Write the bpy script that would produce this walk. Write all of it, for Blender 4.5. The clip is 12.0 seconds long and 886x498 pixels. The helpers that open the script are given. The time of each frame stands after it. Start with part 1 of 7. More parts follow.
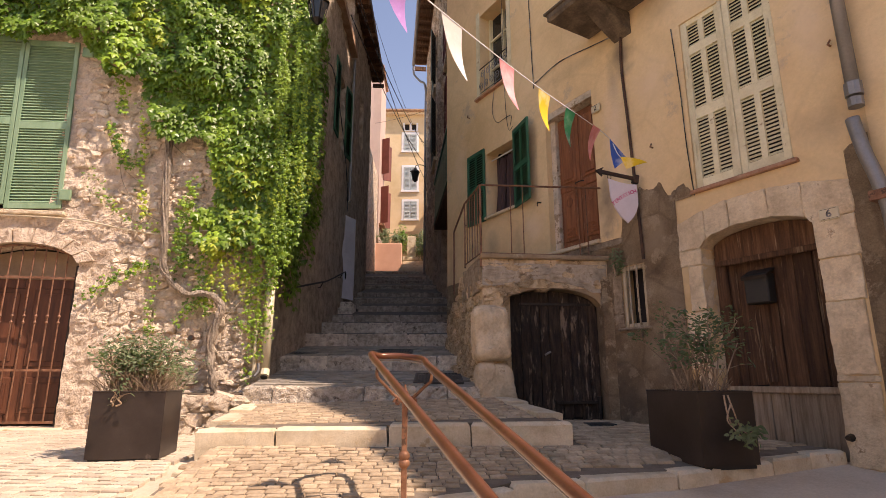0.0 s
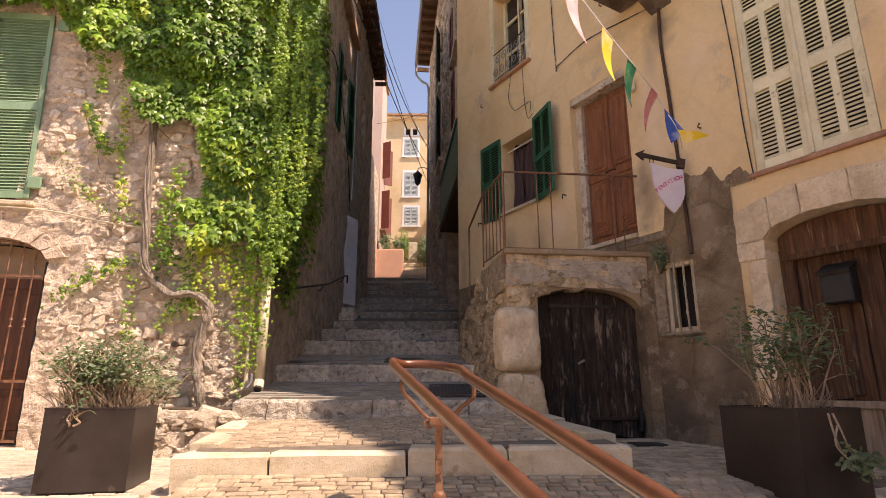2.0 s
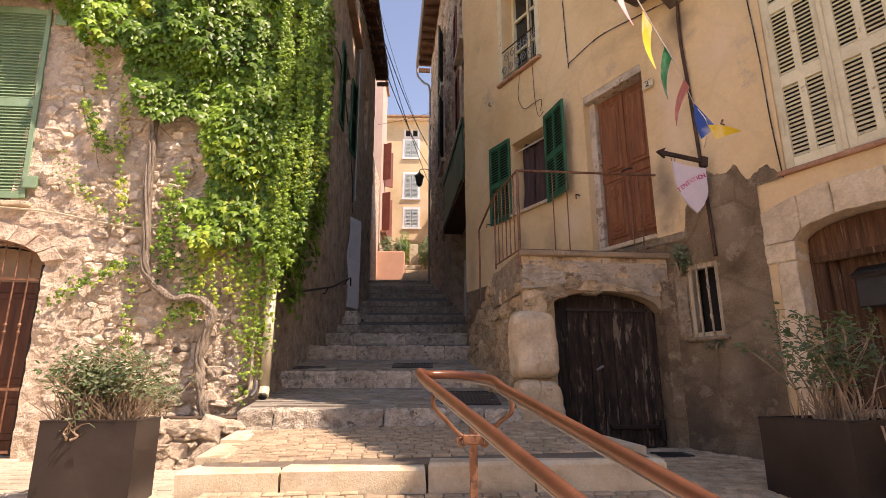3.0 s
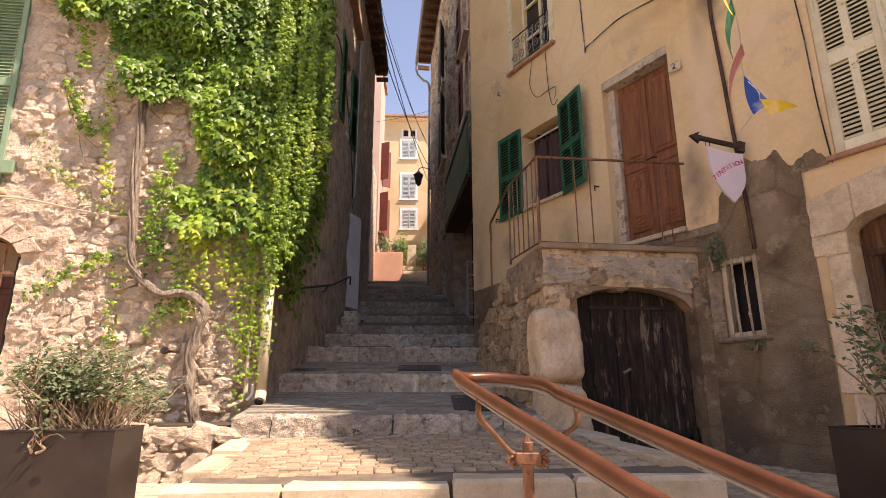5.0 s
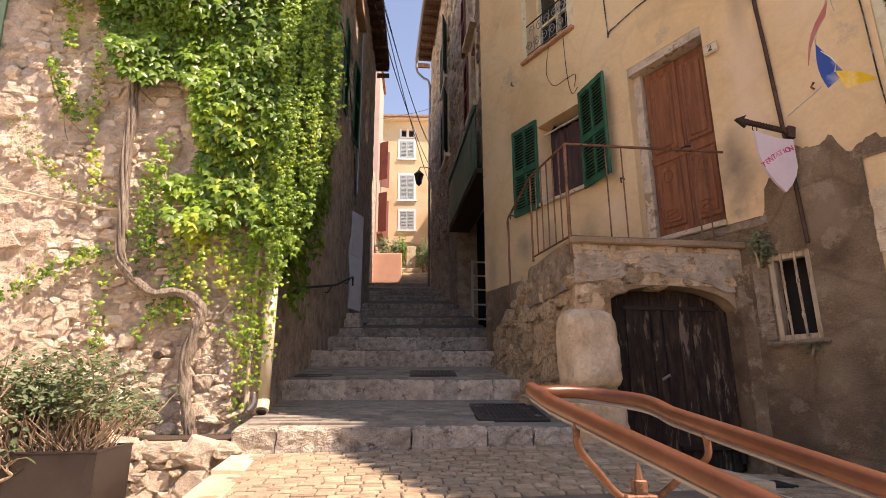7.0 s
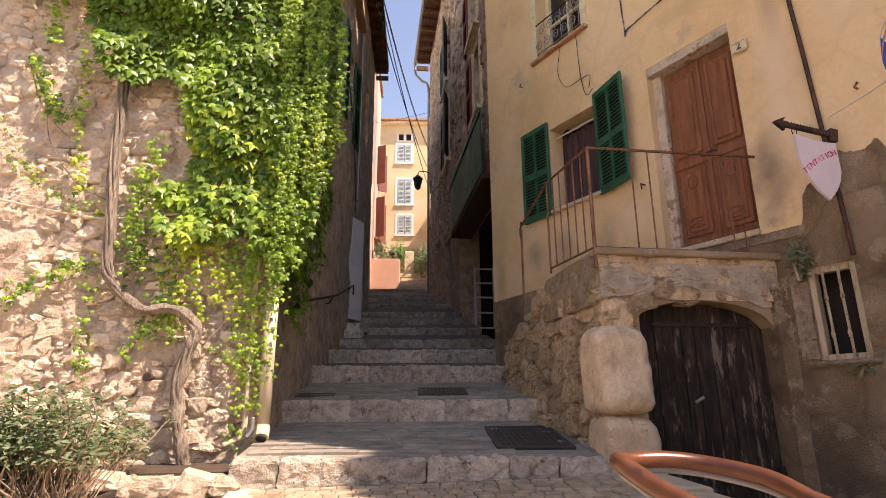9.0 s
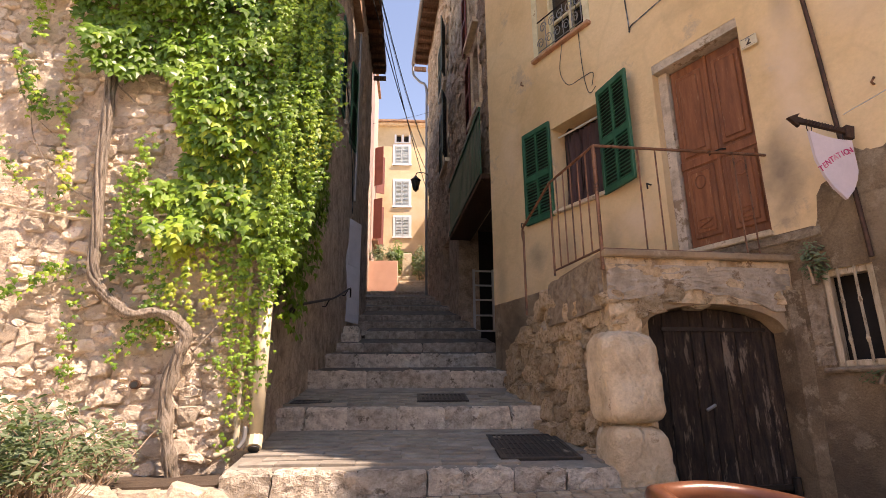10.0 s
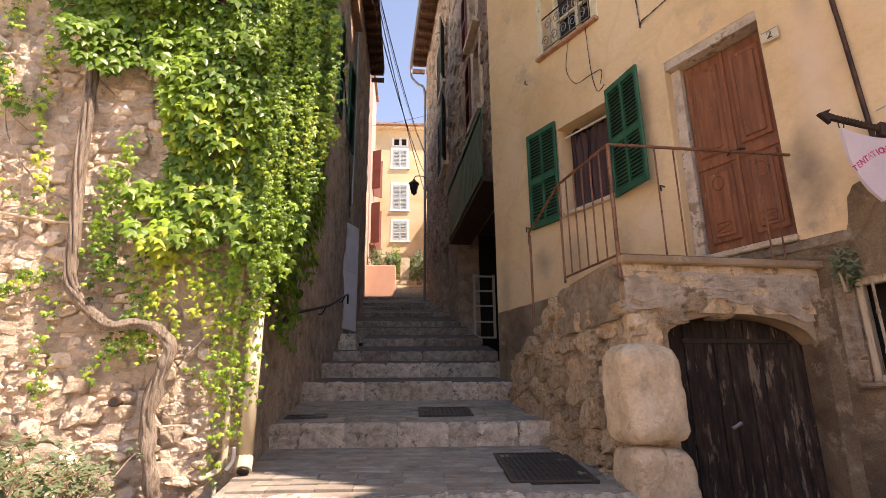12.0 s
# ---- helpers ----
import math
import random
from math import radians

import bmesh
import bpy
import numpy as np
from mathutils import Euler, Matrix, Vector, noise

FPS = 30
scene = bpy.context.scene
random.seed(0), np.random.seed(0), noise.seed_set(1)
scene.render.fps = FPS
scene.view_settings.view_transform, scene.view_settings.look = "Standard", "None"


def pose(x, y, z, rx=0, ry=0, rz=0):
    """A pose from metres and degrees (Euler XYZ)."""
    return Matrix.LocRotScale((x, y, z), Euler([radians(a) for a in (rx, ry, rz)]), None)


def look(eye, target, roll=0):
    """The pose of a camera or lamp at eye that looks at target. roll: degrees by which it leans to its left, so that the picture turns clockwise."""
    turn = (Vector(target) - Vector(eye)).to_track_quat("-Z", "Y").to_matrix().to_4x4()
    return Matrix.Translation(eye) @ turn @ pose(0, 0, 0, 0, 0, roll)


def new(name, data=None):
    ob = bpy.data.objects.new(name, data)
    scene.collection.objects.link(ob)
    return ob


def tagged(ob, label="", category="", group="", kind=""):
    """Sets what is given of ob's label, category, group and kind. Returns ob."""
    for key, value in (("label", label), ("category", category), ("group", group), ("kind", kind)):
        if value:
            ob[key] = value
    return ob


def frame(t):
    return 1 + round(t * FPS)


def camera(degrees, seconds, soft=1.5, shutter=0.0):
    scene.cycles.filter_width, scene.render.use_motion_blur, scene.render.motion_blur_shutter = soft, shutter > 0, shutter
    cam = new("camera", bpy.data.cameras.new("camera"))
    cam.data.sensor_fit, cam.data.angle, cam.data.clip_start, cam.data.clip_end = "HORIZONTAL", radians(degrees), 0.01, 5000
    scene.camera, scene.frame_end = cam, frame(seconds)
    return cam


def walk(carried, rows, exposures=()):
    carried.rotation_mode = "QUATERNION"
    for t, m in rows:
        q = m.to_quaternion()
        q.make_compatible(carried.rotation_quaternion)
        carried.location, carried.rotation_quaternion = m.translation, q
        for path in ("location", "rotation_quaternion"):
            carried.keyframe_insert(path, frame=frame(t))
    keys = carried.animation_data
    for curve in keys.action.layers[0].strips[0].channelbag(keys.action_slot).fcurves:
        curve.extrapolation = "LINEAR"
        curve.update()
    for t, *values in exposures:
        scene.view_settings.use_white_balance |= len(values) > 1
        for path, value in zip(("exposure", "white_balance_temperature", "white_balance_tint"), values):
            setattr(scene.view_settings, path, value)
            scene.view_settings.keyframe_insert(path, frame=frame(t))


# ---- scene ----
SUN_DIR = Vector((0.885, -0.466, 0.0)).normalized()
SUN_ELEV = 55.0
cam = camera(77.2, 12.0, soft=0.5)
PATH = [
    (0, (0.268, 2.069, 1.333), (0.295, 4.016, 1.788), -0.0),
    (0.5, (0.203, 2.516, 1.361), (0.232, 4.459, 1.836), 0.0),
    (1, (0.162, 2.665, 1.37), (0.193, 4.605, 1.852), -0.0),
    (1.5, (0.113, 2.788, 1.359), (0.146, 4.728, 1.845), -0.0),
    (2, (0.051, 2.916, 1.355), (0.085, 4.855, 1.844), -0.0),
    (2.5, (-0.026, 3.043, 1.367), (0.011, 4.98, 1.863), -0.1),
    (3, (-0.103, 3.148, 1.406), (-0.062, 5.085, 1.903), -0.1),
    (5, (-0.278, 3.64, 1.418), (-0.218, 5.573, 1.926), -0.0),
    (5.5, (-0.321, 3.772, 1.441), (-0.257, 5.704, 1.953), -0.0),
    (6, (-0.369, 3.893, 1.462), (-0.3, 5.825, 1.975), -0.1),
    (6.5, (-0.432, 4.015, 1.457), (-0.358, 5.946, 1.973), -0.0),
    (7, (-0.498, 4.131, 1.469), (-0.42, 6.061, 1.987), -0.1),
    (9, (-0.647, 4.48, 1.635), (-0.552, 6.406, 2.166), -0.3),
    (9.5, (-0.656, 4.57, 1.65), (-0.557, 6.495, 2.184), -0.3),
    (10, (-0.664, 4.662, 1.682), (-0.56, 6.586, 2.22), -0.4),
    (10.5, (-0.671, 4.74, 1.725), (-0.563, 6.662, 2.267), -0.4),
    (11, (-0.681, 4.812, 1.753), (-0.57, 6.732, 2.299), -0.4),
    (11.5, (-0.694, 4.887, 1.765), (-0.58, 6.807, 2.314), -0.4),
    (12, (-0.704, 4.963, 1.78), (-0.59, 6.882, 2.332), -0.5),
]
walk(cam, [(t, look(eye, target, roll)) for t, eye, target, roll in PATH], [(0.0, 0.70, 8300, 27), (3.0, 0.93, 8300, 27), (6.0, 1.02, 8300, 27), (9.0, 1.13, 8300, 27), (12.0, 1.28, 8300, 27)])

# ---- sky and sun ----
world = bpy.data.worlds.new("sky")
scene.world = world
world.use_nodes = True
wn = world.node_tree
sky = wn.nodes.new("ShaderNodeTexSky")
sky.sky_type, sky.sun_disc = "NISHITA", False
sky.sun_elevation, sky.sun_rotation = radians(SUN_ELEV), math.atan2(SUN_DIR.x, SUN_DIR.y)
sky.air_density, sky.dust_density, sky.ozone_density = 1.0, 0.0, 1.3
background = wn.nodes["Background"]
background.inputs["Strength"].default_value = 0.15
wn.links.new(sky.outputs[0], background.inputs[0])
sun = new("sun", bpy.data.lights.new("sun", "SUN"))
sun.data.energy, sun.data.angle, sun.data.color = 4.2, radians(0.53), (1.0, 0.96, 0.90)
ce = math.cos(radians(SUN_ELEV))
sun.matrix_world = look((SUN_DIR.x * ce * 50, SUN_DIR.y * ce * 50, math.sin(radians(SUN_ELEV)) * 50), (0, 0, 0))


# ---- materials ----
def material(name, colours, scale=4.0, fine=40.0, rough=0.85, metal=0.0, bump=0.3, dist=0.01, vary=0.12, detail=6.0, stretch=(1, 1, 1), wear=None, wear_at=0.62, wear_scale=3.0, cracks=0.0, crack_scale=9.0, sheen=None):
    """Two or three colours mixed by broad noise, fine grain, piece-by-piece variation and relief."""
    m = bpy.data.materials.new(name)
    m.use_nodes = True
    nt = m.node_tree
    n, l = nt.nodes, nt.links
    bsdf = n["Principled BSDF"]
    bsdf.inputs["Roughness"].default_value, bsdf.inputs["Metallic"].default_value = rough, metal
    co = n.new("ShaderNodeTexCoord")
    mp = n.new("ShaderNodeMapping")
    mp.inputs["Scale"].default_value = stretch
    l.new(co.outputs["Object"], mp.inputs[0])
    info = n.new("ShaderNodeObjectInfo")
    geo = n.new("ShaderNodeNewGeometry")
    off = n.new("ShaderNodeVectorMath")
    off.operation = "ADD"
    shift = n.new("ShaderNodeVectorMath")
    shift.operation = "SCALE"
    shift.inputs[0].default_value = (17.0, 31.0, 23.0)
    l.new(info.outputs["Random"], shift.inputs["Scale"])
    l.new(mp.outputs[0], off.inputs[0])
    l.new(shift.outputs[0], off.inputs[1])
    vec = off.outputs[0]

    def tex(s, d, r=0.6):
        t = n.new("ShaderNodeTexNoise")
        t.inputs["Scale"].default_value, t.inputs["Detail"].default_value, t.inputs["Roughness"].default_value = s, d, r
        l.new(vec, t.inputs["Vector"])
        return t.outputs["Fac"]
    big, small = tex(scale, detail), tex(fine, 4.0, 0.7)
    ramp = n.new("ShaderNodeValToRGB")
    k = len(colours)
    while len(ramp.color_ramp.elements) < k:
        ramp.color_ramp.elements.new(0.5)
    for i, c in enumerate(colours):
        e = ramp.color_ramp.elements[i]
        e.position = 0.5 if k == 1 else 0.32 + 0.36 * i / (k - 1)
        e.color = (*c, 1)
    l.new(big, ramp.inputs[0])
    col = ramp.outputs[0]

    def blend(kind, fac, a, b):
        x = n.new("ShaderNodeMix")
        x.data_type, x.blend_type = "RGBA", kind
        for sock, v in ((x.inputs[0], fac), (x.inputs[6], a), (x.inputs[7], b)):
            if hasattr(v, "is_output"):
                l.new(v, sock)
            elif isinstance(v, tuple):
                sock.default_value = (*v, 1)
            else:
                sock.default_value = v
        return x.outputs[2]

    def ramp_of(v, a, b, lo, hi):
        r = n.new("ShaderNodeMapRange")
        r.inputs["From Min"].default_value, r.inputs["From Max"].default_value = a, b
        r.inputs["To Min"].default_value, r.inputs["To Max"].default_value = lo, hi
        l.new(v, r.inputs["Value"])
        return r.outputs[0]
    if wear:
        col = blend("MIX", ramp_of(tex(wear_scale, 8.0, 0.7), wear_at - 0.03, wear_at + 0.03, 0, 1), col, wear)
    grain = ramp_of(small, 0.25, 0.75, 1 - vary, 1 + vary)
    hsv = n.new("ShaderNodeHueSaturation")
    l.new(col, hsv.inputs["Color"])
    each = n.new("ShaderNodeMath")
    each.operation = "ADD"
    l.new(info.outputs["Random"], each.inputs[0])
    l.new(geo.outputs["Random Per Island"], each.inputs[1])
    val = n.new("ShaderNodeMath")
    val.operation = "MULTIPLY"
    l.new(ramp_of(each.outputs[0], 0.0, 2.0, 1 - vary * 1.6, 1 + vary * 1.6), val.inputs[0])
    l.new(grain, val.inputs[1])
    l.new(val.outputs[0], hsv.inputs["Value"])
    col = hsv.outputs[0]
    height = small
    mixh = n.new("ShaderNodeMath")
    mixh.operation = "ADD"
    l.new(big, mixh.inputs[0])
    l.new(ramp_of(small, 0, 1, 0, 0.6), mixh.inputs[1])
    height = mixh.outputs[0]
    if cracks:
        v = n.new("ShaderNodeTexVoronoi")
        v.feature = "DISTANCE_TO_EDGE"
        v.inputs["Scale"].default_value = crack_scale
        warp = n.new("ShaderNodeTexNoise")
        warp.inputs["Scale"].default_value = crack_scale * 0.8
        l.new(vec, warp.inputs["Vector"])
        add = n.new("ShaderNodeVectorMath")
        add.operation = "MULTIPLY_ADD"
        add.inputs[1].default_value = (0.5, 0.5, 0.5)
        l.new(warp.outputs["Color"], add.inputs[0])
        l.new(vec, add.inputs[2])
        l.new(add.outputs[0], v.inputs["Vector"])
        line = ramp_of(v.outputs["Distance"], 0.0, 0.12, 0, 1)
        mul = n.new("ShaderNodeMath")
        mul.operation = "MULTIPLY_ADD"
        mul.inputs[1].default_value = cracks
        l.new(line, mul.inputs[0])
        l.new(height, mul.inputs[2])
        height = mul.outputs[0]
        gap = ramp_of(v.outputs["Distance"], 0.0, 0.05, min(0.85, cracks * 1.5), 0)
        col = blend("MIX", gap, col, tuple(0.42 * q for q in colours[0]))
    l.new(col, bsdf.inputs["Base Color"])
    if bump:
        b = n.new("ShaderNodeBump")
        b.inputs["Strength"].default_value, b.inputs["Distance"].default_value = bump, dist
        l.new(height, b.inputs["Height"])
        l.new(b.outputs[0], bsdf.inputs["Normal"])
    return m


M = {
    "ochre": material("ochre_plaster", [(0.63, 0.445, 0.24), (0.75, 0.55, 0.315), (0.79, 0.60, 0.37)], 0.8, 26, 0.92, bump=0.6, dist=0.018, vary=0.07, wear=(0.56, 0.43, 0.29), wear_at=0.63, wear_scale=1.4, cracks=0.06, crack_scale=1.2),
    "grey_render": material("grey_cement_render", [(0.205, 0.140, 0.084), (0.305, 0.217, 0.135), (0.39, 0.285, 0.183)], 1.7, 40, 0.93, bump=0.8, dist=0.02, vary=0.15, wear=(0.45, 0.35, 0.24), wear_at=0.60, wear_scale=3.2, cracks=0.12, crack_scale=1.6),
    "left_render": material("old_lime_render", [(0.54, 0.41, 0.30), (0.75, 0.60, 0.46), (0.84, 0.70, 0.555)], 7.0, 36, 0.95, bump=1.0, dist=0.06, vary=0.18, wear=(0.47, 0.34, 0.245), wear_at=0.61, wear_scale=7),
    "rubble": material("limestone_rubble", [(0.61, 0.475, 0.35), (0.80, 0.655, 0.50), (0.87, 0.745, 0.595)], 4.0, 26, 0.95, bump=0.9, dist=0.05, vary=0.16, wear=(0.54, 0.375, 0.255), wear_at=0.64, wear_scale=4),
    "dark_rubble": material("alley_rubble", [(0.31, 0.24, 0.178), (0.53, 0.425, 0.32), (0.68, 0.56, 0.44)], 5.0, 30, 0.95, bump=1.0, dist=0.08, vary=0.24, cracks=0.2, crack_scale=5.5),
    "brown_rubble": material("brown_rubble", [(0.38, 0.265, 0.175), (0.60, 0.45, 0.32), (0.74, 0.59, 0.45)], 5.0, 30, 0.95, bump=1.0, dist=0.06, vary=0.24, cracks=0.2, crack_scale=6.0),
    "brown_stone": material("brown_crumbling_stone", [(0.46, 0.315, 0.18), (0.68, 0.51, 0.325), (0.78, 0.63, 0.45)], 5.0, 30, 0.95, bump=1.0, dist=0.05, vary=0.24, wear=(0.27, 0.17, 0.092), wear_at=0.595, wear_scale=7),
    "pale_wood": material("pale_bleached_wood", [(0.22, 0.155, 0.10), (0.36, 0.27, 0.19), (0.46, 0.36, 0.27)], 5, 70, 0.85, bump=0.9, dist=0.012, vary=0.2, stretch=(6, 6, 0.4)),
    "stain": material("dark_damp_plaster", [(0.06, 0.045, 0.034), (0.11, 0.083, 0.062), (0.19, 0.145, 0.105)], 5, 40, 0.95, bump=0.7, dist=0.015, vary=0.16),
    "dust_glass": material("dusty_fanlight", [(0.20, 0.14, 0.09), (0.30, 0.22, 0.15)], 3, 40, 0.6, bump=0.2),
    "tan_stone": material("dressed_tan_stone", [(0.53, 0.405, 0.27), (0.68, 0.545, 0.38), (0.77, 0.64, 0.47)], 6.0, 42, 0.92, bump=1.0, dist=0.03, vary=0.16, wear=(0.40, 0.275, 0.17), wear_at=0.64, wear_scale=6),
    "kerb": material("pale_kerb_limestone", [(0.48, 0.385, 0.26), (0.61, 0.515, 0.37), (0.68, 0.60, 0.46)], 5.0, 60, 0.88, bump=0.6, dist=0.012, vary=0.13, wear=(0.44, 0.31, 0.18), wear_at=0.62, wear_scale=4),
    "step_stone": material("worn_step_stone", [(0.40, 0.33, 0.255), (0.69, 0.59, 0.475), (0.84, 0.75, 0.62)], 12.0, 50, 0.88, bump=1.0, dist=0.05, vary=0.2, wear=(0.25, 0.20, 0.15), wear_at=0.615, wear_scale=9),
    # greyer worn step stone, darkened in colour for the shade up the alley
    "upper_step": material("grey_shaded_step_stone", [(0.27, 0.22, 0.17), (0.45, 0.38, 0.305), (0.60, 0.52, 0.42)], 10.0, 45, 0.88, bump=1.0, dist=0.05, vary=0.2),
    # tread slab again, with the alley's shade put into its colour
    "shaded_slab": material("shaded_worn_tread", [(0.085, 0.070, 0.054), (0.125, 0.106, 0.084), (0.175, 0.15, 0.12)], 5.0, 60, 0.82, bump=0.6, dist=0.01, vary=0.18),
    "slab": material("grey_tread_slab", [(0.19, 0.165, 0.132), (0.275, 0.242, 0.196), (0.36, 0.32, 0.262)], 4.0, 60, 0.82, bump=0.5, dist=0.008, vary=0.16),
    "paver": material("tan_paver", [(0.30, 0.218, 0.14), (0.425, 0.322, 0.215), (0.52, 0.41, 0.285)], 6.0, 40, 0.9, bump=0.8, dist=0.012, vary=0.2),
    "street": material("sandy_street_paving", [(0.42, 0.335, 0.25), (0.54, 0.445, 0.34), (0.61, 0.52, 0.415)], 1.2, 45, 0.92, bump=0.6, dist=0.010, vary=0.13),
    "joint": material("joint_mortar", [(0.13, 0.10, 0.075), (0.20, 0.16, 0.12)], 8, 60, 0.95, bump=0.5),
    "green": material("dark_green_paint", [(0.010, 0.072, 0.038), (0.014, 0.10, 0.052), (0.026, 0.125, 0.07)], 5, 40, 0.55, bump=0.15, vary=0.12, stretch=(1, 1, 0.3)),
    "sage": material("sage_green_paint", [(0.15, 0.26, 0.15), (0.20, 0.32, 0.19), (0.24, 0.36, 0.23)], 4, 40, 0.6, bump=0.15, vary=0.08, stretch=(1, 1, 0.3)),
    "cream": material("cream_shutter_paint", [(0.56, 0.49, 0.31), (0.66, 0.59, 0.40), (0.71, 0.65, 0.46)], 5, 50, 0.65, bump=0.3, vary=0.10, wear=(0.34, 0.24, 0.14), wear_at=0.665, wear_scale=9),
    "brown_door": material("red_brown_painted_wood", [(0.15, 0.048, 0.018), (0.215, 0.074, 0.028), (0.275, 0.105, 0.044)], 4, 50, 0.6, bump=0.4, vary=0.16, stretch=(4, 4, 0.5), wear=(0.36, 0.20, 0.11), wear_at=0.64, wear_scale=9),
    "left_door": material("reddish_brown_door_wood", [(0.07, 0.022, 0.010), (0.115, 0.038, 0.018), (0.155, 0.055, 0.026)], 4, 50, 0.5, bump=0.25, vary=0.12, stretch=(4, 4, 0.5)),
    "old_wood": material("black_weathered_wood", [(0.012, 0.007, 0.005), (0.040, 0.024, 0.016), (0.085, 0.056, 0.038)], 5, 70, 0.85, bump=1.0, dist=0.02, vary=0.32, stretch=(5, 5, 1.0), wear=(0.23, 0.175, 0.13), wear_at=0.60, wear_scale=2.6),
    "worn_wood": material("dark_brown_weathered_wood", [(0.048, 0.020, 0.010), (0.10, 0.046, 0.022), (0.17, 0.088, 0.045)], 5, 70, 0.8, bump=1.0, dist=0.015, vary=0.28, stretch=(6, 6, 0.4), wear=(0.27, 0.18, 0.11), wear_at=0.62, wear_scale=3),
    "rust": material("rusty_painted_iron", [(0.14, 0.06, 0.03), (0.22, 0.10, 0.055), (0.30, 0.15, 0.09)], 9, 60, 0.6, metal=0.25, bump=0.3, vary=0.18, wear=(0.08, 0.04, 0.025), wear_at=0.58, wear_scale=14),
    "rail": material("brown_painted_handrail", [(0.085, 0.029, 0.015), (0.12, 0.043, 0.022), (0.15, 0.058, 0.032)], 5, 60, 0.30, metal=0.15, bump=0.08, vary=0.12, wear=(0.055, 0.024, 0.015), wear_at=0.64, wear_scale=12),
    "bleached": material("bleached_painted_wood", [(0.34, 0.26, 0.165), (0.47, 0.38, 0.265), (0.55, 0.46, 0.34)], 7, 60, 0.8, bump=0.5, vary=0.16, stretch=(3, 3, 0.6), wear=(0.22, 0.15, 0.09), wear_at=0.60, wear_scale=9),
    "rust_dark": material("dark_rusty_iron", [(0.035, 0.018, 0.012), (0.065, 0.032, 0.020), (0.11, 0.055, 0.032)], 9, 60, 0.65, metal=0.3, bump=0.4, vary=0.2),
    "brick": material("worn_red_brick", [(0.30, 0.15, 0.09), (0.40, 0.21, 0.13), (0.46, 0.29, 0.19)], 8, 50, 0.92, bump=0.6, vary=0.2),
    "iron": material("dark_wrought_iron", [(0.02, 0.016, 0.013), (0.04, 0.03, 0.025)], 12, 60, 0.55, metal=0.5, bump=0.3, vary=0.2),
    "planter": material("dark_brown_planter_metal", [(0.020, 0.013, 0.011), (0.030, 0.021, 0.018), (0.042, 0.031, 0.027)], 2.5, 60, 0.42, metal=0.1, bump=0.12, vary=0.10, wear=(0.09, 0.07, 0.06), wear_at=0.68, wear_scale=5),
    "soil": material("dry_soil", [(0.06, 0.04, 0.025), (0.11, 0.075, 0.05)], 12, 60, 1.0, bump=1.0, dist=0.02),
    "bark": material("vine_bark", [(0.21, 0.16, 0.115), (0.47, 0.375, 0.285), (0.64, 0.535, 0.43)], 10, 60, 0.95, bump=1.0, dist=0.04, vary=0.24, stretch=(6, 6, 0.8)),
    "leaf": material("ivy_leaf", [(0.055, 0.130, 0.014), (0.14, 0.262, 0.026), (0.27, 0.41, 0.05)], 0.9, 30, 0.40, bump=0.1, vary=0.30),
    "leaf_yellow": material("yellowing_ivy_leaf", [(0.15, 0.30, 0.025), (0.25, 0.40, 0.035), (0.40, 0.45, 0.05)], 1.5, 30, 0.5, bump=0.1, vary=0.2),
    "bush": material("bush_leaf", [(0.075, 0.12, 0.05), (0.14, 0.19, 0.095), (0.23, 0.275, 0.165)], 3, 30, 0.6, bump=0.1, vary=0.26),
    "twig": material("dry_twig", [(0.24, 0.165, 0.11), (0.42, 0.31, 0.215)], 8, 60, 0.95, bump=0.5, vary=0.25),
    "zinc": material("grey_zinc_pipe", [(0.20, 0.195, 0.19), (0.27, 0.26, 0.25)], 4, 50, 0.5, metal=0.5, bump=0.15, vary=0.1),
    "cream_pipe": material("cream_plastic_pipe", [(0.52, 0.44, 0.30), (0.62, 0.54, 0.39)], 4, 50, 0.5, bump=0.1, vary=0.06),
    "black": material("black_rubber", [(0.012, 0.012, 0.012), (0.025, 0.024, 0.022)], 8, 50, 0.6, bump=0.2),
    "white": material("white_paint", [(0.66, 0.66, 0.66), (0.76, 0.76, 0.75)], 3, 50, 0.5, bump=0.1, vary=0.05),
    "white_door": material("pale_grey_door_paint", [(0.55, 0.55, 0.58), (0.66, 0.66, 0.69)], 3, 50, 0.5, bump=0.1, vary=0.05),
    # near-black colour standing in for the lack of light behind openings
    "dark": material("painted_inner_shade", [(0.012, 0.010, 0.009), (0.025, 0.02, 0.018)], 3, 30, 0.9, bump=0.2),
    "tile": material("terracotta_roof_tile", [(0.24, 0.13, 0.075), (0.34, 0.20, 0.12), (0.42, 0.28, 0.19)], 5, 40, 0.9, bump=0.5, vary=0.2),
    "far_ochre": material("yellow_ochre_render", [(0.58, 0.42, 0.23), (0.66, 0.50, 0.30), (0.70, 0.55, 0.36)], 0.7, 10, 0.92, bump=0.3, vary=0.06),
    "pink": material("salmon_render", [(0.66, 0.36, 0.25), (0.74, 0.43, 0.31)], 1.5, 30, 0.92, bump=0.25, vary=0.05),
    "rose": material("pale_rose_render", [(0.50, 0.36, 0.30), (0.58, 0.43, 0.36)], 1.0, 20, 0.92, bump=0.3, vary=0.06),
    "grey_blue": material("pale_blue_grey_shutter", [(0.36, 0.42, 0.42), (0.45, 0.50, 0.50)], 3, 30, 0.7, bump=0.1, vary=0.06),
    "red_shutter": material("red_brown_shutter_paint", [(0.17, 0.045, 0.03), (0.24, 0.07, 0.05)], 3, 30, 0.65, bump=0.15, vary=0.1),
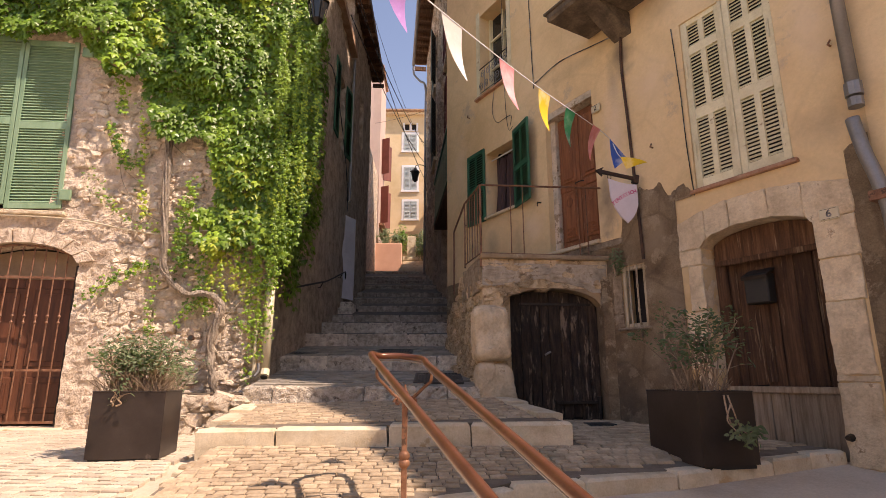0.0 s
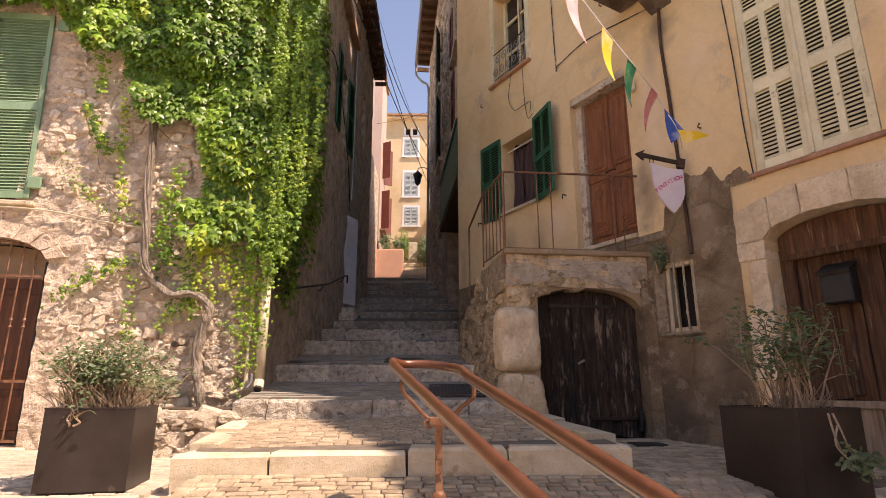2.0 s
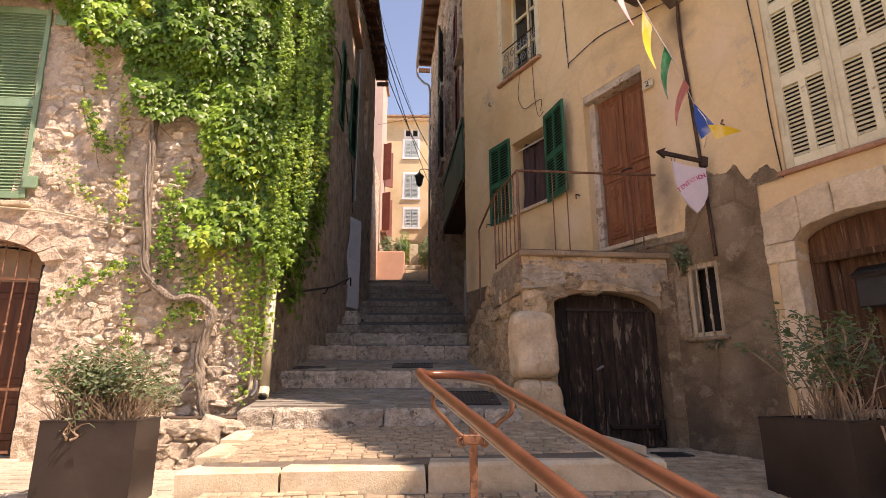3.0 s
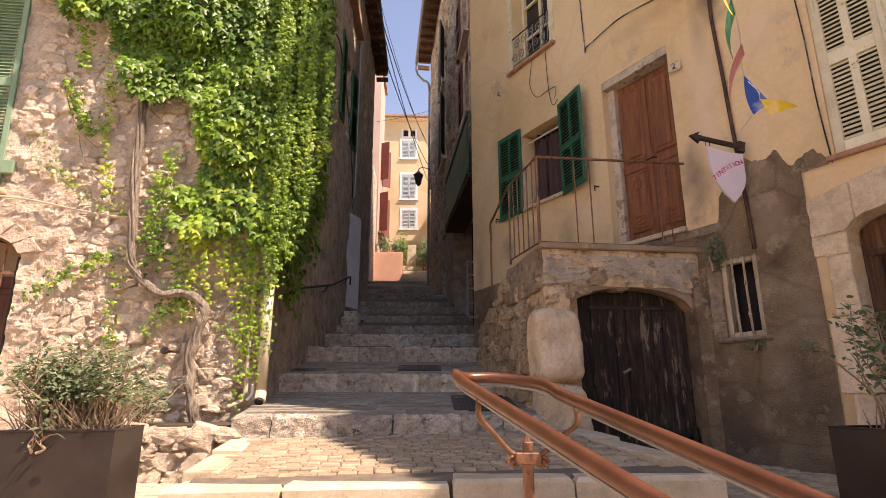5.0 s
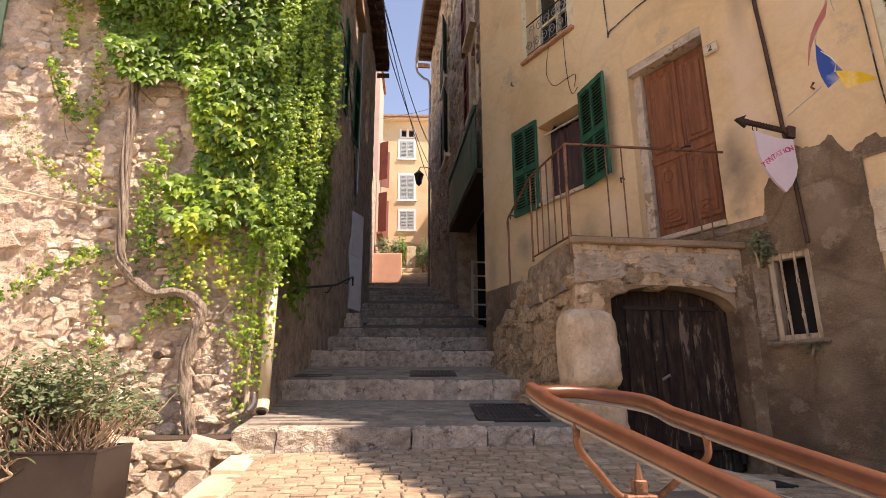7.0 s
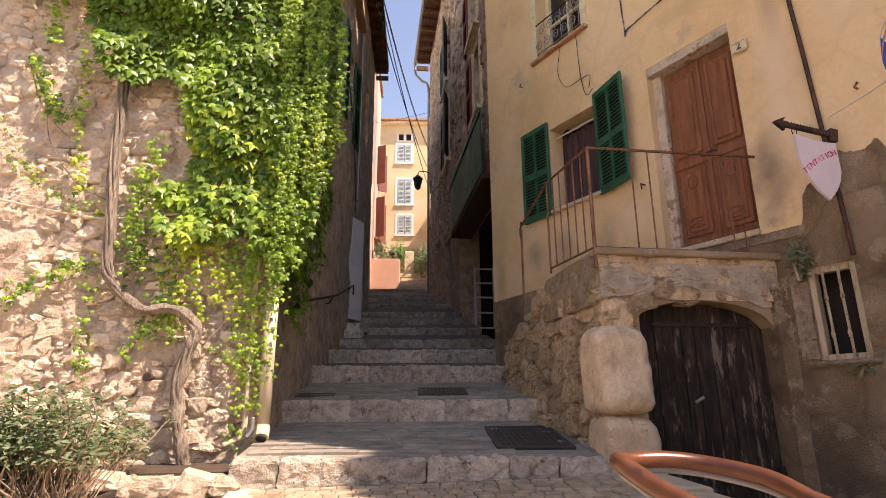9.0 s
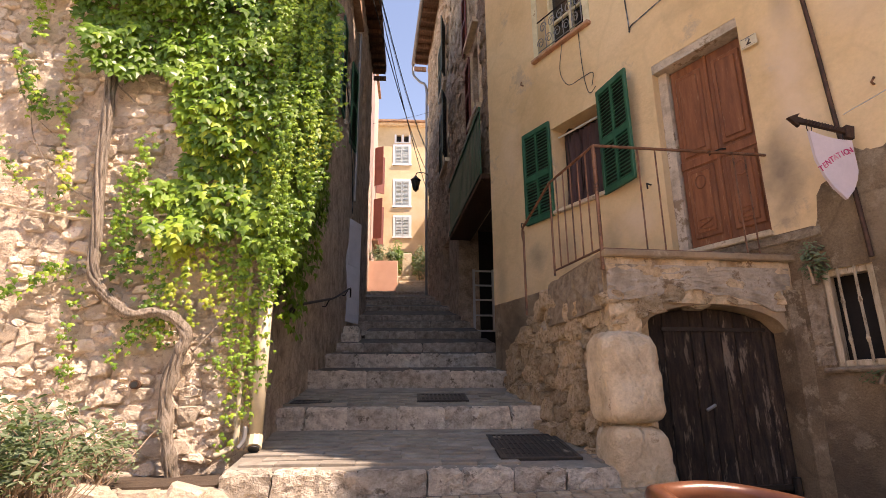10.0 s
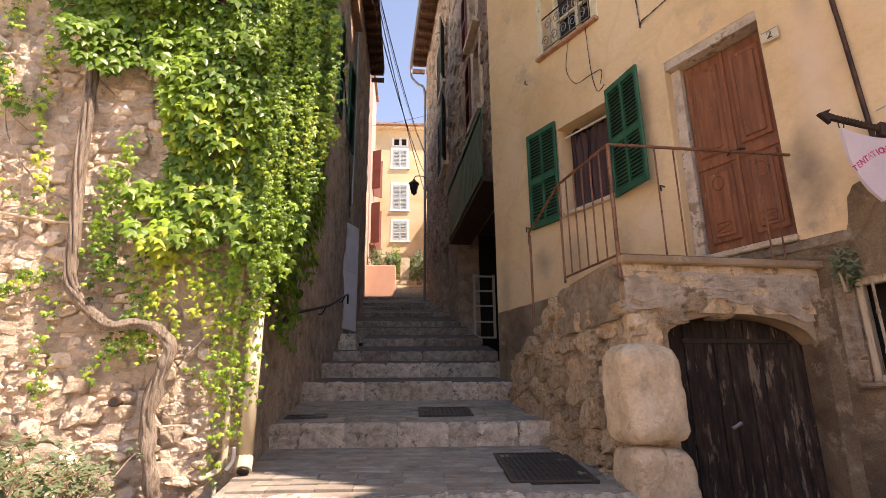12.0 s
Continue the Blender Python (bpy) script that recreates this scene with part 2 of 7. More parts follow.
    "grey_shutter": material("grey_green_shutter_paint", [(0.09, 0.11, 0.09), (0.14, 0.16, 0.13)], 3, 30, 0.7, bump=0.15, vary=0.1),
    "curtain": material("dark_mauve_curtain", [(0.055, 0.03, 0.03), (0.09, 0.05, 0.048)], 4, 30, 0.9, bump=0.4, stretch=(8, 1, 0.5)),
    "enamel": material("cream_enamel", [(0.58, 0.50, 0.34), (0.66, 0.58, 0.42)], 9, 40, 0.4, bump=0.05, vary=0.05),
    "ink": material("dark_brown_lettering", [(0.05, 0.03, 0.02)], 5, 40, 0.6, bump=0.0),
    "pink_ink": material("pink_lettering", [(0.55, 0.04, 0.16)], 5, 40, 0.6, bump=0.0),
    "sign": material("pale_lilac_sign_board", [(0.60, 0.52, 0.55), (0.68, 0.60, 0.63)], 3, 40, 0.6, bump=0.1, vary=0.05),
    "grate": material("cast_iron_grate", [(0.045, 0.04, 0.036), (0.07, 0.062, 0.055)], 10, 60, 0.6, metal=0.3, bump=0.4, vary=0.15),
    "cable": material("black_cable", [(0.015, 0.014, 0.013)], 5, 40, 0.6, bump=0.0),
}
for key, colour in (("white", (0.72, 0.70, 0.66)), ("pink", (0.66, 0.25, 0.27)), ("yellow", (0.72, 0.48, 0.02)), ("green", (0.01, 0.26, 0.11)), ("blue", (0.015, 0.07, 0.30)), ("lilac", (0.42, 0.22, 0.55)), ("red", (0.6, 0.05, 0.08))):
    M["flag_" + key] = material(key + "_flag_cloth", [colour], 4, 60, 0.75, bump=0.15, vary=0.06)



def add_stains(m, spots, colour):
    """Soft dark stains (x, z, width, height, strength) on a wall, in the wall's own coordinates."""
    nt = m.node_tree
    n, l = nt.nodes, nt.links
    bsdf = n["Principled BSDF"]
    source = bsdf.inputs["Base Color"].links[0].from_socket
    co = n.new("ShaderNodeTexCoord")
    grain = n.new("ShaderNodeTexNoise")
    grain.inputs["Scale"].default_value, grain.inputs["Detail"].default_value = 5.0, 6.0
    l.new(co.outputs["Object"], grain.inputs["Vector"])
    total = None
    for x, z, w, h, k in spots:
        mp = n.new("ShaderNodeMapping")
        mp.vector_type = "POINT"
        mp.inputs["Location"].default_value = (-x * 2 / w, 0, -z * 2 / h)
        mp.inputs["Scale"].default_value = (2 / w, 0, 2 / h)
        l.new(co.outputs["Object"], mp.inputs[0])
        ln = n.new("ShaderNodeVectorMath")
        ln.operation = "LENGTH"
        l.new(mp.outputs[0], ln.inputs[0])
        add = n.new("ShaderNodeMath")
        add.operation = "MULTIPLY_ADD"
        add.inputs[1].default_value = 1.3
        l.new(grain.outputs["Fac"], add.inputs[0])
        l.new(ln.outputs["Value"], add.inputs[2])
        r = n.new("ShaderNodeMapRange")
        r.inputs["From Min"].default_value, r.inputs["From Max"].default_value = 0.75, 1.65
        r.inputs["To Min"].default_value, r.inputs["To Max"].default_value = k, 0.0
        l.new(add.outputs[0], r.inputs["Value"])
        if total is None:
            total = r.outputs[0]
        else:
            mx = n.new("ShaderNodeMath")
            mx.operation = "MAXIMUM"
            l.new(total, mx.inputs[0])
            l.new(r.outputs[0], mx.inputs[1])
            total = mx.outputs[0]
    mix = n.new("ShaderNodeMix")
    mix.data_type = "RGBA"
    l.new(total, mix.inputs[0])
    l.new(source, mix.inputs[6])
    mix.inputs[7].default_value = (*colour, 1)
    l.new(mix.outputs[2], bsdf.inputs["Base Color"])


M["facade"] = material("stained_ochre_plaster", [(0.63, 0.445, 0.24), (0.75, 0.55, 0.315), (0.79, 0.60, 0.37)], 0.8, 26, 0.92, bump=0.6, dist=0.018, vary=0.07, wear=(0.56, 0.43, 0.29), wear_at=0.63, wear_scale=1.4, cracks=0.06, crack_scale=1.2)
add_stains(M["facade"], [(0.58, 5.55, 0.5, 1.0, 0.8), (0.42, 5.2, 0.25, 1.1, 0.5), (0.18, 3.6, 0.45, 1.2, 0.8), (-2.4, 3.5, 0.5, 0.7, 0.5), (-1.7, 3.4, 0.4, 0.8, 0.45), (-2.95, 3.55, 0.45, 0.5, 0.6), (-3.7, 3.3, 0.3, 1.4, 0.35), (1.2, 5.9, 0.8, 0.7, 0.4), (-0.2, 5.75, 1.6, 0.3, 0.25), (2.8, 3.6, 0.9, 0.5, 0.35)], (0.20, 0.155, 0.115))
add_stains(M["facade"], [(0.40, 4.5, 0.5, 1.9, 0.7), (1.0, 4.9, 0.7, 0.9, 0.5), (-1.35, 3.6, 0.7, 0.5, 0.6), (2.8, 4.6, 0.5, 1.2, 0.5), (-3.4, 5.2, 0.6, 1.6, 0.45)], (0.76, 0.59, 0.43))
M["pale_plaster"] = material("pale_cracked_plaster", [(0.36, 0.29, 0.215), (0.55, 0.46, 0.36), (0.65, 0.56, 0.45)], 5.0, 45, 0.93, bump=1.0, dist=0.04, vary=0.14, wear=(0.30, 0.215, 0.14), wear_at=0.58, wear_scale=5, cracks=0.12, crack_scale=1.6)
M["jamb_plaster"] = material("rough_jamb_plaster", [(0.24, 0.175, 0.115), (0.37, 0.285, 0.20), (0.48, 0.385, 0.28)], 14.0, 60, 0.95, bump=1.0, dist=0.05, vary=0.22)
M["base_coat"] = material("patched_cement_render", [(0.185, 0.120, 0.070), (0.31, 0.218, 0.132), (0.44, 0.325, 0.21)], 2.4, 60, 0.93, bump=1.0, dist=0.07, vary=0.27, wear=(0.46, 0.35, 0.235), wear_at=0.575, wear_scale=4.5, cracks=0.2, crack_scale=1.7)
add_stains(M["base_coat"], [(0.3, 1.1, 0.9, 1.2, 0.6), (0.95, 1.3, 0.5, 1.8, 0.55), (0.3, 2.4, 0.35, 0.9, 0.4), (-3.2, 2.5, 1.2, 0.8, 0.4)], (0.13, 0.10, 0.075))
add_stains(M["base_coat"], [(0.9, 2.9, 0.5, 0.6, 0.7), (0.75, 1.55, 0.4, 0.5, 0.55), (1.08, 2.1, 0.25, 0.7, 0.6), (0.55, 1.2, 0.3, 0.3, 0.5)], (0.47, 0.36, 0.25))
glass = bpy.data.materials.new("window_glass")
glass.use_nodes = True
gb = glass.node_tree.nodes["Principled BSDF"]
gb.inputs["Base Color"].default_value, gb.inputs["Roughness"].default_value = (0.02, 0.022, 0.025, 1), 0.05
M["glass"] = glass
for key, back in (("leaf", (0.16, 0.34, 0.02)), ("leaf_yellow", (0.42, 0.44, 0.04)), ("bush", (0.16, 0.26, 0.06))):
    nt = M[key].node_tree
    through_light = nt.nodes.new("ShaderNodeBsdfTranslucent")
    through_light.inputs["Color"].default_value = (*back, 1)
    mixer = nt.nodes.new("ShaderNodeMixShader")
    mixer.inputs[0].default_value = 0.3
    nt.links.new(nt.nodes["Principled BSDF"].outputs[0], mixer.inputs[1])
    nt.links.new(through_light.outputs[0], mixer.inputs[2])
    nt.links.new(mixer.outputs[0], nt.nodes["Material Output"].inputs[0])


# ---- building helpers ----
def thing(name, m, label, category, group="", kind=""):
    ob = new(name)
    ob.empty_display_size = 0.1
    ob.matrix_world = m if isinstance(m, Matrix) else Matrix.Translation(m)
    return tagged(ob, label, category, group, kind)


def finish(bm, name, mat, smooth=False):
    me = bpy.data.meshes.new(name)
    bmesh.ops.recalc_face_normals(bm, faces=bm.faces[:]) if len(bm.faces) < 20000 else None
    bm.to_mesh(me)
    bm.free()
    me.materials.append(M[mat] if isinstance(mat, str) else mat)
    if smooth:
        me.polygons.foreach_set("use_smooth", [True] * len(me.polygons))
    return me


def part(name, bm, mat, parent, label="", smooth=False, m=None):
    ob = new(name, finish(bm, name, mat, smooth))
    ob.parent = parent
    if m is not None:
        ob.matrix_basis = m
    return tagged(ob, label) if label else ob


def alone(name, bm, mat, label, category="", kind="", group="", m=None, smooth=False):
    ob = new(name, finish(bm, name, mat, smooth))
    if m is not None:
        ob.matrix_world = m
    return tagged(ob, label, category, group, kind)


def box(x0, x1, y0, y1, z0, z1, bevel=0.0, bm=None):
    bm = bm or bmesh.new()
    v = [bm.verts.new((x, y, z)) for x in (x0, x1) for y in (y0, y1) for z in (z0, z1)]
    fs = [bm.faces.new([v[i] for i in f]) for f in ((0, 1, 3, 2), (4, 6, 7, 5), (0, 4, 5, 1), (2, 3, 7, 6), (0, 2, 6, 4), (1, 5, 7, 3))]
    if bevel:
        es = {e for f in fs for e in f.edges}
        bmesh.ops.bevel(bm, geom=list(es), offset=bevel, segments=1, affect="EDGES")
    return bm


def prism(points, d0, d1, axis="z", bm=None):
    """A polygon extruded along an axis: z takes (x, y) points, y takes (x, z), x takes (y, z)."""
    bm = bm or bmesh.new()
    put = {"z": lambda a, b, d: (a, b, d), "y": lambda a, b, d: (a, d, b), "x": lambda a, b, d: (d, a, b)}[axis]
    lo = [bm.verts.new(put(a, b, d0)) for a, b in points]
    hi = [bm.verts.new(put(a, b, d1)) for a, b in points]
    bm.faces.new(lo)
    bm.faces.new(hi[::-1])
    n = len(points)
    for i in range(n):
        bm.faces.new((lo[i], hi[i], hi[(i + 1) % n], lo[(i + 1) % n]))
    return bm


def tube(points, r, sides=8, bm=None, taper=None, lumps=0.0):
    """A round bar along a line of points."""
    bm = bm or bmesh.new()
    pts = [Vector(p) for p in points]
    rings, side = [], None
    for i, p in enumerate(pts):
        d = (pts[min(i + 1, len(pts) - 1)] - pts[max(i - 1, 0)]).normalized()
        if side is None:
            side = d.orthogonal().normalized()
        side = (side - d * side.dot(d)).normalized()
        other = d.cross(side)
        rr = r if taper is None else taper[i] if isinstance(taper, (list, tuple)) else r + (taper - r) * i / (len(pts) - 1)
        ring = []
        for k in range(sides):
            a = 2 * math.pi * k / sides
            q = rr * (1 + (lumps * noise.noise(Vector((p.x * 9 + math.cos(a) * 1.3, p.y * 9 + math.sin(a) * 1.3, p.z * 5))) if lumps else 0))
            ring.append(bm.verts.new(p + side * q * math.cos(a) + other * q * math.sin(a)))
        rings.append(ring)
    for a, b in zip(rings, rings[1:]):
        for k in range(sides):
            bm.faces.new((a[k], a[(k + 1) % sides], b[(k + 1) % sides], b[k]))
    bm.faces.new(rings[0][::-1])
    bm.faces.new(rings[-1])
    return bm


def smooth_line(points, n=8):
    """A rounded line through the points."""
    p = [Vector(q) for q in points]
    out = []
    for i in range(len(p) - 1):
        a, b, c, d = p[max(i - 1, 0)], p[i], p[i + 1], p[min(i + 2, len(p) - 1)]
        for k in range(n):
            t = k / n
            out.append(0.5 * (2 * b + (c - a) * t + (2 * a - 5 * b + 4 * c - d) * t * t + (3 * b - a - 3 * c + d) * t ** 3))
    return out + [p[-1]]


def wall_mesh(x0, x1, z0, z1, thick, holes=(), step=0.0, rough=0.0, seed=0.0, freq=3.0):
    """A wall in x and z, its face at y = 0, with holes (x0, x1, z0, z1) through it."""
    def cuts(a, b, extra):
        c = sorted({a, b, *[e for e in extra if a < e < b]})
        if not step:
            return c
        out = []
        for p, q in zip(c, c[1:]):
            k = max(1, round((q - p) / step))
            out += [p + (q - p) * i / k for i in range(k)]
        return out + [c[-1]]
    xs = cuts(x0, x1, [h[0] for h in holes] + [h[1] for h in holes])
    zs = cuts(z0, z1, [h[2] for h in holes] + [h[3] for h in holes])
    bm = bmesh.new()
    solid = {}
    for i in range(len(xs) - 1):
        for k in range(len(zs) - 1):
            cx, cz = (xs[i] + xs[i + 1]) / 2, (zs[k] + zs[k + 1]) / 2
            solid[i, k] = not any(h[0] < cx < h[1] and h[2] < cz < h[3] for h in holes)
    verts = {}

    def vert(i, k, back):
        if (i, k, back) not in verts:
            y = thick if back else 0.0
            if rough and not back:
                p = Vector((xs[i] * freq, seed, zs[k] * freq))
                y -= rough * (noise.noise(p) + 0.5 * noise.noise(p * 2.7) + 0.3 * noise.noise(p * 6))
            verts[i, k, back] = bm.verts.new((xs[i], y, zs[k]))
        return verts[i, k, back]
    for (i, k), s in solid.items():
        if not s:
            continue
        bm.faces.new((vert(i, k, 0), vert(i + 1, k, 0), vert(i + 1, k + 1, 0), vert(i, k + 1, 0)))
        bm.faces.new((vert(i, k, 1), vert(i, k + 1, 1), vert(i + 1, k + 1, 1), vert(i + 1, k, 1)))
        for di, dk, a, b in ((-1, 0, (i, k), (i, k + 1)), (1, 0, (i + 1, k), (i + 1, k + 1)), (0, -1, (i, k), (i + 1, k)), (0, 1, (i, k + 1), (i + 1, k + 1))):
            if not solid.get((i + di, k + dk), False):
                bm.faces.new((vert(*a, 0), vert(*b, 0), vert(*b, 1), vert(*a, 1)))
    return bm


def frame_of(ox, oy, dx, dy, z=0.0):
    """Local x along a wall, y into it, z up."""
    d = Vector((dx, dy, 0)).normalized()
    inward = Vector((-d.y, d.x, 0))
    m = Matrix.Identity(4)
    m.col[0][:3], m.col[1][:3], m.col[2][:3], m.col[3][:3] = d, inward, (0, 0, 1), (ox, oy, z)
    return m

# ---- ground ----
def street_z(x, y):
    z = 0.68 + 0.03 * (y - 6.94) if y > 6.94 else 0.68 - 0.135 * (6.94 - max(y, 1.9))
    return z


bm = bmesh.new()
xs = [-400, -60, -20, -12] + [-8 + 0.5 * i for i in range(33)] + [12, 20, 60, 400]
ys = [-400, -60, -20, -8, -4, 0] + [1 + 0.5 * i for i in range(11)] + [6.94, 7.5, 8.5, 9.5, 12, 40, 400]
grid = [[bm.verts.new((x, y, street_z(x, y) - 0.03)) for y in ys] for x in xs]
for i in range(len(xs) - 1):
    for k in range(len(ys) - 1):
        bm.faces.new((grid[i][k], grid[i + 1][k], grid[i + 1][k + 1], grid[i][k + 1]))
ground = alone("ground", bm, "street", "sandy grey street bed under the paving", kind="structure")

FM = frame_of(2.421, 9.111, 0.495, -0.869)      # ochre house, x towards the square
LM = frame_of(-1.95, 9.5, 0.9907, 0.136)        # ivy-clad house, x = 0 at the alley corner
AL = frame_of(-1.95, 9.5, 0.0, 1.0)             # left side of the alley, x runs up the alley
SR = frame_of(-0.12, 24.9, 0.081, -0.9967)      # stone house, x runs back down the alley

# ---- ochre corner house ----
house = thing("corner_house", FM, "ochre plastered corner house with grey render along its base", "house")
CORNER, END, TOP = -3.89, 3.12, 13.2
holes = [(-0.95, 0.02, 3.10, 5.28), (-2.55, -1.73, 4.06, 5.22), (-2.68, -1.83, 6.40, 8.1), (1.46, 2.49, 3.36, 5.42), (1.44, 2.58, 0.55, 2.90), (0.33, 0.69, 1.93, 2.68)]
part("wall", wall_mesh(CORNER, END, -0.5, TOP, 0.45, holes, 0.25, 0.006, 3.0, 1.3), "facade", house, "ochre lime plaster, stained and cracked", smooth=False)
part("side_wall", box(CORNER, CORNER + 0.45, 0.45, 7.0, -0.5, TOP), "ochre", house)
part("end_wall", box(END - 0.45, END, 0.45, 7.0, -0.5, TOP), "ochre", house)
part("back_wall", box(CORNER, END, 7.0, 7.4, -0.5, TOP), "ochre", house)
part("room_floor", box(CORNER + 0.45, END - 0.45, 0.45, 7.0, 2.9, 3.08), "dark", house)
part("upper_floor", box(CORNER + 0.45, END - 0.45, 0.45, 7.0, 5.95, 6.2), "dark", house)
bm = prism([(-0.45, TOP), (-0.45, TOP + 0.1), (3.5, TOP + 1.6), (7.8, TOP + 0.1), (7.8, TOP)], CORNER - 0.2, END - 0.12, "x")
roof = part("roof", bm, "tile", house, "terracotta tiled roof")
bm = bmesh.new()
k = CORNER - 0.2
while k < END - 0.1:
    tube([(k, -0.55, TOP + 0.1), (k, 3.4, TOP + 1.68)], 0.09, 6, bm)
    k += 0.21
part("roof_tile_rows", bm, "tile", roof)

# ---- lower neighbour house on the square ----
neighbour = thing("neighbour_house", FM, "lower ochre house beside the corner house", "house")
LOWTOP = 9.0
part("wall", wall_mesh(END, 14.0, -0.5, LOWTOP, 0.45, [(4.6, 5.6, 3.3, 5.3), (4.5, 5.7, 0.3, 2.6), (8.0, 9.0, 3.3, 5.3)], 0.3, 0.006, 4.0, 1.3), "ochre", neighbour, "ochre lime plaster")
part("end_wall", box(13.55, 14.0, 0.45, 7.0, -0.5, LOWTOP), "ochre", neighbour)
part("back_wall", box(END, 14.0, 7.0, 7.4, -0.5, LOWTOP), "ochre", neighbour)
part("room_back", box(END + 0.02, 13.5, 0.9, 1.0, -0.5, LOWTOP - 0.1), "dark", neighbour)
roof = part("roof", prism([(-0.2, LOWTOP), (-0.2, LOWTOP + 0.08), (3.5, LOWTOP + 1.3), (7.6, LOWTOP + 0.1), (7.6, LOWTOP)], END, 14.2, "x"), "tile", neighbour, "terracotta tiled roof")
bm = bmesh.new()
k = END + 0.1
while k < 14.1:
    tube([(k, -0.27, LOWTOP + 0.09), (k, 3.4, LOWTOP + 1.34)], 0.085, 6, bm)
    k += 0.21
part("roof_tile_rows", bm, "tile", roof)

# ---- ivy-clad house ----
ivy_house = thing("ivy_house", LM, "old stone house with flaking lime render and an ivy-covered front", "house")
holes = [(-4.12, -2.87, 3.47, 5.92), (-3.80, -2.42, 0.75, 3.05)]
left_wall = part("wall", wall_mesh(-9.0, 0.0, 0.2, 9.6, 0.5, holes, 0.038, 0.046, 1.0, 4.6), "left_render", ivy_house, "flaking lime render over rubble stone")
part("roof", prism([(-0.4, 9.6), (-0.4, 9.7), (4, 11.2), (8, 9.7), (8, 9.6)], -9.2, 0.25, "x"), "tile", ivy_house, "terracotta tiled roof")
part("end_wall", box(-9.0, -8.5, 0.5, 8.0, 0.2, 9.6), "left_render", ivy_house)
part("back_wall", box(-9.0, 0.0, 7.5, 8.0, 0.2, 9.6), "left_render", ivy_house)
part("room_floor", box(-8.5, -0.5, 0.5, 7.5, 3.15, 3.3), "dark", ivy_house)

# ---- left side of the alley ----
alley_house = thing("alley_house", AL, "shaded rubble stone house along the alley", "house")
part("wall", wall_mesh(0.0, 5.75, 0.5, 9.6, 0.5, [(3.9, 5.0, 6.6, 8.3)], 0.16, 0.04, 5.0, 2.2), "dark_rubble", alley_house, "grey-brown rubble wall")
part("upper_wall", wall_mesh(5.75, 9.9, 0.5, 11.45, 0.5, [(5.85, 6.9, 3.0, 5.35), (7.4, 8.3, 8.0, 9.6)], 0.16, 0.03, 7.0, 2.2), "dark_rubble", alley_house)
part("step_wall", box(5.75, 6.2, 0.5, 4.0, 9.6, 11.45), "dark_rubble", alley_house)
part("eave", box(5.4, 10.1, -0.40, 4.0, 11.45, 11.7), "worn_wood", alley_house, "dark wooden eave boards")
part("low_eave", box(0.0, 5.75, -0.15, 4.0, 9.6, 9.8), "tile", alley_house)
part("rear_wall", box(9.9, 19.3, 0.72, 1.2, 2.0, 11.4), "dark_rubble", alley_house)
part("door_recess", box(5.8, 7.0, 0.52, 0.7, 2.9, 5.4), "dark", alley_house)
rose_house = thing("rose_house", pose(-2.62, 28.9, 6.2) @ pose(0, 0, 0, 0, 0, 90), "pale rose rendered house at the top of the alley", "house")
part("wall", wall_mesh(0.0, 2.6, 0.0, 11.4, 0.4, [(1.0, 1.9, 3.0, 5.0), (1.0, 1.9, 5.7, 7.7)], 0.3, 0.01, 9.0), "rose", rose_house)
part("near_wall", box(0.0, 0.4, 0.4, 5.0, 0.0, 11.4), "rose", rose_house)
part("far_wall", box(2.2, 2.6, 0.4, 5.0, 0.0, 11.4), "rose", rose_house)
part("roof", prism([(-0.12, 11.4), (-0.12, 11.5), (3, 12.4), (6, 11.4)], -0.1, 2.65, "x"), "tile", rose_house, "terracotta tiled roof")

# ---- stone house on the other side of the alley ----
stone_house = thing("stone_house", SR, "tall rubble stone house shading the alley", "house")
holes = [(4.4, 5.4, 11.2, 13.1), (4.5, 5.5, 8.5, 10.5), (9.0, 9.9, 9.8, 11.4), (9.3, 10.1, 7.6, 9.3), (7.0, 11.2, 2.0, 5.9), (4.2, 5.4, 3.5, 6.2)]
part("wall", wall_mesh(0.0, 11.6, 2.0, 15.4, 0.5, holes, 0.16, 0.04, 11.0, 2.2), "brown_rubble", stone_house, "brown rubble wall with dressed window surrounds")
part("far_wall", box(0.0, 0.5, 0.5, 6.0, 2.0, 15.4), "brown_rubble", stone_house)
part("near_wall", box(11.1, 11.6, 0.5, 6.0, 5.9, 15.4), "brown_rubble", stone_house)
# passage and its ends are coloured near black in place of deep shade
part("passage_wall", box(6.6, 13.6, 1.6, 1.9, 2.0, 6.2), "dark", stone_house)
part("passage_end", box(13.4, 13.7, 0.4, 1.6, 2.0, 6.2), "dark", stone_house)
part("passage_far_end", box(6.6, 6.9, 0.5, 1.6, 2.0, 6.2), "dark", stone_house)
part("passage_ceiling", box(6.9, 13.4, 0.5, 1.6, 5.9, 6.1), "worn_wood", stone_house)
# two hidden blocks added to cast shade on the court and far house
part("rear_wing", box(0.6, 4.5, 25.0, 31.0, 6.0, 9.5), "brown_rubble", stone_house, m=SR.inverted())
part("rear_wing", box(0.6, 4.5, 31.0, 36.95, 6.0, 13.6), "brown_rubble", stone_house, m=SR.inverted())
part("back_wall", box(0.0, 11.6, 5.6, 6.0, 2.0, 15.4), "brown_rubble", stone_house)
roof = part("roof", prism([(-0.58, 15.4), (-0.58, 15.5), (3, 16.5), (6.5, 15.5), (6.5, 15.4)], -0.06, 11.8, "x"), "tile", stone_house, "terracotta tiled roof with a deep eave")

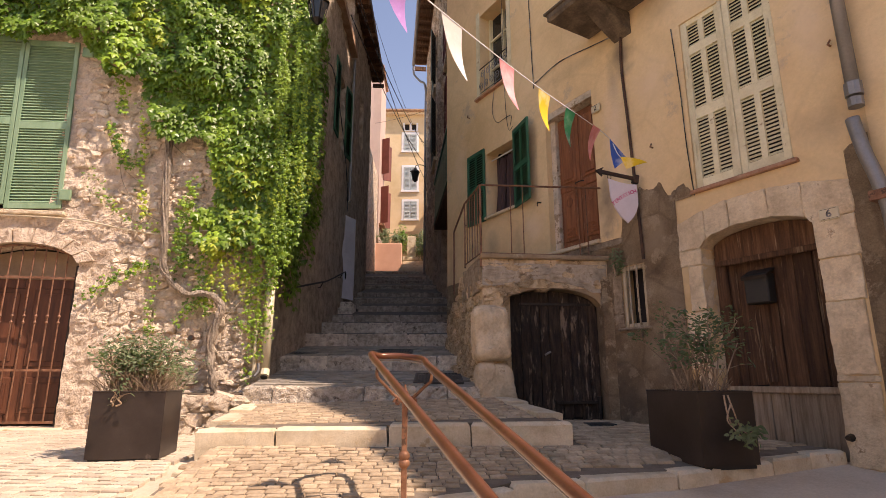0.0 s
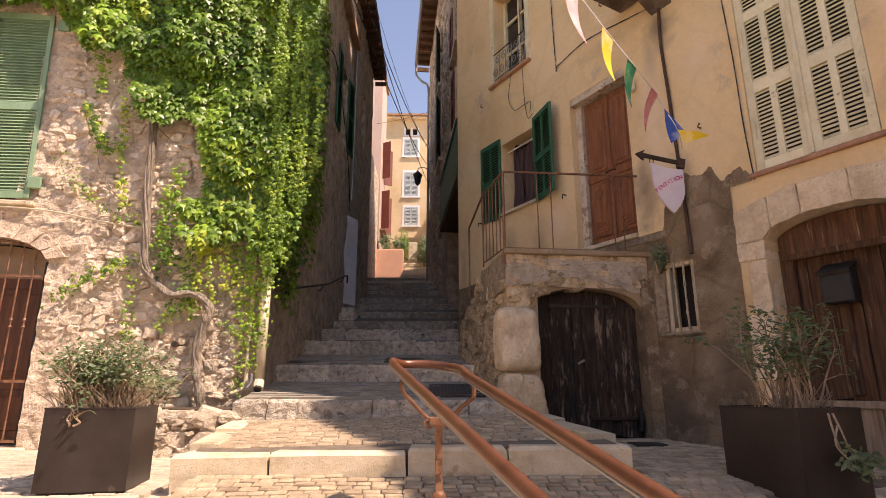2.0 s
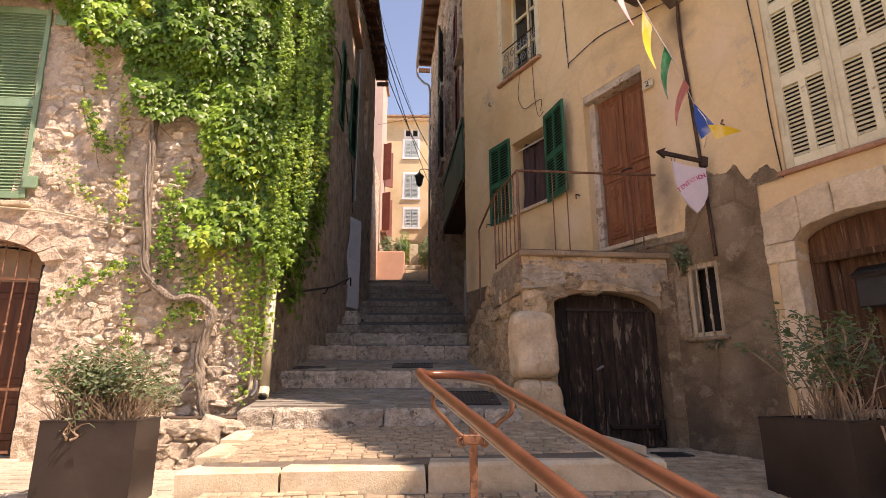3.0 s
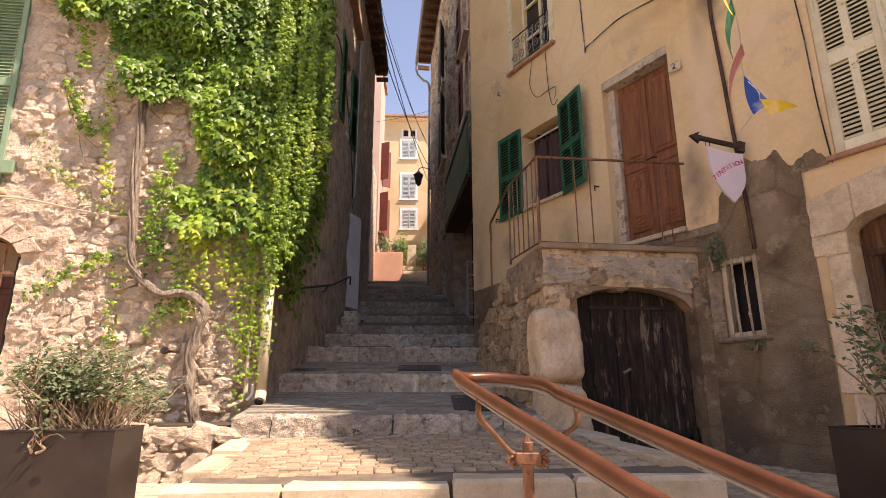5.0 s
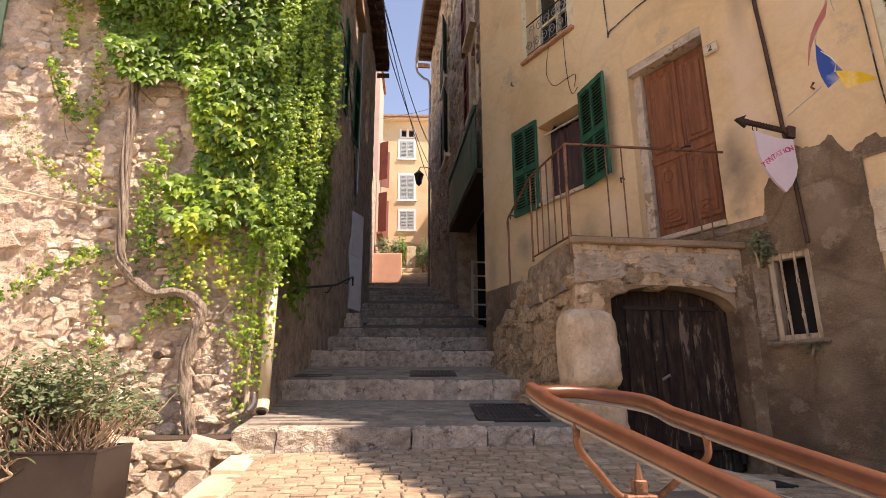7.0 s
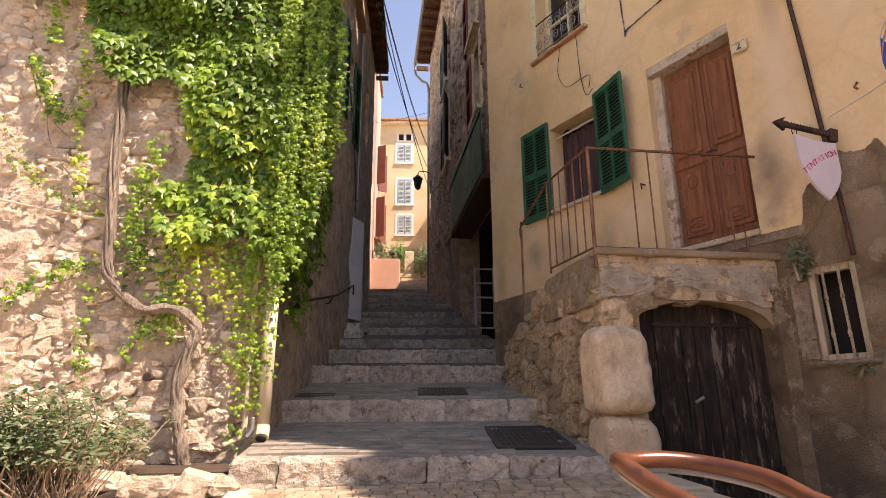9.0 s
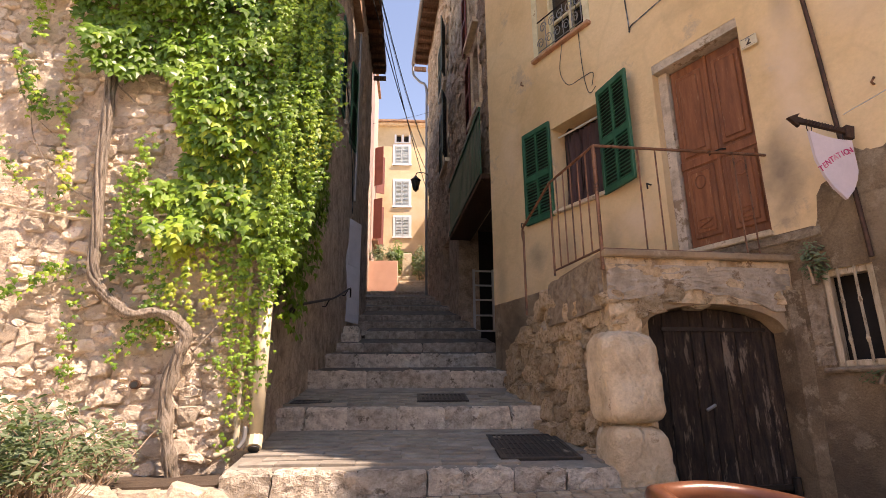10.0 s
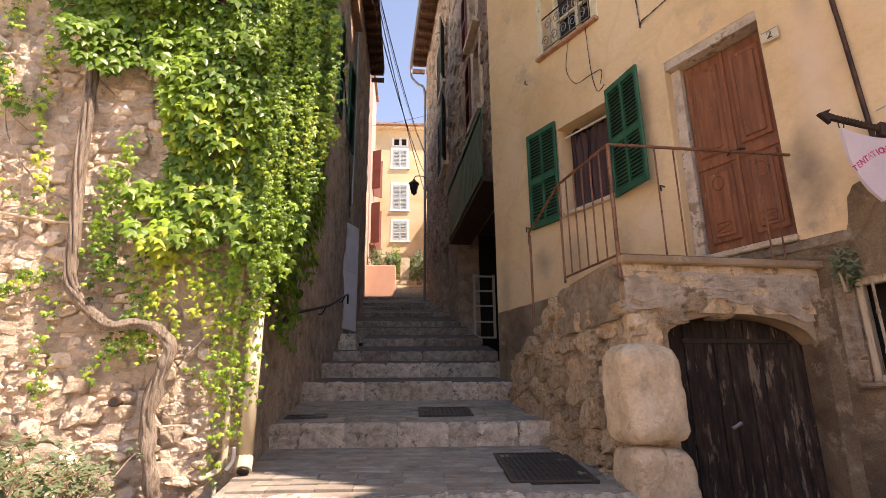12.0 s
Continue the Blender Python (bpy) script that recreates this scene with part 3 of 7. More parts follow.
# ---- far house ----
far_house = thing("far_house", (-1.2, 37.0, 7.0), "sunlit yellow ochre house with pale blue-grey shutters", "house")
far_holes = [(-0.70, 0.17, 9.25, 10.5), (-0.66, 0.20, 6.45, 8.12), (-0.62, 0.22, 4.48, 5.72), (-0.64, -0.34, 10.78, 11.25), (-0.16, 0.14, 10.78, 11.25)]
part("wall", wall_mesh(-6.0, 6.0, -2.0, 12.0, 0.4, far_holes, 0.5, 0.01, 2.0), "far_ochre", far_house, "yellow ochre render, sunlit")
part("roof", prism([(-0.5, 12.0), (-0.5, 12.12), (4, 13.6), (8, 12.1), (8, 12.0)], -6.3, 6.3, "x"), "tile", far_house, "terracotta tiled roof")
part("body", box(-5.9, 5.9, 0.6, 7.5, -2, 11.95), "dark", far_house)

# ---- upper ground past the stairs ----
bm = bmesh.new()
rows_up = [(19.5, 3.9), (25.3, 5.5), (26.3, 5.93), (28.5, 6.3), (32, 7.3), (37, 9.0), (60, 11.0)]
ring = [[bm.verts.new((x, y, z)) for x in (-8, -2.1, 0.4, 8)] for y, z in rows_up]
for a, b in zip(ring, ring[1:]):
    for k in range(3):
        bm.faces.new((a[k], a[k + 1], b[k + 1], b[k]))
alone("upper_ground", bm, "street", "pale paved ground at the top of the stairs", kind="structure")

# ---- walls that close the square behind the walk ----
alone("wall_south", box(-14, 14, -9.4, -9.0, -0.5, 7.0), "ochre", "plain ochre wall across the square", kind="structure")
alone("wall_west", box(-12.4, -12.0, -9.0, 8.0, -0.5, 6.0), "left_render", "plain rendered wall beside the square", kind="structure")


# ---- laid pieces: pavers, slabs and kerb stones ----
def chamfered(w, d, h, c, seed):
    """A stone block with worn top edges, centred, its top at z = 0."""
    r = random.Random(seed)
    bm = bmesh.new()

    def ring(a, b, z, j):
        return [bm.verts.new((sx * a + r.uniform(-j, j), sy * b + r.uniform(-j, j), z + r.uniform(-j, j) * 0.4)) for sx, sy in ((-1, -1), (1, -1), (1, 1), (-1, 1))]
    lo, mid, hi = ring(w / 2, d / 2, -h, 0), ring(w / 2, d / 2, -c, c * 0.5), ring(w / 2 - c, d / 2 - c, 0, c * 0.4)
    for a, b in ((lo, mid), (mid, hi)):
        for k in range(4):
            bm.faces.new((a[k], a[(k + 1) % 4], b[(k + 1) % 4], b[k]))
    bm.faces.new(hi)
    return bm


def lay(name, parent, mat, inside, zf, x0, x1, y0, y1, w, d, h, c=0.008, limit=300, gap=0.008, seed=1, near=(0, 6), turn=0.0, rest_name="paving"):
    """Rows of blocks over a stretch of ground; the nearest are objects of their own, the others one mesh."""
    r = random.Random(seed)
    cells = []
    y, row = y0, 0
    while y < y1:
        x = x0 + (row % 2) * w * 0.5 + r.uniform(-0.03, 0.03) - w
        while x < x1:
            ww = w * r.uniform(0.8, 1.2)
            cx, cy = x + ww / 2, y + d / 2
            ca, sa = math.cos(turn), math.sin(turn)
            px, py = x0 + (cx - x0) * ca - (cy - y0) * sa, y0 + (cx - x0) * sa + (cy - y0) * ca
            if inside(px, py):
                cells.append((px, py, ww))
            x += ww
        y += d
        row += 1
    cells.sort(key=lambda q: (q[0] - near[0]) ** 2 + (q[1] - near[1]) ** 2)
    shapes = [finish(chamfered(w - gap, d - gap, h, c, seed * 100 + k), name, mat) for k in range(6)]
    rest_v, rest_f = [], []
    for i, (px, py, ww) in enumerate(cells):
        e = 0.02
        nx, ny = (zf(px + e, py) - zf(px - e, py)) / (2 * e), (zf(px, py + e) - zf(px, py - e)) / (2 * e)
        m = Matrix.Translation((px, py, zf(px, py) + r.uniform(-0.004, 0.004))) @ Matrix(((1, 0, 0, 0), (0, 1, 0, 0), (nx, ny, 1, 0), (0, 0, 0, 1))) @ pose(0, 0, 0, r.uniform(-1, 1), r.uniform(-1, 1), math.degrees(turn) + r.uniform(-1.5, 1.5)) @ Matrix.Diagonal((ww / w, 1, 1, 1))
        me = shapes[r.randrange(6)]
        if i < limit:
            ob = new(name, me)
            ob.parent = parent
            ob.matrix_basis = m
        else:
            o = len(rest_v)
            rest_v += [m @ v.co for v in me.vertices]
            rest_f += [[o + q for q in p.vertices] for p in me.polygons]
    if rest_f:
        me = bpy.data.meshes.new(rest_name)
        me.from_pydata(rest_v, [], rest_f)
        me.materials.append(M[mat])
        ob = new(rest_name, me)
        ob.parent = parent
        tagged(ob, kind="stuff")


def block_line(name, parent, mat, a, b, height, depth, length, seed, c=0.012, gap=0.01, slope=(0, 0)):
    """A line of blocks from a to b (points on the top front edge), running back by depth."""
    r = random.Random(seed)
    a, b = Vector(a), Vector(b)
    d = b - a
    total = d.length
    n = max(1, round(total / length))
    cuts = [0.0] + [(k + r.uniform(-0.32, 0.32)) / n for k in range(1, n)] + [1.0]
    flat = Vector((d.x, d.y, 0)).normalized()
    back = Vector((-flat.y, flat.x, 0))
    for s, e in zip(cuts, cuts[1:]):
        w = (e - s) * total
        p = a + d * (s + e) / 2 + back * depth / 2
        m = Matrix.Identity(4)
        m.col[0][:3], m.col[1][:3], m.col[2][:3], m.col[3][:3] = flat + Vector((0, 0, d.z / max(total, 0.01))), back + Vector((0, 0, slope[1])), (0, 0, 1), p + Vector((0, 0, r.uniform(-0.006, 0.006)))
        bm = chamfered(w - gap, depth, height, c, r.random())
        bmesh.ops.subdivide_edges(bm, edges=bm.edges[:], cuts=7 if c > 0.025 else 1, use_grid_fill=True)
        for v in bm.verts:
            k = noise.noise_vector(v.co * 14 + Vector((seed * 3.1, s * 40, 0)))
            v.co += k * (0.012 if c > 0.025 else min(0.006, c)) + (noise.noise_vector(v.co * 40 + Vector((seed, s * 20, 0))) * 0.013 if c > 0.025 else Vector())
        ob = part(name, bm, mat, parent, m=m)
    return


def bed(name, corners, drop, mat, label):
    """A solid sloped slab; corners are its top, and it goes down by drop."""
    bm = bmesh.new()
    hi = [bm.verts.new(p) for p in corners]
    lo = [bm.verts.new((p[0], p[1], p[2] - drop)) for p in corners]
    bm.faces.new(hi)
    bm.faces.new(lo[::-1])
    n = len(corners)
    for i in range(n):
        bm.faces.new((hi[i], lo[i], lo[(i + 1) % n], hi[(i + 1) % n]))
    return alone(name, bm, mat, label, kind="structure")


def inside_of(poly):
    def test(x, y):
        hit, n = False, len(poly)
        for i in range(n):
            (xa, ya), (xb, yb) = poly[i], poly[(i + 1) % n]
            if (ya > y) != (yb > y) and x < (xb - xa) * (y - ya) / (yb - ya) + xa:
                hit = not hit
        return hit
    return test


def low_z(x, y):
    return 0.640 + 0.165 * (min(y, 7.0) - 6.05) + 0.035 * max(0.0, y - 7.0) - 0.012 * max(0.0, x - 1.4)


def mid_z(x, y):
    return 0.911 + 0.085 * (y - 6.97) + 0.022 * (x + 1.7)


LOW = [(-1.56, 5.02), (0.30, 5.82), (0.8, 6.13), (1.97, 6.39), (3.60, 7.00), (2.47, 9.0), (1.15, 9.0), (1.38, 7.05), (-1.56, 7.05)]
MID = [(-1.65, 7.07), (1.37, 7.07), (1.07, 9.05), (-1.87, 8.9)]
lower_platform = bed("pavement_lower", [(x, y, low_z(x, y) - 0.012) for x, y in LOW], 0.5, "joint", "cobbled lower landing edged with pale kerb stones")
middle_platform = bed("pavement_middle", [(x, y, mid_z(x, y) - 0.012) for x, y in MID], 0.6, "joint", "cobbled sloping landing edged with pale kerb stones")
street = bed("pavement_street", [(-8.5, 3.0, street_z(0, 3.0) - 0.012), (-1.66, 3.0, street_z(0, 3.0) - 0.012), (-1.66, 6.94, 0.668), (-1.78, 8.6, 0.705), (-3.0, 9.3, 0.72), (-8.5, 8.55, 0.715), (-8.5, 6.94, 0.668)], 0.3, "street", "sunlit small-stone street paving")

STEPS = [(8.73, 1.240, 1.06, -1.97, 1.12), (10.25, 1.655, 1.46, -1.97, 0.78), (11.65, 2.08, 1.885, -2.0, 0.52), (13.0, 2.40, 2.21, -1.97, 0.66), (14.2, 2.69, 2.54, -1.97, 0.75),
         (15.4, 3.04, 2.91, -1.6, 0.64), (16.6, 3.40, 3.275, -1.97, 0.56), (17.75, 3.72, 3.60, -1.97, 0.46), (19.7, 4.256, 4.14, -2.6, 0.30), (21.4, 4.72, 4.61, -2.7, 0.16), (22.8, 5.11, 5.0, -2.7, 0.05), (25.2, 5.77, 5.66, -2.7, -0.14)]
treads = []
for i, (y, top, base, xl, xr) in enumerate(STEPS):
    nxt = STEPS[i + 1] if i + 1 < len(STEPS) else (26.3, 0, 5.95, -1.97, 0.15)
    # from the third step up the tread colour carries painted alley shade
    tread = bed(f"step_{i + 1}", [(xl, y + 0.11, top - 0.006), (xr, y + 0.11, top - 0.006), (xr, nxt[0] + 0.1, nxt[2] + 0.002), (xl, nxt[0] + 0.1, nxt[2] + 0.002)], 0.9, "slab" if i < 2 else "shaded_slab", "worn stone step with a grey sloping tread")
    treads.append(tread)

# ---- stone perron with the cellar door ----
PM = frame_of(0.85, 8.86, 1.6, 0.15)
perron = thing("perron", PM, "crumbling stone landing over a cellar door, with rubble side", "landing")
part("front_wall", wall_mesh(0.0, 1.62, 0.6, 2.80, 0.30, [(0.25, 1.515, 0.6, 2.44)], 0.045, 0.04, 4.0, 5.0), "brown_stone", perron, "crumbling cement render over rough stone")
part("landing_slab", box(-0.02, 1.72, -0.05, 1.0, 2.80, 2.86, 0.012), "grey_render", perron)
part("core", prism([tuple((PM.inverted() @ Vector((x, y, 0)))[:2]) for x, y in [(0.90, 9.14), (0.80, 9.85), (1.95, 9.85), (2.3, 9.4), (2.3, 9.3), (1.2, 9.2)]], 0.6, 2.79), "grey_render", perron)

# ---- ochre house: render, openings and fittings ----
def render_layer(x0, x1, top, z0, holes, thick, step=0.05):
    """A coat of render with a broken upper edge, cut out round the holes."""
    bm = bmesh.new()
    n = round((x1 - x0) / step)
    for i in range(n):
        a, b = x0 + (x1 - x0) * i / n, x0 + (x1 - x0) * (i + 1) / n
        mid = (a + b) / 2
        spans = [(z0, None)]
        for h in sorted(holes, key=lambda q: q[2]):
            if h[0] < mid < h[1]:
                lo, _ = spans.pop()
                spans += [(lo, h[2]), (h[3], None)]
        for lo, hi in spans:
            ta, tb = (top(a), top(b)) if hi is None else (hi, hi)
            if min(ta, tb) - lo < 0.02:
                continue
            v = [bm.verts.new(p) for p in ((a, -thick, lo), (b, -thick, lo), (b, -thick, tb), (a, -thick, ta), (b, 0.01, tb), (a, 0.01, ta))]
            bm.faces.new(v[:4])
            bm.faces.new((v[3], v[2], v[4], v[5]))
    bmesh.ops.remove_doubles(bm, verts=bm.verts[:], dist=0.0005)
    return bm


def curve_of(points):
    def f(x):
        for (xa, za), (xb, zb) in zip(points, points[1:]):
            if xa <= x <= xb:
                return za + (zb - za) * (x - xa) / max(xb - xa, 1e-6)
        return points[-1][1] if x > points[-1][0] else points[0][1]
    return f


base_top = curve_of([(-3.9, 3.03), (-2.6, 3.08), (-1.0, 3.06), (0.38, 3.06), (0.42, 3.35), (0.62, 3.42), (0.70, 3.62), (0.85, 3.52), (1.0, 3.60), (1.1, 3.38), (1.3, 3.50), (1.42, 3.30), (1.46, 3.20), (2.7, 3.20), (2.85, 3.25), (3.2, 3.45), (6.5, 3.5)])
layer_top = lambda x: base_top(x) + (0.05 * noise.noise(Vector((x * 9, 2, 0))) + 0.035 * noise.noise(Vector((x * 31, 2, 0))) if x > 0.35 else 0.006 * noise.noise(Vector((x * 5, 2, 0))))
part("base_render", render_layer(-3.88, 3.11, layer_top, 0.2, [(0.33, 0.69, 1.93, 2.68), (1.2, 2.92, 0.3, 3.3)], 0.012, 0.025), "base_coat", house, "grey cement render with a broken edge")
part("threshold_band", box(-0.98, 0.4, -0.03, 0.0, 2.97, 3.05, 0.008), "jamb_plaster", house)


def plank_door(parent, name, x0, x1, z0, z1, y, mat, planks, seed, arch=None, label=""):
    """Upright boards in a frame; arch(x) gives the top where it is curved."""
    r = random.Random(seed)
    door = part(name, box(x0, x1, y + 0.035, y + 0.06, z0, z1 - (0.12 if arch else 0)), "dark", parent, label)
    xs = [x0] + [x0 + (x1 - x0) * (k + r.uniform(-0.15, 0.15)) / planks for k in range(1, planks)] + [x1]
    for a, b in zip(xs, xs[1:]):
        o = r.uniform(-0.006, 0.006)
        ta, tb = (arch(a), arch(b)) if arch else (z1, z1)
        bottom = z0 + r.uniform(0, 0.035)
        bm = prism([(a + 0.004, bottom), (b - 0.004, bottom + r.uniform(-0.02, 0.02)), (b - 0.004, tb), (a + 0.004, ta)], y + o, y + 0.034, "y")
        part("plank", bm, mat, door)
    return door


def louvre_shutter(parent, m, w, h, mat, panels, cols=1, t=0.035, pitch=0.045, label="", stile=0.055, back="dark"):
    """A louvred leaf; x across, z up, its face at y = 0. panels are heights (z0, z1) filled with slats."""
    inner = w - 2 * stile
    cw = (inner - (cols - 1) * stile * 0.8) / cols
    leaf = part("shutter", box(stile * 0.5, w - stile * 0.5, t + 0.001, t + 0.006, stile * 0.5, h - stile * 0.5), back, parent, label, m=m)
    for x in (0, w - stile):
        part("stile", box(x, x + stile, 0, t, 0, h, 0.004), mat, leaf)
    edges = [0.0] + [z for p in panels for z in p] + [h]
    for a, b in zip(edges[::2], edges[1::2]):
        part("rail", box(stile, w - stile, 0.002, t - 0.002, a, b), mat, leaf)
    for c in range(1, cols):
        xa = stile + c * cw + (c - 1) * stile * 0.8
        for a, b in panels:
            part("mullion", box(xa, xa + stile * 0.8, 0.003, t - 0.003, a, b), mat, leaf)
    slat = finish(box(0, cw, -0.003, 0.003, -0.43 * pitch, 0.43 * pitch), "slat", mat)
    for c in range(cols):
        for a, b in panels:
            n = round((b - a) / pitch)
            for k in range(n):
                ob = new("slat", slat)
                ob.parent = leaf
                ob.matrix_basis = pose(stile + c * (cw + stile * 0.8), t * 0.5, a + (k + 0.5) * (b - a) / n, -38)
    return leaf


def lettering(text, size, mat, parent, m, depth=0.002, name="lettering"):
    cu = bpy.data.curves.new("lettering", "FONT")
    cu.body, cu.size, cu.extrude, cu.align_x, cu.align_y = text, size, depth, "CENTER", "CENTER"
    cu.offset = size * 0.022
    tmp = bpy.data.objects.new("lettering", cu)
    me = bpy.data.meshes.new_from_object(tmp)
    bpy.data.objects.remove(tmp)
    me.materials.clear()
    me.materials.append(M[mat])
    ob = new(name, me)
    ob.parent = parent
    ob.matrix_basis = m
    return ob


# brown front door
door = part("front_door", box(-0.84, 0.0, 0.17, 0.21, 3.12, 5.17), "brown_door", house, "worn red-brown two-leaf door with carved panels")
for x0, x1 in ((-0.83, -0.425), (-0.415, -0.01)):
    part("door_leaf", box(x0, x1, 0.145, 0.172, 3.13, 5.16, 0.006), "brown_door", door)
    for z0, z1 in ((3.24, 3.98), (4.12, 5.06)):
        bm = box(x0 + 0.055, x1 - 0.055, 0.128, 0.146, z0, z1, 0.012)
        part("panel", bm, "brown_door", door)
        bm = box(x0 + 0.10, x1 - 0.10, 0.118, 0.130, z0 + 0.05, z1 - 0.05, 0.010)
        part("raised_field", bm, "brown_door", door)
        if z0 < 4:
            ring = [(x0 + 0.2 + 0.055 * math.cos(a) , 0.114, z1 - 0.16 + 0.07 * math.sin(a)) for a in [k * math.pi / 8 for k in range(17)]]
            part("carving", tube(ring, 0.007, 5), "brown_door", door)
            ring = [(x0 + 0.2 + 0.07 * math.sin(a * 2), 0.114, z0 + 0.14 + 0.05 * math.cos(a)) for a in [k * math.pi / 8 for k in range(17)]]
            part("carving", tube(ring, 0.006, 5), "brown_door", door)
part("meeting_strip", box(-0.435, -0.405, 0.125, 0.150, 3.13, 5.16, 0.005), "brown_door", door)
part("handle", tube([(-0.50, 0.12, 4.06), (-0.46, 0.085, 4.06), (-0.36, 0.085, 4.06), (-0.33, 0.12, 4.06)], 0.009, 6), "iron", door, "dark iron handle")
part("lock_rail", box(-0.83, -0.01, 0.132, 0.15, 4.0, 4.09, 0.005), "brown_door", door)
part("door_sill", box(-0.97, 0.03, -0.05, 0.2, 3.06, 3.115, 0.01), "tan_stone", house)
part("door_lintel", box(-0.95, 0.02, 0.004, 0.2, 5.18, 5.28), "pale_plaster", house)
part("door_reveal", box(-0.948, -0.845, 0.10, 0.2, 3.1, 5.19), "pale_plaster", house, "pale plaster door reveal")

# green-shuttered window with a dark curtain
win = part("window", box(-2.55, -1.73, 0.30, 0.33, 4.06, 5.22), "glass", house)
part("window_frame", box(-2.16, -2.12, 0.26, 0.30, 4.06, 5.22), "worn_wood", win)
part("window_frame", box(-2.55, -2.50, 0.26, 0.30, 4.06, 5.22), "worn_wood", win)
bm = bmesh.new()
cols = []
for i in range(41):
    x = -2.5 + 0.72 * i / 40
    y = 0.16 + 0.022 * math.sin(i * 1.1) + 0.008 * math.sin(i * 2.7)
    cols.append([bm.verts.new((x + (0.10 * (1 - k / 6) if x < -2.2 else 0) * 0.0 + 0.05 * math.sin(k * 0.5) * (1 if x < -2.2 else -1), y + 0.006 * k, 4.10 + 1.02 * k / 6)) for k in range(7)])
for a, b in zip(cols, cols[1:]):
    for k in range(6):
        bm.faces.new((a[k], b[k], b[k + 1], a[k + 1]))
part("curtain", bm, "curtain", win, "dark mauve curtain", smooth=True)
part("curtain_rod", tube([(-2.54, 0.13, 5.13), (-1.74, 0.13, 5.13)], 0.012, 8), "white", win)
part("window_sill", box(-2.60, -1.66, -0.05, 0.28, 4.01, 4.06, 0.008), "tan_stone", win)
PANELS = [(0.07, 0.60), (0.68, 1.27)]
louvre_shutter(house, pose(-3.09, -0.05, 4.0), 0.54, 1.34, "green", PANELS, 2, label="dark green louvred shutter folded back", stile=0.045)
louvre_shutter(house, pose(-1.72, -0.045, 4.0) @ pose(0, 0, 0, 0, 0, -14), 0.56, 1.34, "green", PANELS, 2, label="dark green louvred shutter standing off the wall", stile=0.045)
for x, z in ((-3.15, 4.05), (-1.12, 3.93)):
    part("shutter_catch", tube([(x, 0, z), (x, -0.07, z), (x + 0.02, -0.09, z - 0.07)], 0.009, 5), "iron", house)

# upper window with an iron guard
win = part("window", box(-2.68, -1.83, 0.28, 0.30, 6.40, 8.1), "glass", house)
for x in (-2.68, -2.28, -1.88):
    part("window_frame", box(x, x + 0.05, 0.22, 0.28, 6.42, 8.1), "cream", win)
for z in (6.42, 7.0, 7.6):
    part("glazing_bar", box(-2.64, -1.86, 0.23, 0.27, z, z + 0.035), "cream", win)
part("window_sill", box(-2.80, -1.72, -0.07, 0.25, 6.35, 6.40, 0.01), "brick", win, "red-brown stone sill")
for x in (-2.78, -1.83):
    part("window_surround", box(x, x + 0.10, -0.015, 0.0, 6.40, 8.2), "cream", win)
guard = part("window_guard", tube([(-2.66, -0.03, 6.95), (-1.85, -0.03, 6.95)], 0.011, 6), "iron", house, "scrolled wrought-iron window guard")
part("guard_rail", tube([(-2.66, -0.03, 6.46), (-1.85, -0.03, 6.46)], 0.009, 6), "zinc", guard)
for i in range(5):
    x = -2.58 + 0.165 * i
    for s in (1, -1):
        sp = [(x + s * (0.015 + 0.055 * (1 - k / 14)) * math.cos(k * 0.62) + s * 0.03, -0.03, 6.70 + s * 0.115 + (0.02 + 0.07 * (1 - k / 14)) * math.sin(k * 0.62)) for k in range(15)]
        part("scroll", tube(sp, 0.007, 5), "zinc", guard)
    part("bar", tube([(x + 0.08, -0.03, 6.46), (x + 0.08, -0.03, 6.95)], 0.006, 5), "zinc", guard)

# cream shutters, closed
sh = [(0.09, 0.80), (0.92, 1.60), (1.70, 1.98)]
louvre_shutter(house, pose(1.46, 0.02, 3.38), 0.505, 2.04, "cream", sh, 2, label="closed cream louvred shutter, paint flaking", pitch=0.042, stile=0.078)
louvre_shutter(house, pose(1.975, 0.02, 3.38), 0.505, 2.04, "cream", sh, 2, label="closed cream louvred shutter, paint flaking", pitch=0.042, stile=0.078)
part("window_sill", box(1.40, 2.54, -0.045, 0.12, 3.315, 3.36, 0.008), "brick", house, "worn brick and stone window sill")
part("cover_strip", box(1.945, 1.985, 0.0, 0.02, 3.38, 5.42, 0.004), "cream", house)
for x in (1.50, 2.44):
    for z in (3.7, 4.7):
        part("hinge", tube([(x, 0.005, z), (x, 0.005, z + 0.2)], 0.008, 5), "cream", house)

# dressed stone surround and old door
ARCH = lambda x, c=2.01, half=0.57, spring=2.70, rise=0.17: spring + rise * math.sqrt(max(0.0, 1 - ((x - c) / half) ** 2))
surround = part("door_surround", box(1.30, 1.44, 0.0, 0.4, 0.3, 0.6), "tan_stone", house, "dressed tan stone door surround")


def surround_stone(poly, seed, proud=0.03):
    bm = prism(poly, -proud, 0.30, "y")
    bmesh.ops.bevel(bm, geom=bm.edges[:], offset=0.008, segments=1, affect="EDGES")
    bmesh.ops.subdivide_edges(bm, edges=[e for e in bm.edges if e.calc_length() > 0.1], cuts=5, use_grid_fill=True)
    for v in bm.verts:
        v.co += noise.noise_vector(v.co * 9 + Vector((seed, 0, 0))) * 0.012 + noise.noise_vector(v.co * 27 + Vector((seed, 4, 0))) * 0.008
    part("stone", bm, "tan_stone", surround)


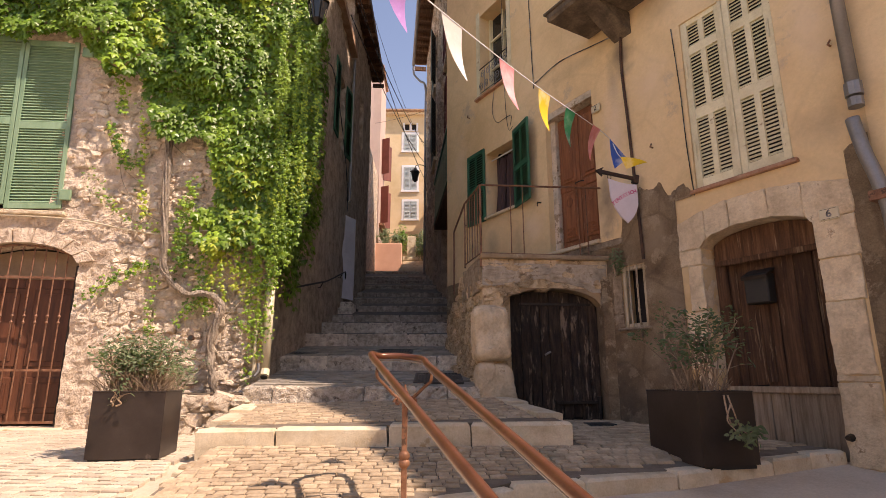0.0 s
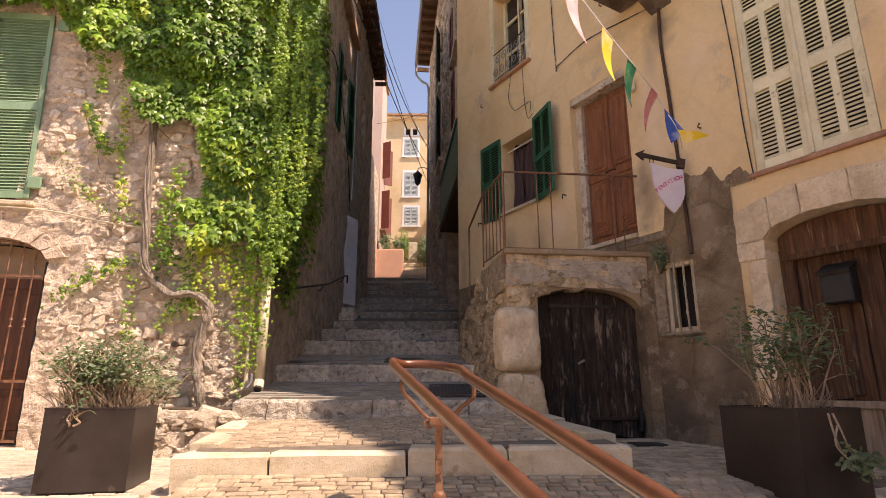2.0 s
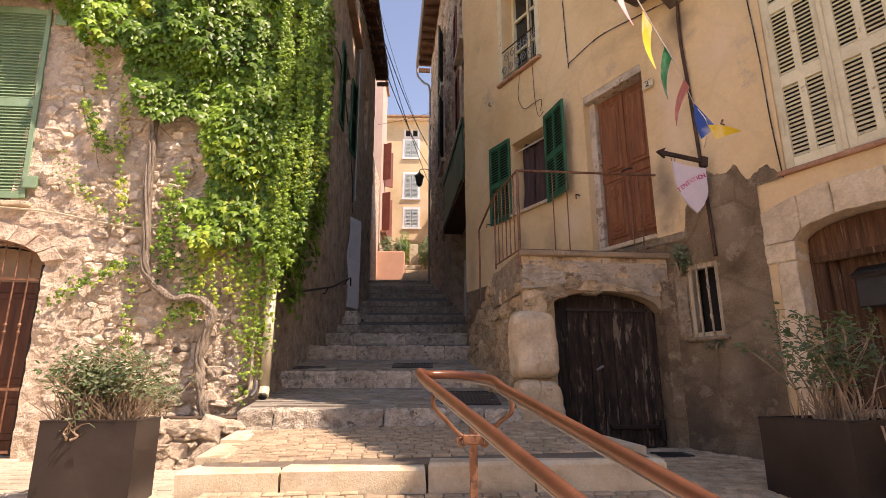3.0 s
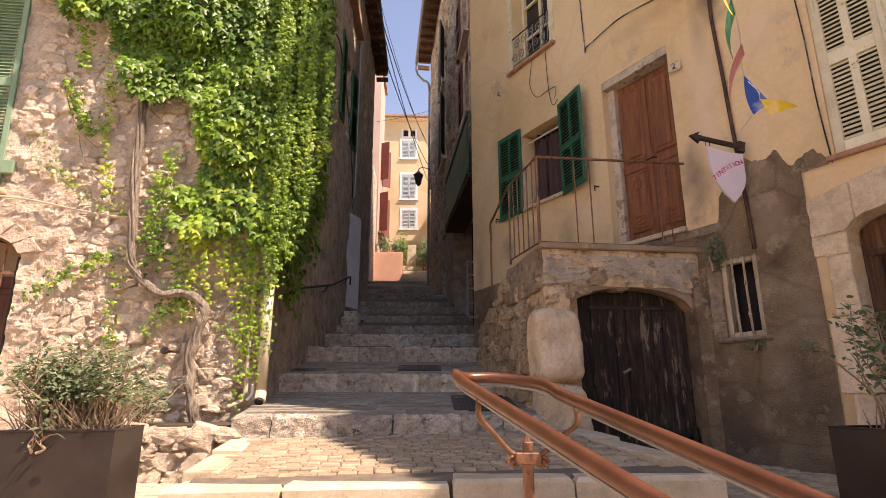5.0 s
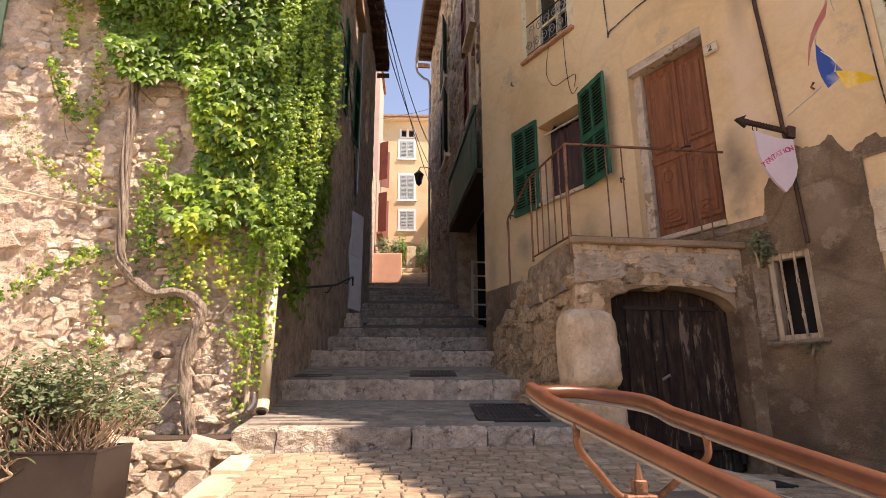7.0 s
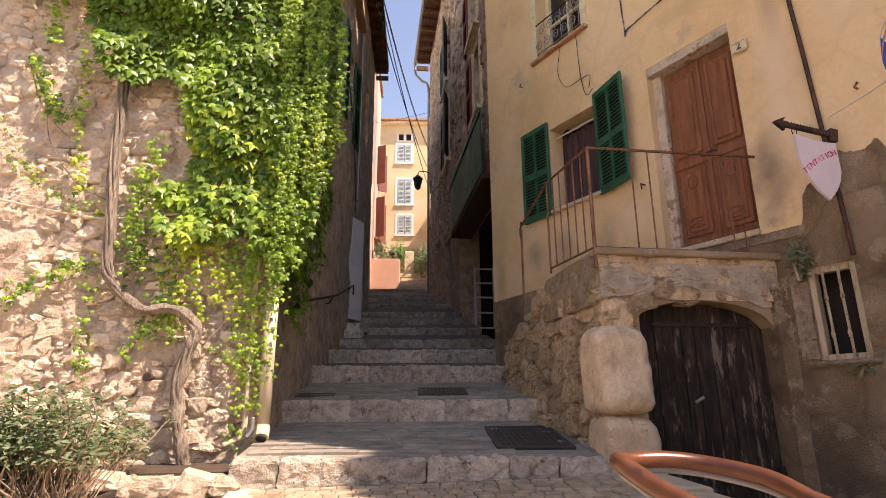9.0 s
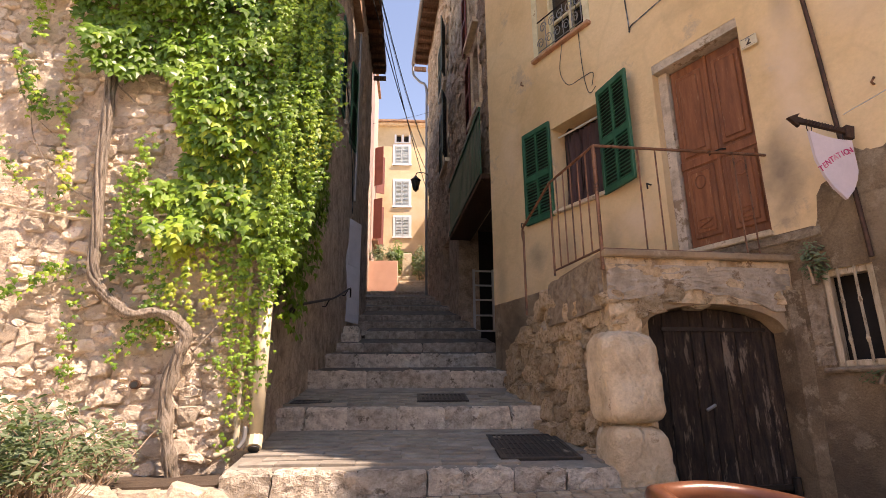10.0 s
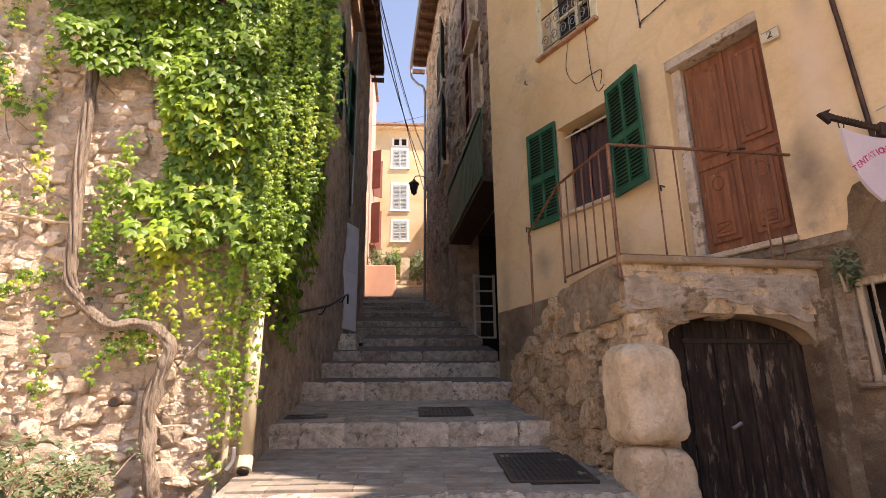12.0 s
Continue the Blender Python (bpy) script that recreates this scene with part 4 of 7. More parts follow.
zc = [0.35, 0.95, 1.42, 2.02, 2.52, 2.70]
for i, (a, b) in enumerate(zip(zc, zc[1:])):
    w = (0.20, 0.16, 0.24, 0.17, 0.26)[i]
    surround_stone([(1.44 - w, a + 0.008), (1.44, a + 0.008), (1.44, b), (1.44 - w, b)], i, 0.022 + 0.006 * (i % 2))
zc = [0.2, 0.62, 1.30, 1.36, 1.98, 2.36, 2.72]
for i, (a, b) in enumerate(zip(zc, zc[1:])):
    w = (0.42, 0.30, 0.32, 0.30, 0.32, 0.34)[i]
    surround_stone([(2.58, a + 0.008), (2.58 + w, a + 0.008), (2.58 + w, b), (2.58, b)], i + 9, 0.022 + 0.006 * (i % 2))
av = [1.18, 1.52, 1.80, 2.20, 2.52, 2.92]
for i, (a, b) in enumerate(zip(av, av[1:])):
    ca, cb = min(max(a, 1.44), 2.58), min(max(b, 1.44), 2.58)
    oa, ob_ = 3.02 + 0.14 * (1 - ((a - 2.05) / 0.87) ** 2), 3.02 + 0.14 * (1 - ((b - 2.05) / 0.87) ** 2)
    steps = [ca + (cb - ca) * k / 4 for k in range(5)]
    poly = [(a + 0.004, ARCH(ca) if a >= 1.44 else 2.71)] if a < 1.44 else []
    poly += [(x, ARCH(x)) for x in steps] + ([(b - 0.004, 2.73)] if b > 2.58 else []) + [(b - 0.004, ob_), (a + 0.004, oa)]
    surround_stone(poly, i + 20, 0.026)
bm = prism([(1.44 + 1.14 * k / 16, ARCH(1.44 + 1.14 * k / 16) + 0.004) for k in range(17)] + [(2.58, 2.91), (1.44, 2.91)], 0.02, 0.32, "y")
part("arch_filling", bm, "tan_stone", house)
old = plank_door(house, "old_door", 1.45, 2.57, 1.24, 2.84, 0.26, "worn_wood", 6, 5, ARCH, "weathered dark brown plank door with a letter box")
part("door_frame", box(1.44, 1.56, 0.20, 0.26, 1.24, 2.62, 0.01), "worn_wood", old)
part("door_frame", box(2.44, 2.58, 0.20, 0.26, 1.24, 2.62, 0.01), "worn_wood", old)
bm = prism([(1.46 + 1.1 * k / 12, ARCH(1.46 + 1.1 * k / 12) - 0.01) for k in range(13)] + [(2.56, 2.52), (1.46, 2.52)], 0.19, 0.25, "y")
part("transom_board", bm, "worn_wood", old)
part("transom_step", box(1.5, 2.54, 0.16, 0.20, 2.50, 2.56, 0.008), "worn_wood", old)
part("sill_board", box(1.44, 2.56, 0.07, 0.25, 1.20, 1.26, 0.008), "pale_wood", old, "pale worn board")
part("door_panel", box(1.86, 1.94, 0.235, 0.262, 1.3, 2.45, 0.006), "worn_wood", old)
bm = box(1.80, 2.04, 0.10, 0.24, 2.06, 2.36, 0.012)
part("letter_box", bm, "black", old, "black metal letter box")
part("letter_box_lid", prism([(0.08, 2.30), (0.24, 2.40), (0.24, 2.42), (0.07, 2.33)], 1.79, 2.05, "x"), "iron", old)
low_boards = plank_door(house, "lower_boards", 1.46, 2.56, 0.62, 1.20, 0.10, "pale_wood", 5, 8, None, "pale bleached planks closing the door's foot")
part("iron_knob", tube([(2.62, -0.02, 0.86), (2.62, -0.09, 0.86)], 0.035, 8, taper=0.02), "iron", house)

# small barred window low on the wall
win = part("window", box(0.33, 0.69, 0.20, 0.22, 1.93, 2.68), "dark", house, "small dark window with a bleached frame")
for x in (0.33, 0.64):
    part("window_frame", box(x, x + 0.05, 0.005, 0.09, 1.93, 2.68, 0.006), "bleached", win)
for z in (1.93, 2.63):
    part("window_frame", box(0.38, 0.64, 0.008, 0.088, z, z + 0.05, 0.006), "bleached", win)
for x in (0.45, 0.565):
    part("bar", tube(smooth_line([(x, 0.0, 1.90), (x + 0.004, -0.012, 2.1), (x, -0.012, 2.5), (x, 0.0, 2.72)], 3), 0.011, 6), "bleached", win)
    for z in (2.13, 2.42):
        part("bar_knot", tube([(x, -0.012, z - 0.03), (x, -0.012, z), (x, -0.012, z + 0.03)], 0.012, 6, taper=[0.010, 0.017, 0.010]), "bleached", win)
part("window_sill", box(0.24, 0.74, -0.055, 0.1, 1.89, 1.93, 0.014), "jamb_plaster", win)
part("window_jamb", wall_mesh(0.20, 0.325, 1.95, 2.75, 0.03, (), 0.03, 0.014, 2.0, 14.0), "jamb_plaster", house, "rough crumbling plaster jamb", m=pose(0, -0.022, 0))

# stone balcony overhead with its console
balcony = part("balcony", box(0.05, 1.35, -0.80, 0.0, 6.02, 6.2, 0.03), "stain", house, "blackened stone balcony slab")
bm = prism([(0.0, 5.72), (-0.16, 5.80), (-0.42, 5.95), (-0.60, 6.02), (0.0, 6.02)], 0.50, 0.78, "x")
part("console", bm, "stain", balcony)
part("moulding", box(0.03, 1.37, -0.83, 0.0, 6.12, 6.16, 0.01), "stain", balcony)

# pipes, cables, plates
part("downpipe", tube([(3.10, -0.10, 3.72), (3.08, -0.10, 9.0)], 0.055, 10), "zinc", house, "grey zinc downpipe", smooth=True)
part("pipe_collar", tube([(3.10, -0.10, 3.70), (3.10, -0.10, 3.82)], 0.07, 10), "zinc", house)
part("pipe_collar", tube([(3.10, -0.10, 3.60), (3.10, -0.10, 3.68)], 0.062, 10), "zinc", house)
part("downpipe", tube(smooth_line([(3.06, -0.12, 3.50), (3.10, -0.12, 3.2), (3.17, -0.12, 2.85), (3.2, -0.10, 2.4), (3.2, -0.10, 0.6)]), 0.055, 10), "zinc", house, "lower grey downpipe out of line", smooth=True)
part("pipe_bracket", box(3.1, 3.3, -0.19, 0.0, 2.74, 2.82), "rust", house)
part("conduit", tube(smooth_line([(0.62, -0.02, 5.80), (0.60, -0.025, 5.3), (0.63, -0.025, 4.6), (0.66, -0.025, 3.8), (0.69, -0.03, 3.1), (0.70, -0.03, 2.72)]), 0.019, 8), "rust_dark", house, "dark iron conduit")
part("cable", tube(smooth_line([(-1.22, -0.02, 9.0), (-1.20, -0.02, 7.5), (-1.16, -0.02, 5.98), (-1.10, -0.02, 5.93), (-0.55, -0.02, 6.0), (0.1, -0.02, 5.9), (0.5, -0.02, 5.83), (0.62, -0.02, 5.80)]), 0.008, 5), "cable", house)
part("cable", tube(smooth_line([(-1.95, -0.02, 8.6), (-1.92, -0.02, 6.2), (-1.85, -0.02, 5.45), (-1.70, -0.04, 5.42)]), 0.005, 5), "cable", house)
part("cable", tube(smooth_line([(-2.22, -0.02, 6.34), (-2.28, -0.03, 5.95), (-2.15, -0.03, 5.68), (-1.9, -0.03, 5.66), (-1.72, -0.05, 5.62), (-1.75, -0.05, 5.45)]), 0.005, 5), "cable", house)
part("cable", tube(smooth_line([(1.36, -0.01, 5.42), (1.40, -0.015, 4.6), (1.41, -0.015, 3.9), (1.44, -0.015, 3.3)]), 0.006, 5), "cable", house)
for x, z in ((-3.05, 6.15), (-0.25, 6.35), (0.95, 4.05), (2.95, 4.3)):
    part("wall_hook", tube([(x, 0.0, z), (x, -0.05, z), (x + 0.03, -0.06, z + 0.03)], 0.010, 5), "rust", house)
for cx, cz, w, text in ((0.12, 4.93, 0.15, "2"), (2.73, 2.75, 0.16, "6")):
    plate = part("number_plate", box(cx - w / 2, cx + w / 2, -0.045, -0.028, cz - 0.055, cz + 0.055, 0.006), "enamel", house, "cream enamel house number plate")
    lettering(text, 0.095, "ink", plate, pose(cx, -0.047, cz, 90), name="number")
    for a in ((cx - w / 2 + 0.012, cz - 0.045, cx + w / 2 - 0.012, cz - 0.042), (cx - w / 2 + 0.012, cz + 0.042, cx + w / 2 - 0.012, cz + 0.045)):
        part("border_line", box(a[0], a[2], -0.0475, -0.044, a[1], a[3]), "ink", plate)

# ---- hanging sign on an arrow arm ----
SG = frame_of(2.195, 8.363, 0.998, 0.06, 3.785)
sign = thing("hanging_sign", SG, "shield-shaped pale lilac sign hanging from a rusty arrow arm", "sign")
TILT = pose(0, 0, 0, 0, 11, 0)
part("arm", box(0.09, 0.52, -0.014, 0.014, -0.022, 0.022, 0.004), "rust_dark", sign, "rusty arrow-shaped iron arm", m=TILT)
part("arrow_head", prism([(0.0, 0.0), (0.095, 0.062), (0.075, 0.022), (0.12, 0.022), (0.12, -0.022), (0.075, -0.022), (0.095, -0.055)], -0.016, 0.016, "y"), "rust_dark", sign, m=TILT)
part("wall_plate", box(0.47, 0.54, -0.024, 0.024, -0.06, 0.05, 0.004), "rust_dark", sign, m=TILT)
for k in range(13):
    x = 0.13 + 0.026 * k
    part("twist", tube([(x, -0.016, -0.018), (x + 0.015, -0.018, 0.018)], 0.005, 5), "rust_dark", sign, m=TILT)
out = [(0.155, -0.10)] + [(0.155 + 0.345 * k / 8, -0.10 - 0.07 * k / 8 - 0.02 * math.sin(math.pi * k / 8)) for k in range(1, 8)] + [(0.50, -0.17), (0.50, -0.42), (0.475, -0.50), (0.43, -0.58), (0.36, -0.655), (0.275, -0.57), (0.215, -0.47), (0.17, -0.34)]
board = part("board", prism(out, -0.012, 0.012, "y"), "sign", sign, "pale lilac shield board")
word = "TENTATION"
for i, ch in enumerate(word):
    f = i / (len(word) - 1)
    lettering(ch, 0.062, "pink_ink", board, pose(0.195 + 0.27 * f, -0.013, -0.42 + 0.16 * f + 0.02 * math.sin(math.pi * f), 90, 0, 0) @ pose(0, 0, 0, 0, 0, 26), 0.001, "letter")
for x in (0.17, 0.46):
    part("ring", tube([(x + 0.022 * math.cos(a), 0, -0.045 - 0.19 * x + 0.03 * math.sin(a)) for a in [k * math.pi / 5 for k in range(11)]], 0.004, 5), "iron", sign)

# ---- perron: stones, door, rails ----
def rough_stone(seed, sides=8):
    """An irregular split stone of about unit size, its broken face towards -y."""
    r = random.Random(seed)
    bm = bmesh.new()
    rad = [r.uniform(0.74, 1.14) for _ in range(sides)]
    ang = [2 * math.pi * (k + r.uniform(-0.32, 0.32)) / sides for k in range(sides)]
    tilt, lean = r.uniform(-0.2, 0.2), r.uniform(-0.22, 0.22)

    def ring(s, y, j):
        out = []
        for k in range(sides):
            c, q = math.cos(ang[k]), math.sin(ang[k])
            e = (abs(c) ** 4 + abs(q) ** 4) ** (-1 / 4)
            x, z = 0.5 * c * e * rad[k] * s, 0.5 * q * e * rad[k] * s
            out.append(bm.verts.new((x + r.uniform(-j, j), y + (x * tilt + z * lean if y < 0 else 0) + r.uniform(-j, j) * 1.5, z + r.uniform(-j, j))))
        return out
    a, b, c = ring(1.0, 0.5, 0), ring(0.98, -0.26, 0.03), ring(0.80, -0.44, 0.05)
    top = [bm.verts.new((r.uniform(-0.2, 0.2) + dx, -0.48 + r.uniform(-0.07, 0.07), r.uniform(-0.15, 0.15))) for dx in (-0.15, 0.15)]
    for p, q in ((a, b), (b, c)):
        for k in range(sides):
            bm.faces.new((p[k], p[(k + 1) % sides], q[(k + 1) % sides], q[k]))
    order = sorted(range(sides), key=lambda k: ang[k])
    for k in range(sides):
        a0, a1 = c[order[k]], c[order[(k + 1) % sides]]
        bm.faces.new((a0, a1, top[1] if (a0.co.x + a1.co.x) > 0 else top[0]))
    seam = [e for e in bm.edges if e.is_boundary and e.verts[0] not in a and e.verts[1] not in a]
    if seam:
        bmesh.ops.holes_fill(bm, edges=seam, sides=8)
    bmesh.ops.subdivide_edges(bm, edges=[e for e in bm.edges if max(v.co.y for v in e.verts) < 0.3], cuts=1, use_grid_fill=True)
    for v in bm.verts:
        if v.co.y < 0.3:
            v.co += noise.noise_vector(v.co * 3.1 + Vector((seed, 0, 0))) * 0.085 + noise.noise_vector(v.co * 7 + Vector((seed, 5, 0))) * 0.03
    return bm


STONES = [finish(rough_stone(50 + k), "stone", "rubble") for k in range(20)]
DARK = [finish(rough_stone(130 + k), "stone", "brown_rubble") for k in range(10)]
BROWN = [finish(rough_stone(90 + k), "stone", "brown_stone") for k in range(16)]


def rubble(parent, inside, x0, x1, z0, z1, size, seed, y=0.0, depth=0.10, limit=300, bulge=None, tries=9000, more=0, shapes=None):
    """Stones of mixed size fitted against each other over a wall face, the largest first."""
    r = random.Random(seed)
    placed, rest_v, rest_f = [], [], []
    for k in range(tries):
        if len(placed) >= limit + more:
            break
        f = k / tries
        w = size * (1.9 - 1.35 * f ** 0.5) * r.uniform(0.8, 1.2)
        h = w * r.uniform(0.45, 0.85)
        cx, cz = r.uniform(x0, x1), r.uniform(z0, z1)
        if not inside(cx, cz):
            continue
        if any(((cx - q[0]) / (0.44 * (w + q[2]))) ** 4 + ((cz - q[1]) / (0.44 * (h + q[3]))) ** 4 < 1 for q in placed):
            continue
        placed.append((cx, cz, w, h))
        me = r.choice(shapes or STONES)
        out = bulge(cx, cz) if bulge else 0.0
        m = pose(cx, y - out + r.uniform(-0.012, 0.02), cz, r.uniform(-6, 6), r.uniform(-14, 14), r.uniform(-8, 8)) @ Matrix.Diagonal((w * 1.18, depth * r.uniform(0.7, 1.4), h * 1.24, 1))
        if len(placed) <= limit:
            ob = new("stone", me)
            ob.parent = parent
            ob.matrix_basis = m
        else:
            o = len(rest_v)
            rest_v += [m @ v.co for v in me.vertices]
            rest_f += [[o + q for q in p.vertices] for p in me.polygons]
    if rest_f:
        me = bpy.data.meshes.new("small_rubble")
        me.from_pydata(rest_v, [], rest_f)
        me.materials.append((shapes or STONES)[0].materials[0])
        ob = new("small_rubble", me)
        ob.parent = parent
        tagged(ob, kind="stuff")


stone_holes = [(4.4, 5.4, 11.2, 13.1), (4.5, 5.5, 8.5, 10.5), (9.0, 9.9, 9.8, 11.4), (9.3, 10.1, 7.6, 9.3), (7.0, 11.2, 2.0, 5.9), (4.2, 5.4, 3.5, 6.2)]
rubble(stone_house, lambda x, z: z < 15.2 and not any(h[0] - 0.25 < x < h[1] + 0.25 and h[2] - 0.25 < z < h[3] + 0.25 for h in stone_holes), 0.1, 11.5, 6.2, 15.2, 0.26, 61, y=0.02, depth=0.13, limit=250, more=900, tries=14000, shapes=DARK)

G_ARCH = lambda x, c=0.883, half=0.635, spring=2.20, rise=0.235: spring + rise * math.sqrt(max(0.0, 1 - ((x - c) / half) ** 2))
bm = prism([(0.25 + 1.265 * k / 16, G_ARCH(0.25 + 1.265 * k / 16) + 0.003) for k in range(17)] + [(1.515, 2.45), (0.25, 2.45)], 0.005, 0.3, "y")
part("arch_filling", bm, "grey_render", perron)
plaster_low = lambda x: max(G_ARCH(min(max(x, 0.27), 1.50)) + (0.16 - 0.10 * max(0.0, min(1.0, (x - 0.3) / 0.9))), 2.46 - 0.10 * max(0.0, x - 0.8)) + 0.035 * noise.noise(Vector((x * 6, 2, 0)))
bm = wall_mesh(0.0, 1.60, 0.0, 1.0, 0.07, (), 0.04, 0.016, 5.0, 6.0)
for v in bm.verts:
    low = plaster_low(v.co.x)
    v.co.z = low + v.co.z * (2.745 - low)
part("plaster_band", bm, "pale_plaster", perron, "pale cracked plaster band", m=pose(0, -0.012, 0))
rubble(perron, lambda x, z: G_ARCH(min(max(x, 0.27), 1.50)) + 0.075 < z < plaster_low(x) + 0.03 and 0.02 < x < 1.1, 0.02, 1.58, 2.26, 2.62, 0.13, 23, y=0.055, depth=0.13, shapes=BROWN)

part("plaster_jamb", wall_mesh(1.512, 1.675, 0.75, 2.56, 0.30, (), 0.06, 0.008, 6.0, 5.0), "base_coat", perron, "grey cement plaster door jamb", m=pose(0, -0.05, 0))


cellar = plank_door(perron, "cellar_door", 0.26, 1.51, 0.84, 2.43, 0.16, "old_wood", 10, 21, lambda x: G_ARCH(x) - 0.01, "black weathered plank cellar door")
part("strap_hinge", box(0.92, 1.47, 0.125, 0.16, 1.03, 1.065), "iron", cellar)
part("strap_hinge", box(0.50, 1.42, 0.145, 0.16, 2.24, 2.27), "iron", cellar)
part("latch", tube([(0.80, 0.13, 1.62), (0.87, 0.12, 1.66)], 0.014, 6), "zinc", cellar)
part("hinge_pin", tube([(1.46, 0.11, 0.92), (1.46, 0.11, 1.12)], 0.03, 8), "iron", cellar)


def boulder(cx, cy, cz, w, d, h, seed, parent, mat="tan_stone", sq=5.0, lean=0.0):
    bm = bmesh.new()
    bmesh.ops.create_icosphere(bm, subdivisions=5, radius=1.0)
    for v in bm.verts:
        p = v.co.copy()
        k = (abs(p.x) ** sq + abs(p.y) ** sq + abs(p.z) ** sq) ** (-1 / sq)
        q = Vector((p.x * k * w / 2, p.y * k * d / 2, p.z * k * h / 2))
        q += noise.noise_vector(q * 4 + Vector((seed, 0, 0))) * 0.022 + noise.noise_vector(q * 12 + Vector((seed, 3, 0))) * 0.008 + noise.noise_vector(q * 26 + Vector((seed, 7, 0))) * 0.011
        v.co = q + Vector((cx + lean * q.z * (1 if q.x > 0 else 0.3), cy, cz))
    return part("corner_stone", bm, mat, parent, smooth=True)


boulder(0.105, 0.08, 1.870, 0.43, 0.46, 0.655, 1, perron, sq=6.0, lean=-0.09)
boulder(0.14, 0.11, 1.275, 0.45, 0.46, 0.50, 2, perron, sq=6.0, lean=-0.16)
SIDE = frame_of(0.50, 11.55, 0.36, -2.60)
side_thing = thing("rubble_wall", SIDE, "rubble stone wall beside the stairs, carrying the landing", "wall")
top_of = curve_of([(0.0, 2.30), (0.35, 2.42), (0.75, 2.55), (1.15, 2.70), (1.55, 2.80), (2.62, 2.80)])
bm = wall_mesh(0.0, 2.62, 1.0, 2.8, 0.35, (), 0.07, 0.03, 8.0, 4.0)
for v in bm.verts:
    v.co.z = min(v.co.z, top_of(v.co.x) - 0.03)
    if v.co.y < 0.2:
        v.co.y -= 0.28 * max(0.0, min(1.0, (2.0 - v.co.z) / 1.0)) * max(0, 1 - abs(v.co.x - 0.9) / 1.8) - 0.06
part("core", bm, "brown_stone", side_thing)
rubble(side_thing, lambda x, z: z < top_of(x) - 0.05 and not (z > 2.52 and x > 1.6), -0.05, 2.6, 1.0, 2.8, 0.17, 4, y=0.025, depth=0.15, tries=16000, shapes=BROWN, bulge=lambda x, z: 0.28 * max(0.0, min(1.0, (2.0 - z) / 1.0)) * max(0, 1 - abs(x - 0.9) / 1.8))
for k, (y0, y1, zt) in enumerate(((9.85, 10.25, 2.66), (10.25, 10.65, 2.50), (10.65, 11.1, 2.34))):
    x0 = 0.62 + 0.14 * (10.6 - y0) / 1.0
    xw = 2.42 - 0.57 * (y1 - 9.11) - 0.03
    part("landing_step", box(x0, xw, y0, y1, 1.9, zt, 0.012), "step_stone", side_thing, m=SIDE.inverted())
part("render_patch", wall_mesh(1.55, 2.64, 2.40, 2.81, 0.12, (), 0.04, 0.03, 3.0, 6.0), "jamb_plaster", side_thing, "crumbling brown plaster under the landing", m=pose(0, -0.06, 0))

railing = thing("iron_railing", (0.84, 8.88, 2.84), "thin rusty iron railing round the landing", "railing")
RT = 0.94


def bar(name, a, b, r=0.008, sides=6):
    return part(name, tube([Vector(a) - Vector((0.84, 8.88, 2.84)), Vector(b) - Vector((0.84, 8.88, 2.84))], r, sides), "rust", railing)


A, B, C, D = Vector((0.84, 8.88, 2.84)), Vector((2.457, 9.048, 2.84)), Vector((0.69, 9.80, 2.86)), Vector((0.56, 10.58, 2.60))
bar("corner_post", A - Vector((0, 0, 0.14)), A + Vector((0, 0, RT)), 0.016)
bar("top_rail", A + Vector((0, 0, RT)), B + Vector((0, 0, RT + 0.02)), 0.013)
bar("top_rail", A + Vector((0, 0, RT)), C + Vector((0, 0, RT + 0.02)), 0.013)
bar("sloping_rail", C + Vector((0, 0, RT + 0.02)), (0.565, 10.52, 3.60), 0.014)
bar("bottom_rail", A + Vector((0, 0, 0.035)), B + Vector((0, 0, 0.035)), 0.010)
bar("bottom_rail", A + Vector((0, 0, 0.035)), C + Vector((0, 0, 0.05)), 0.010)
bar("post", D, (0.56, 10.56, 3.55), 0.013)
part("rail_end", tube([Vector(p) - A for p in smooth_line([(0.565, 10.50, 3.61), (0.56, 10.60, 3.58), (0.56, 10.62, 3.50), (0.56, 10.58, 3.44)], 4)], 0.012, 6), "rust", railing)
bar("post", C, C + Vector((0, 0, RT + 0.02)), 0.011)
for f in (0.245, 0.345, 0.80, 0.87):
    p = A.lerp(B, f)
    bar("baluster", p + Vector((0, 0, 0.02)), p + Vector((0.0, 0, RT + 0.01)), 0.007)
for k in range(1, 6):
    p = A.lerp(C, k / 6)
    bar("baluster", p + Vector((0, 0, 0.04)), p + Vector((0, 0, RT + 0.01)), 0.007)

# ---- ivy house: shutters, barred door, stones ----
SH = [(0.08, 1.12), (1.22, 2.36)]
louvre_shutter(ivy_house, pose(-3.41, -0.03, 3.48, 0, -2.2, 0), 0.68, 2.44, "sage", SH, 1, label="closed sage green louvred shutter", pitch=0.040, back="sage")
louvre_shutter(ivy_house, pose(-4.10, -0.03, 3.51, 0, -2.2, 0), 0.68, 2.44, "sage", SH, 1, label="closed sage green louvred shutter", pitch=0.040, back="sage")
part("window_sill", box(-4.2, -2.66, -0.08, 0.1, 3.40, 3.46, 0.012), "tan_stone", ivy_house)
for z in (3.62, 5.72):
    part("hinge", box(-2.76, -2.62, -0.06, -0.02, z, z + 0.14, 0.006), "sage", ivy_house)
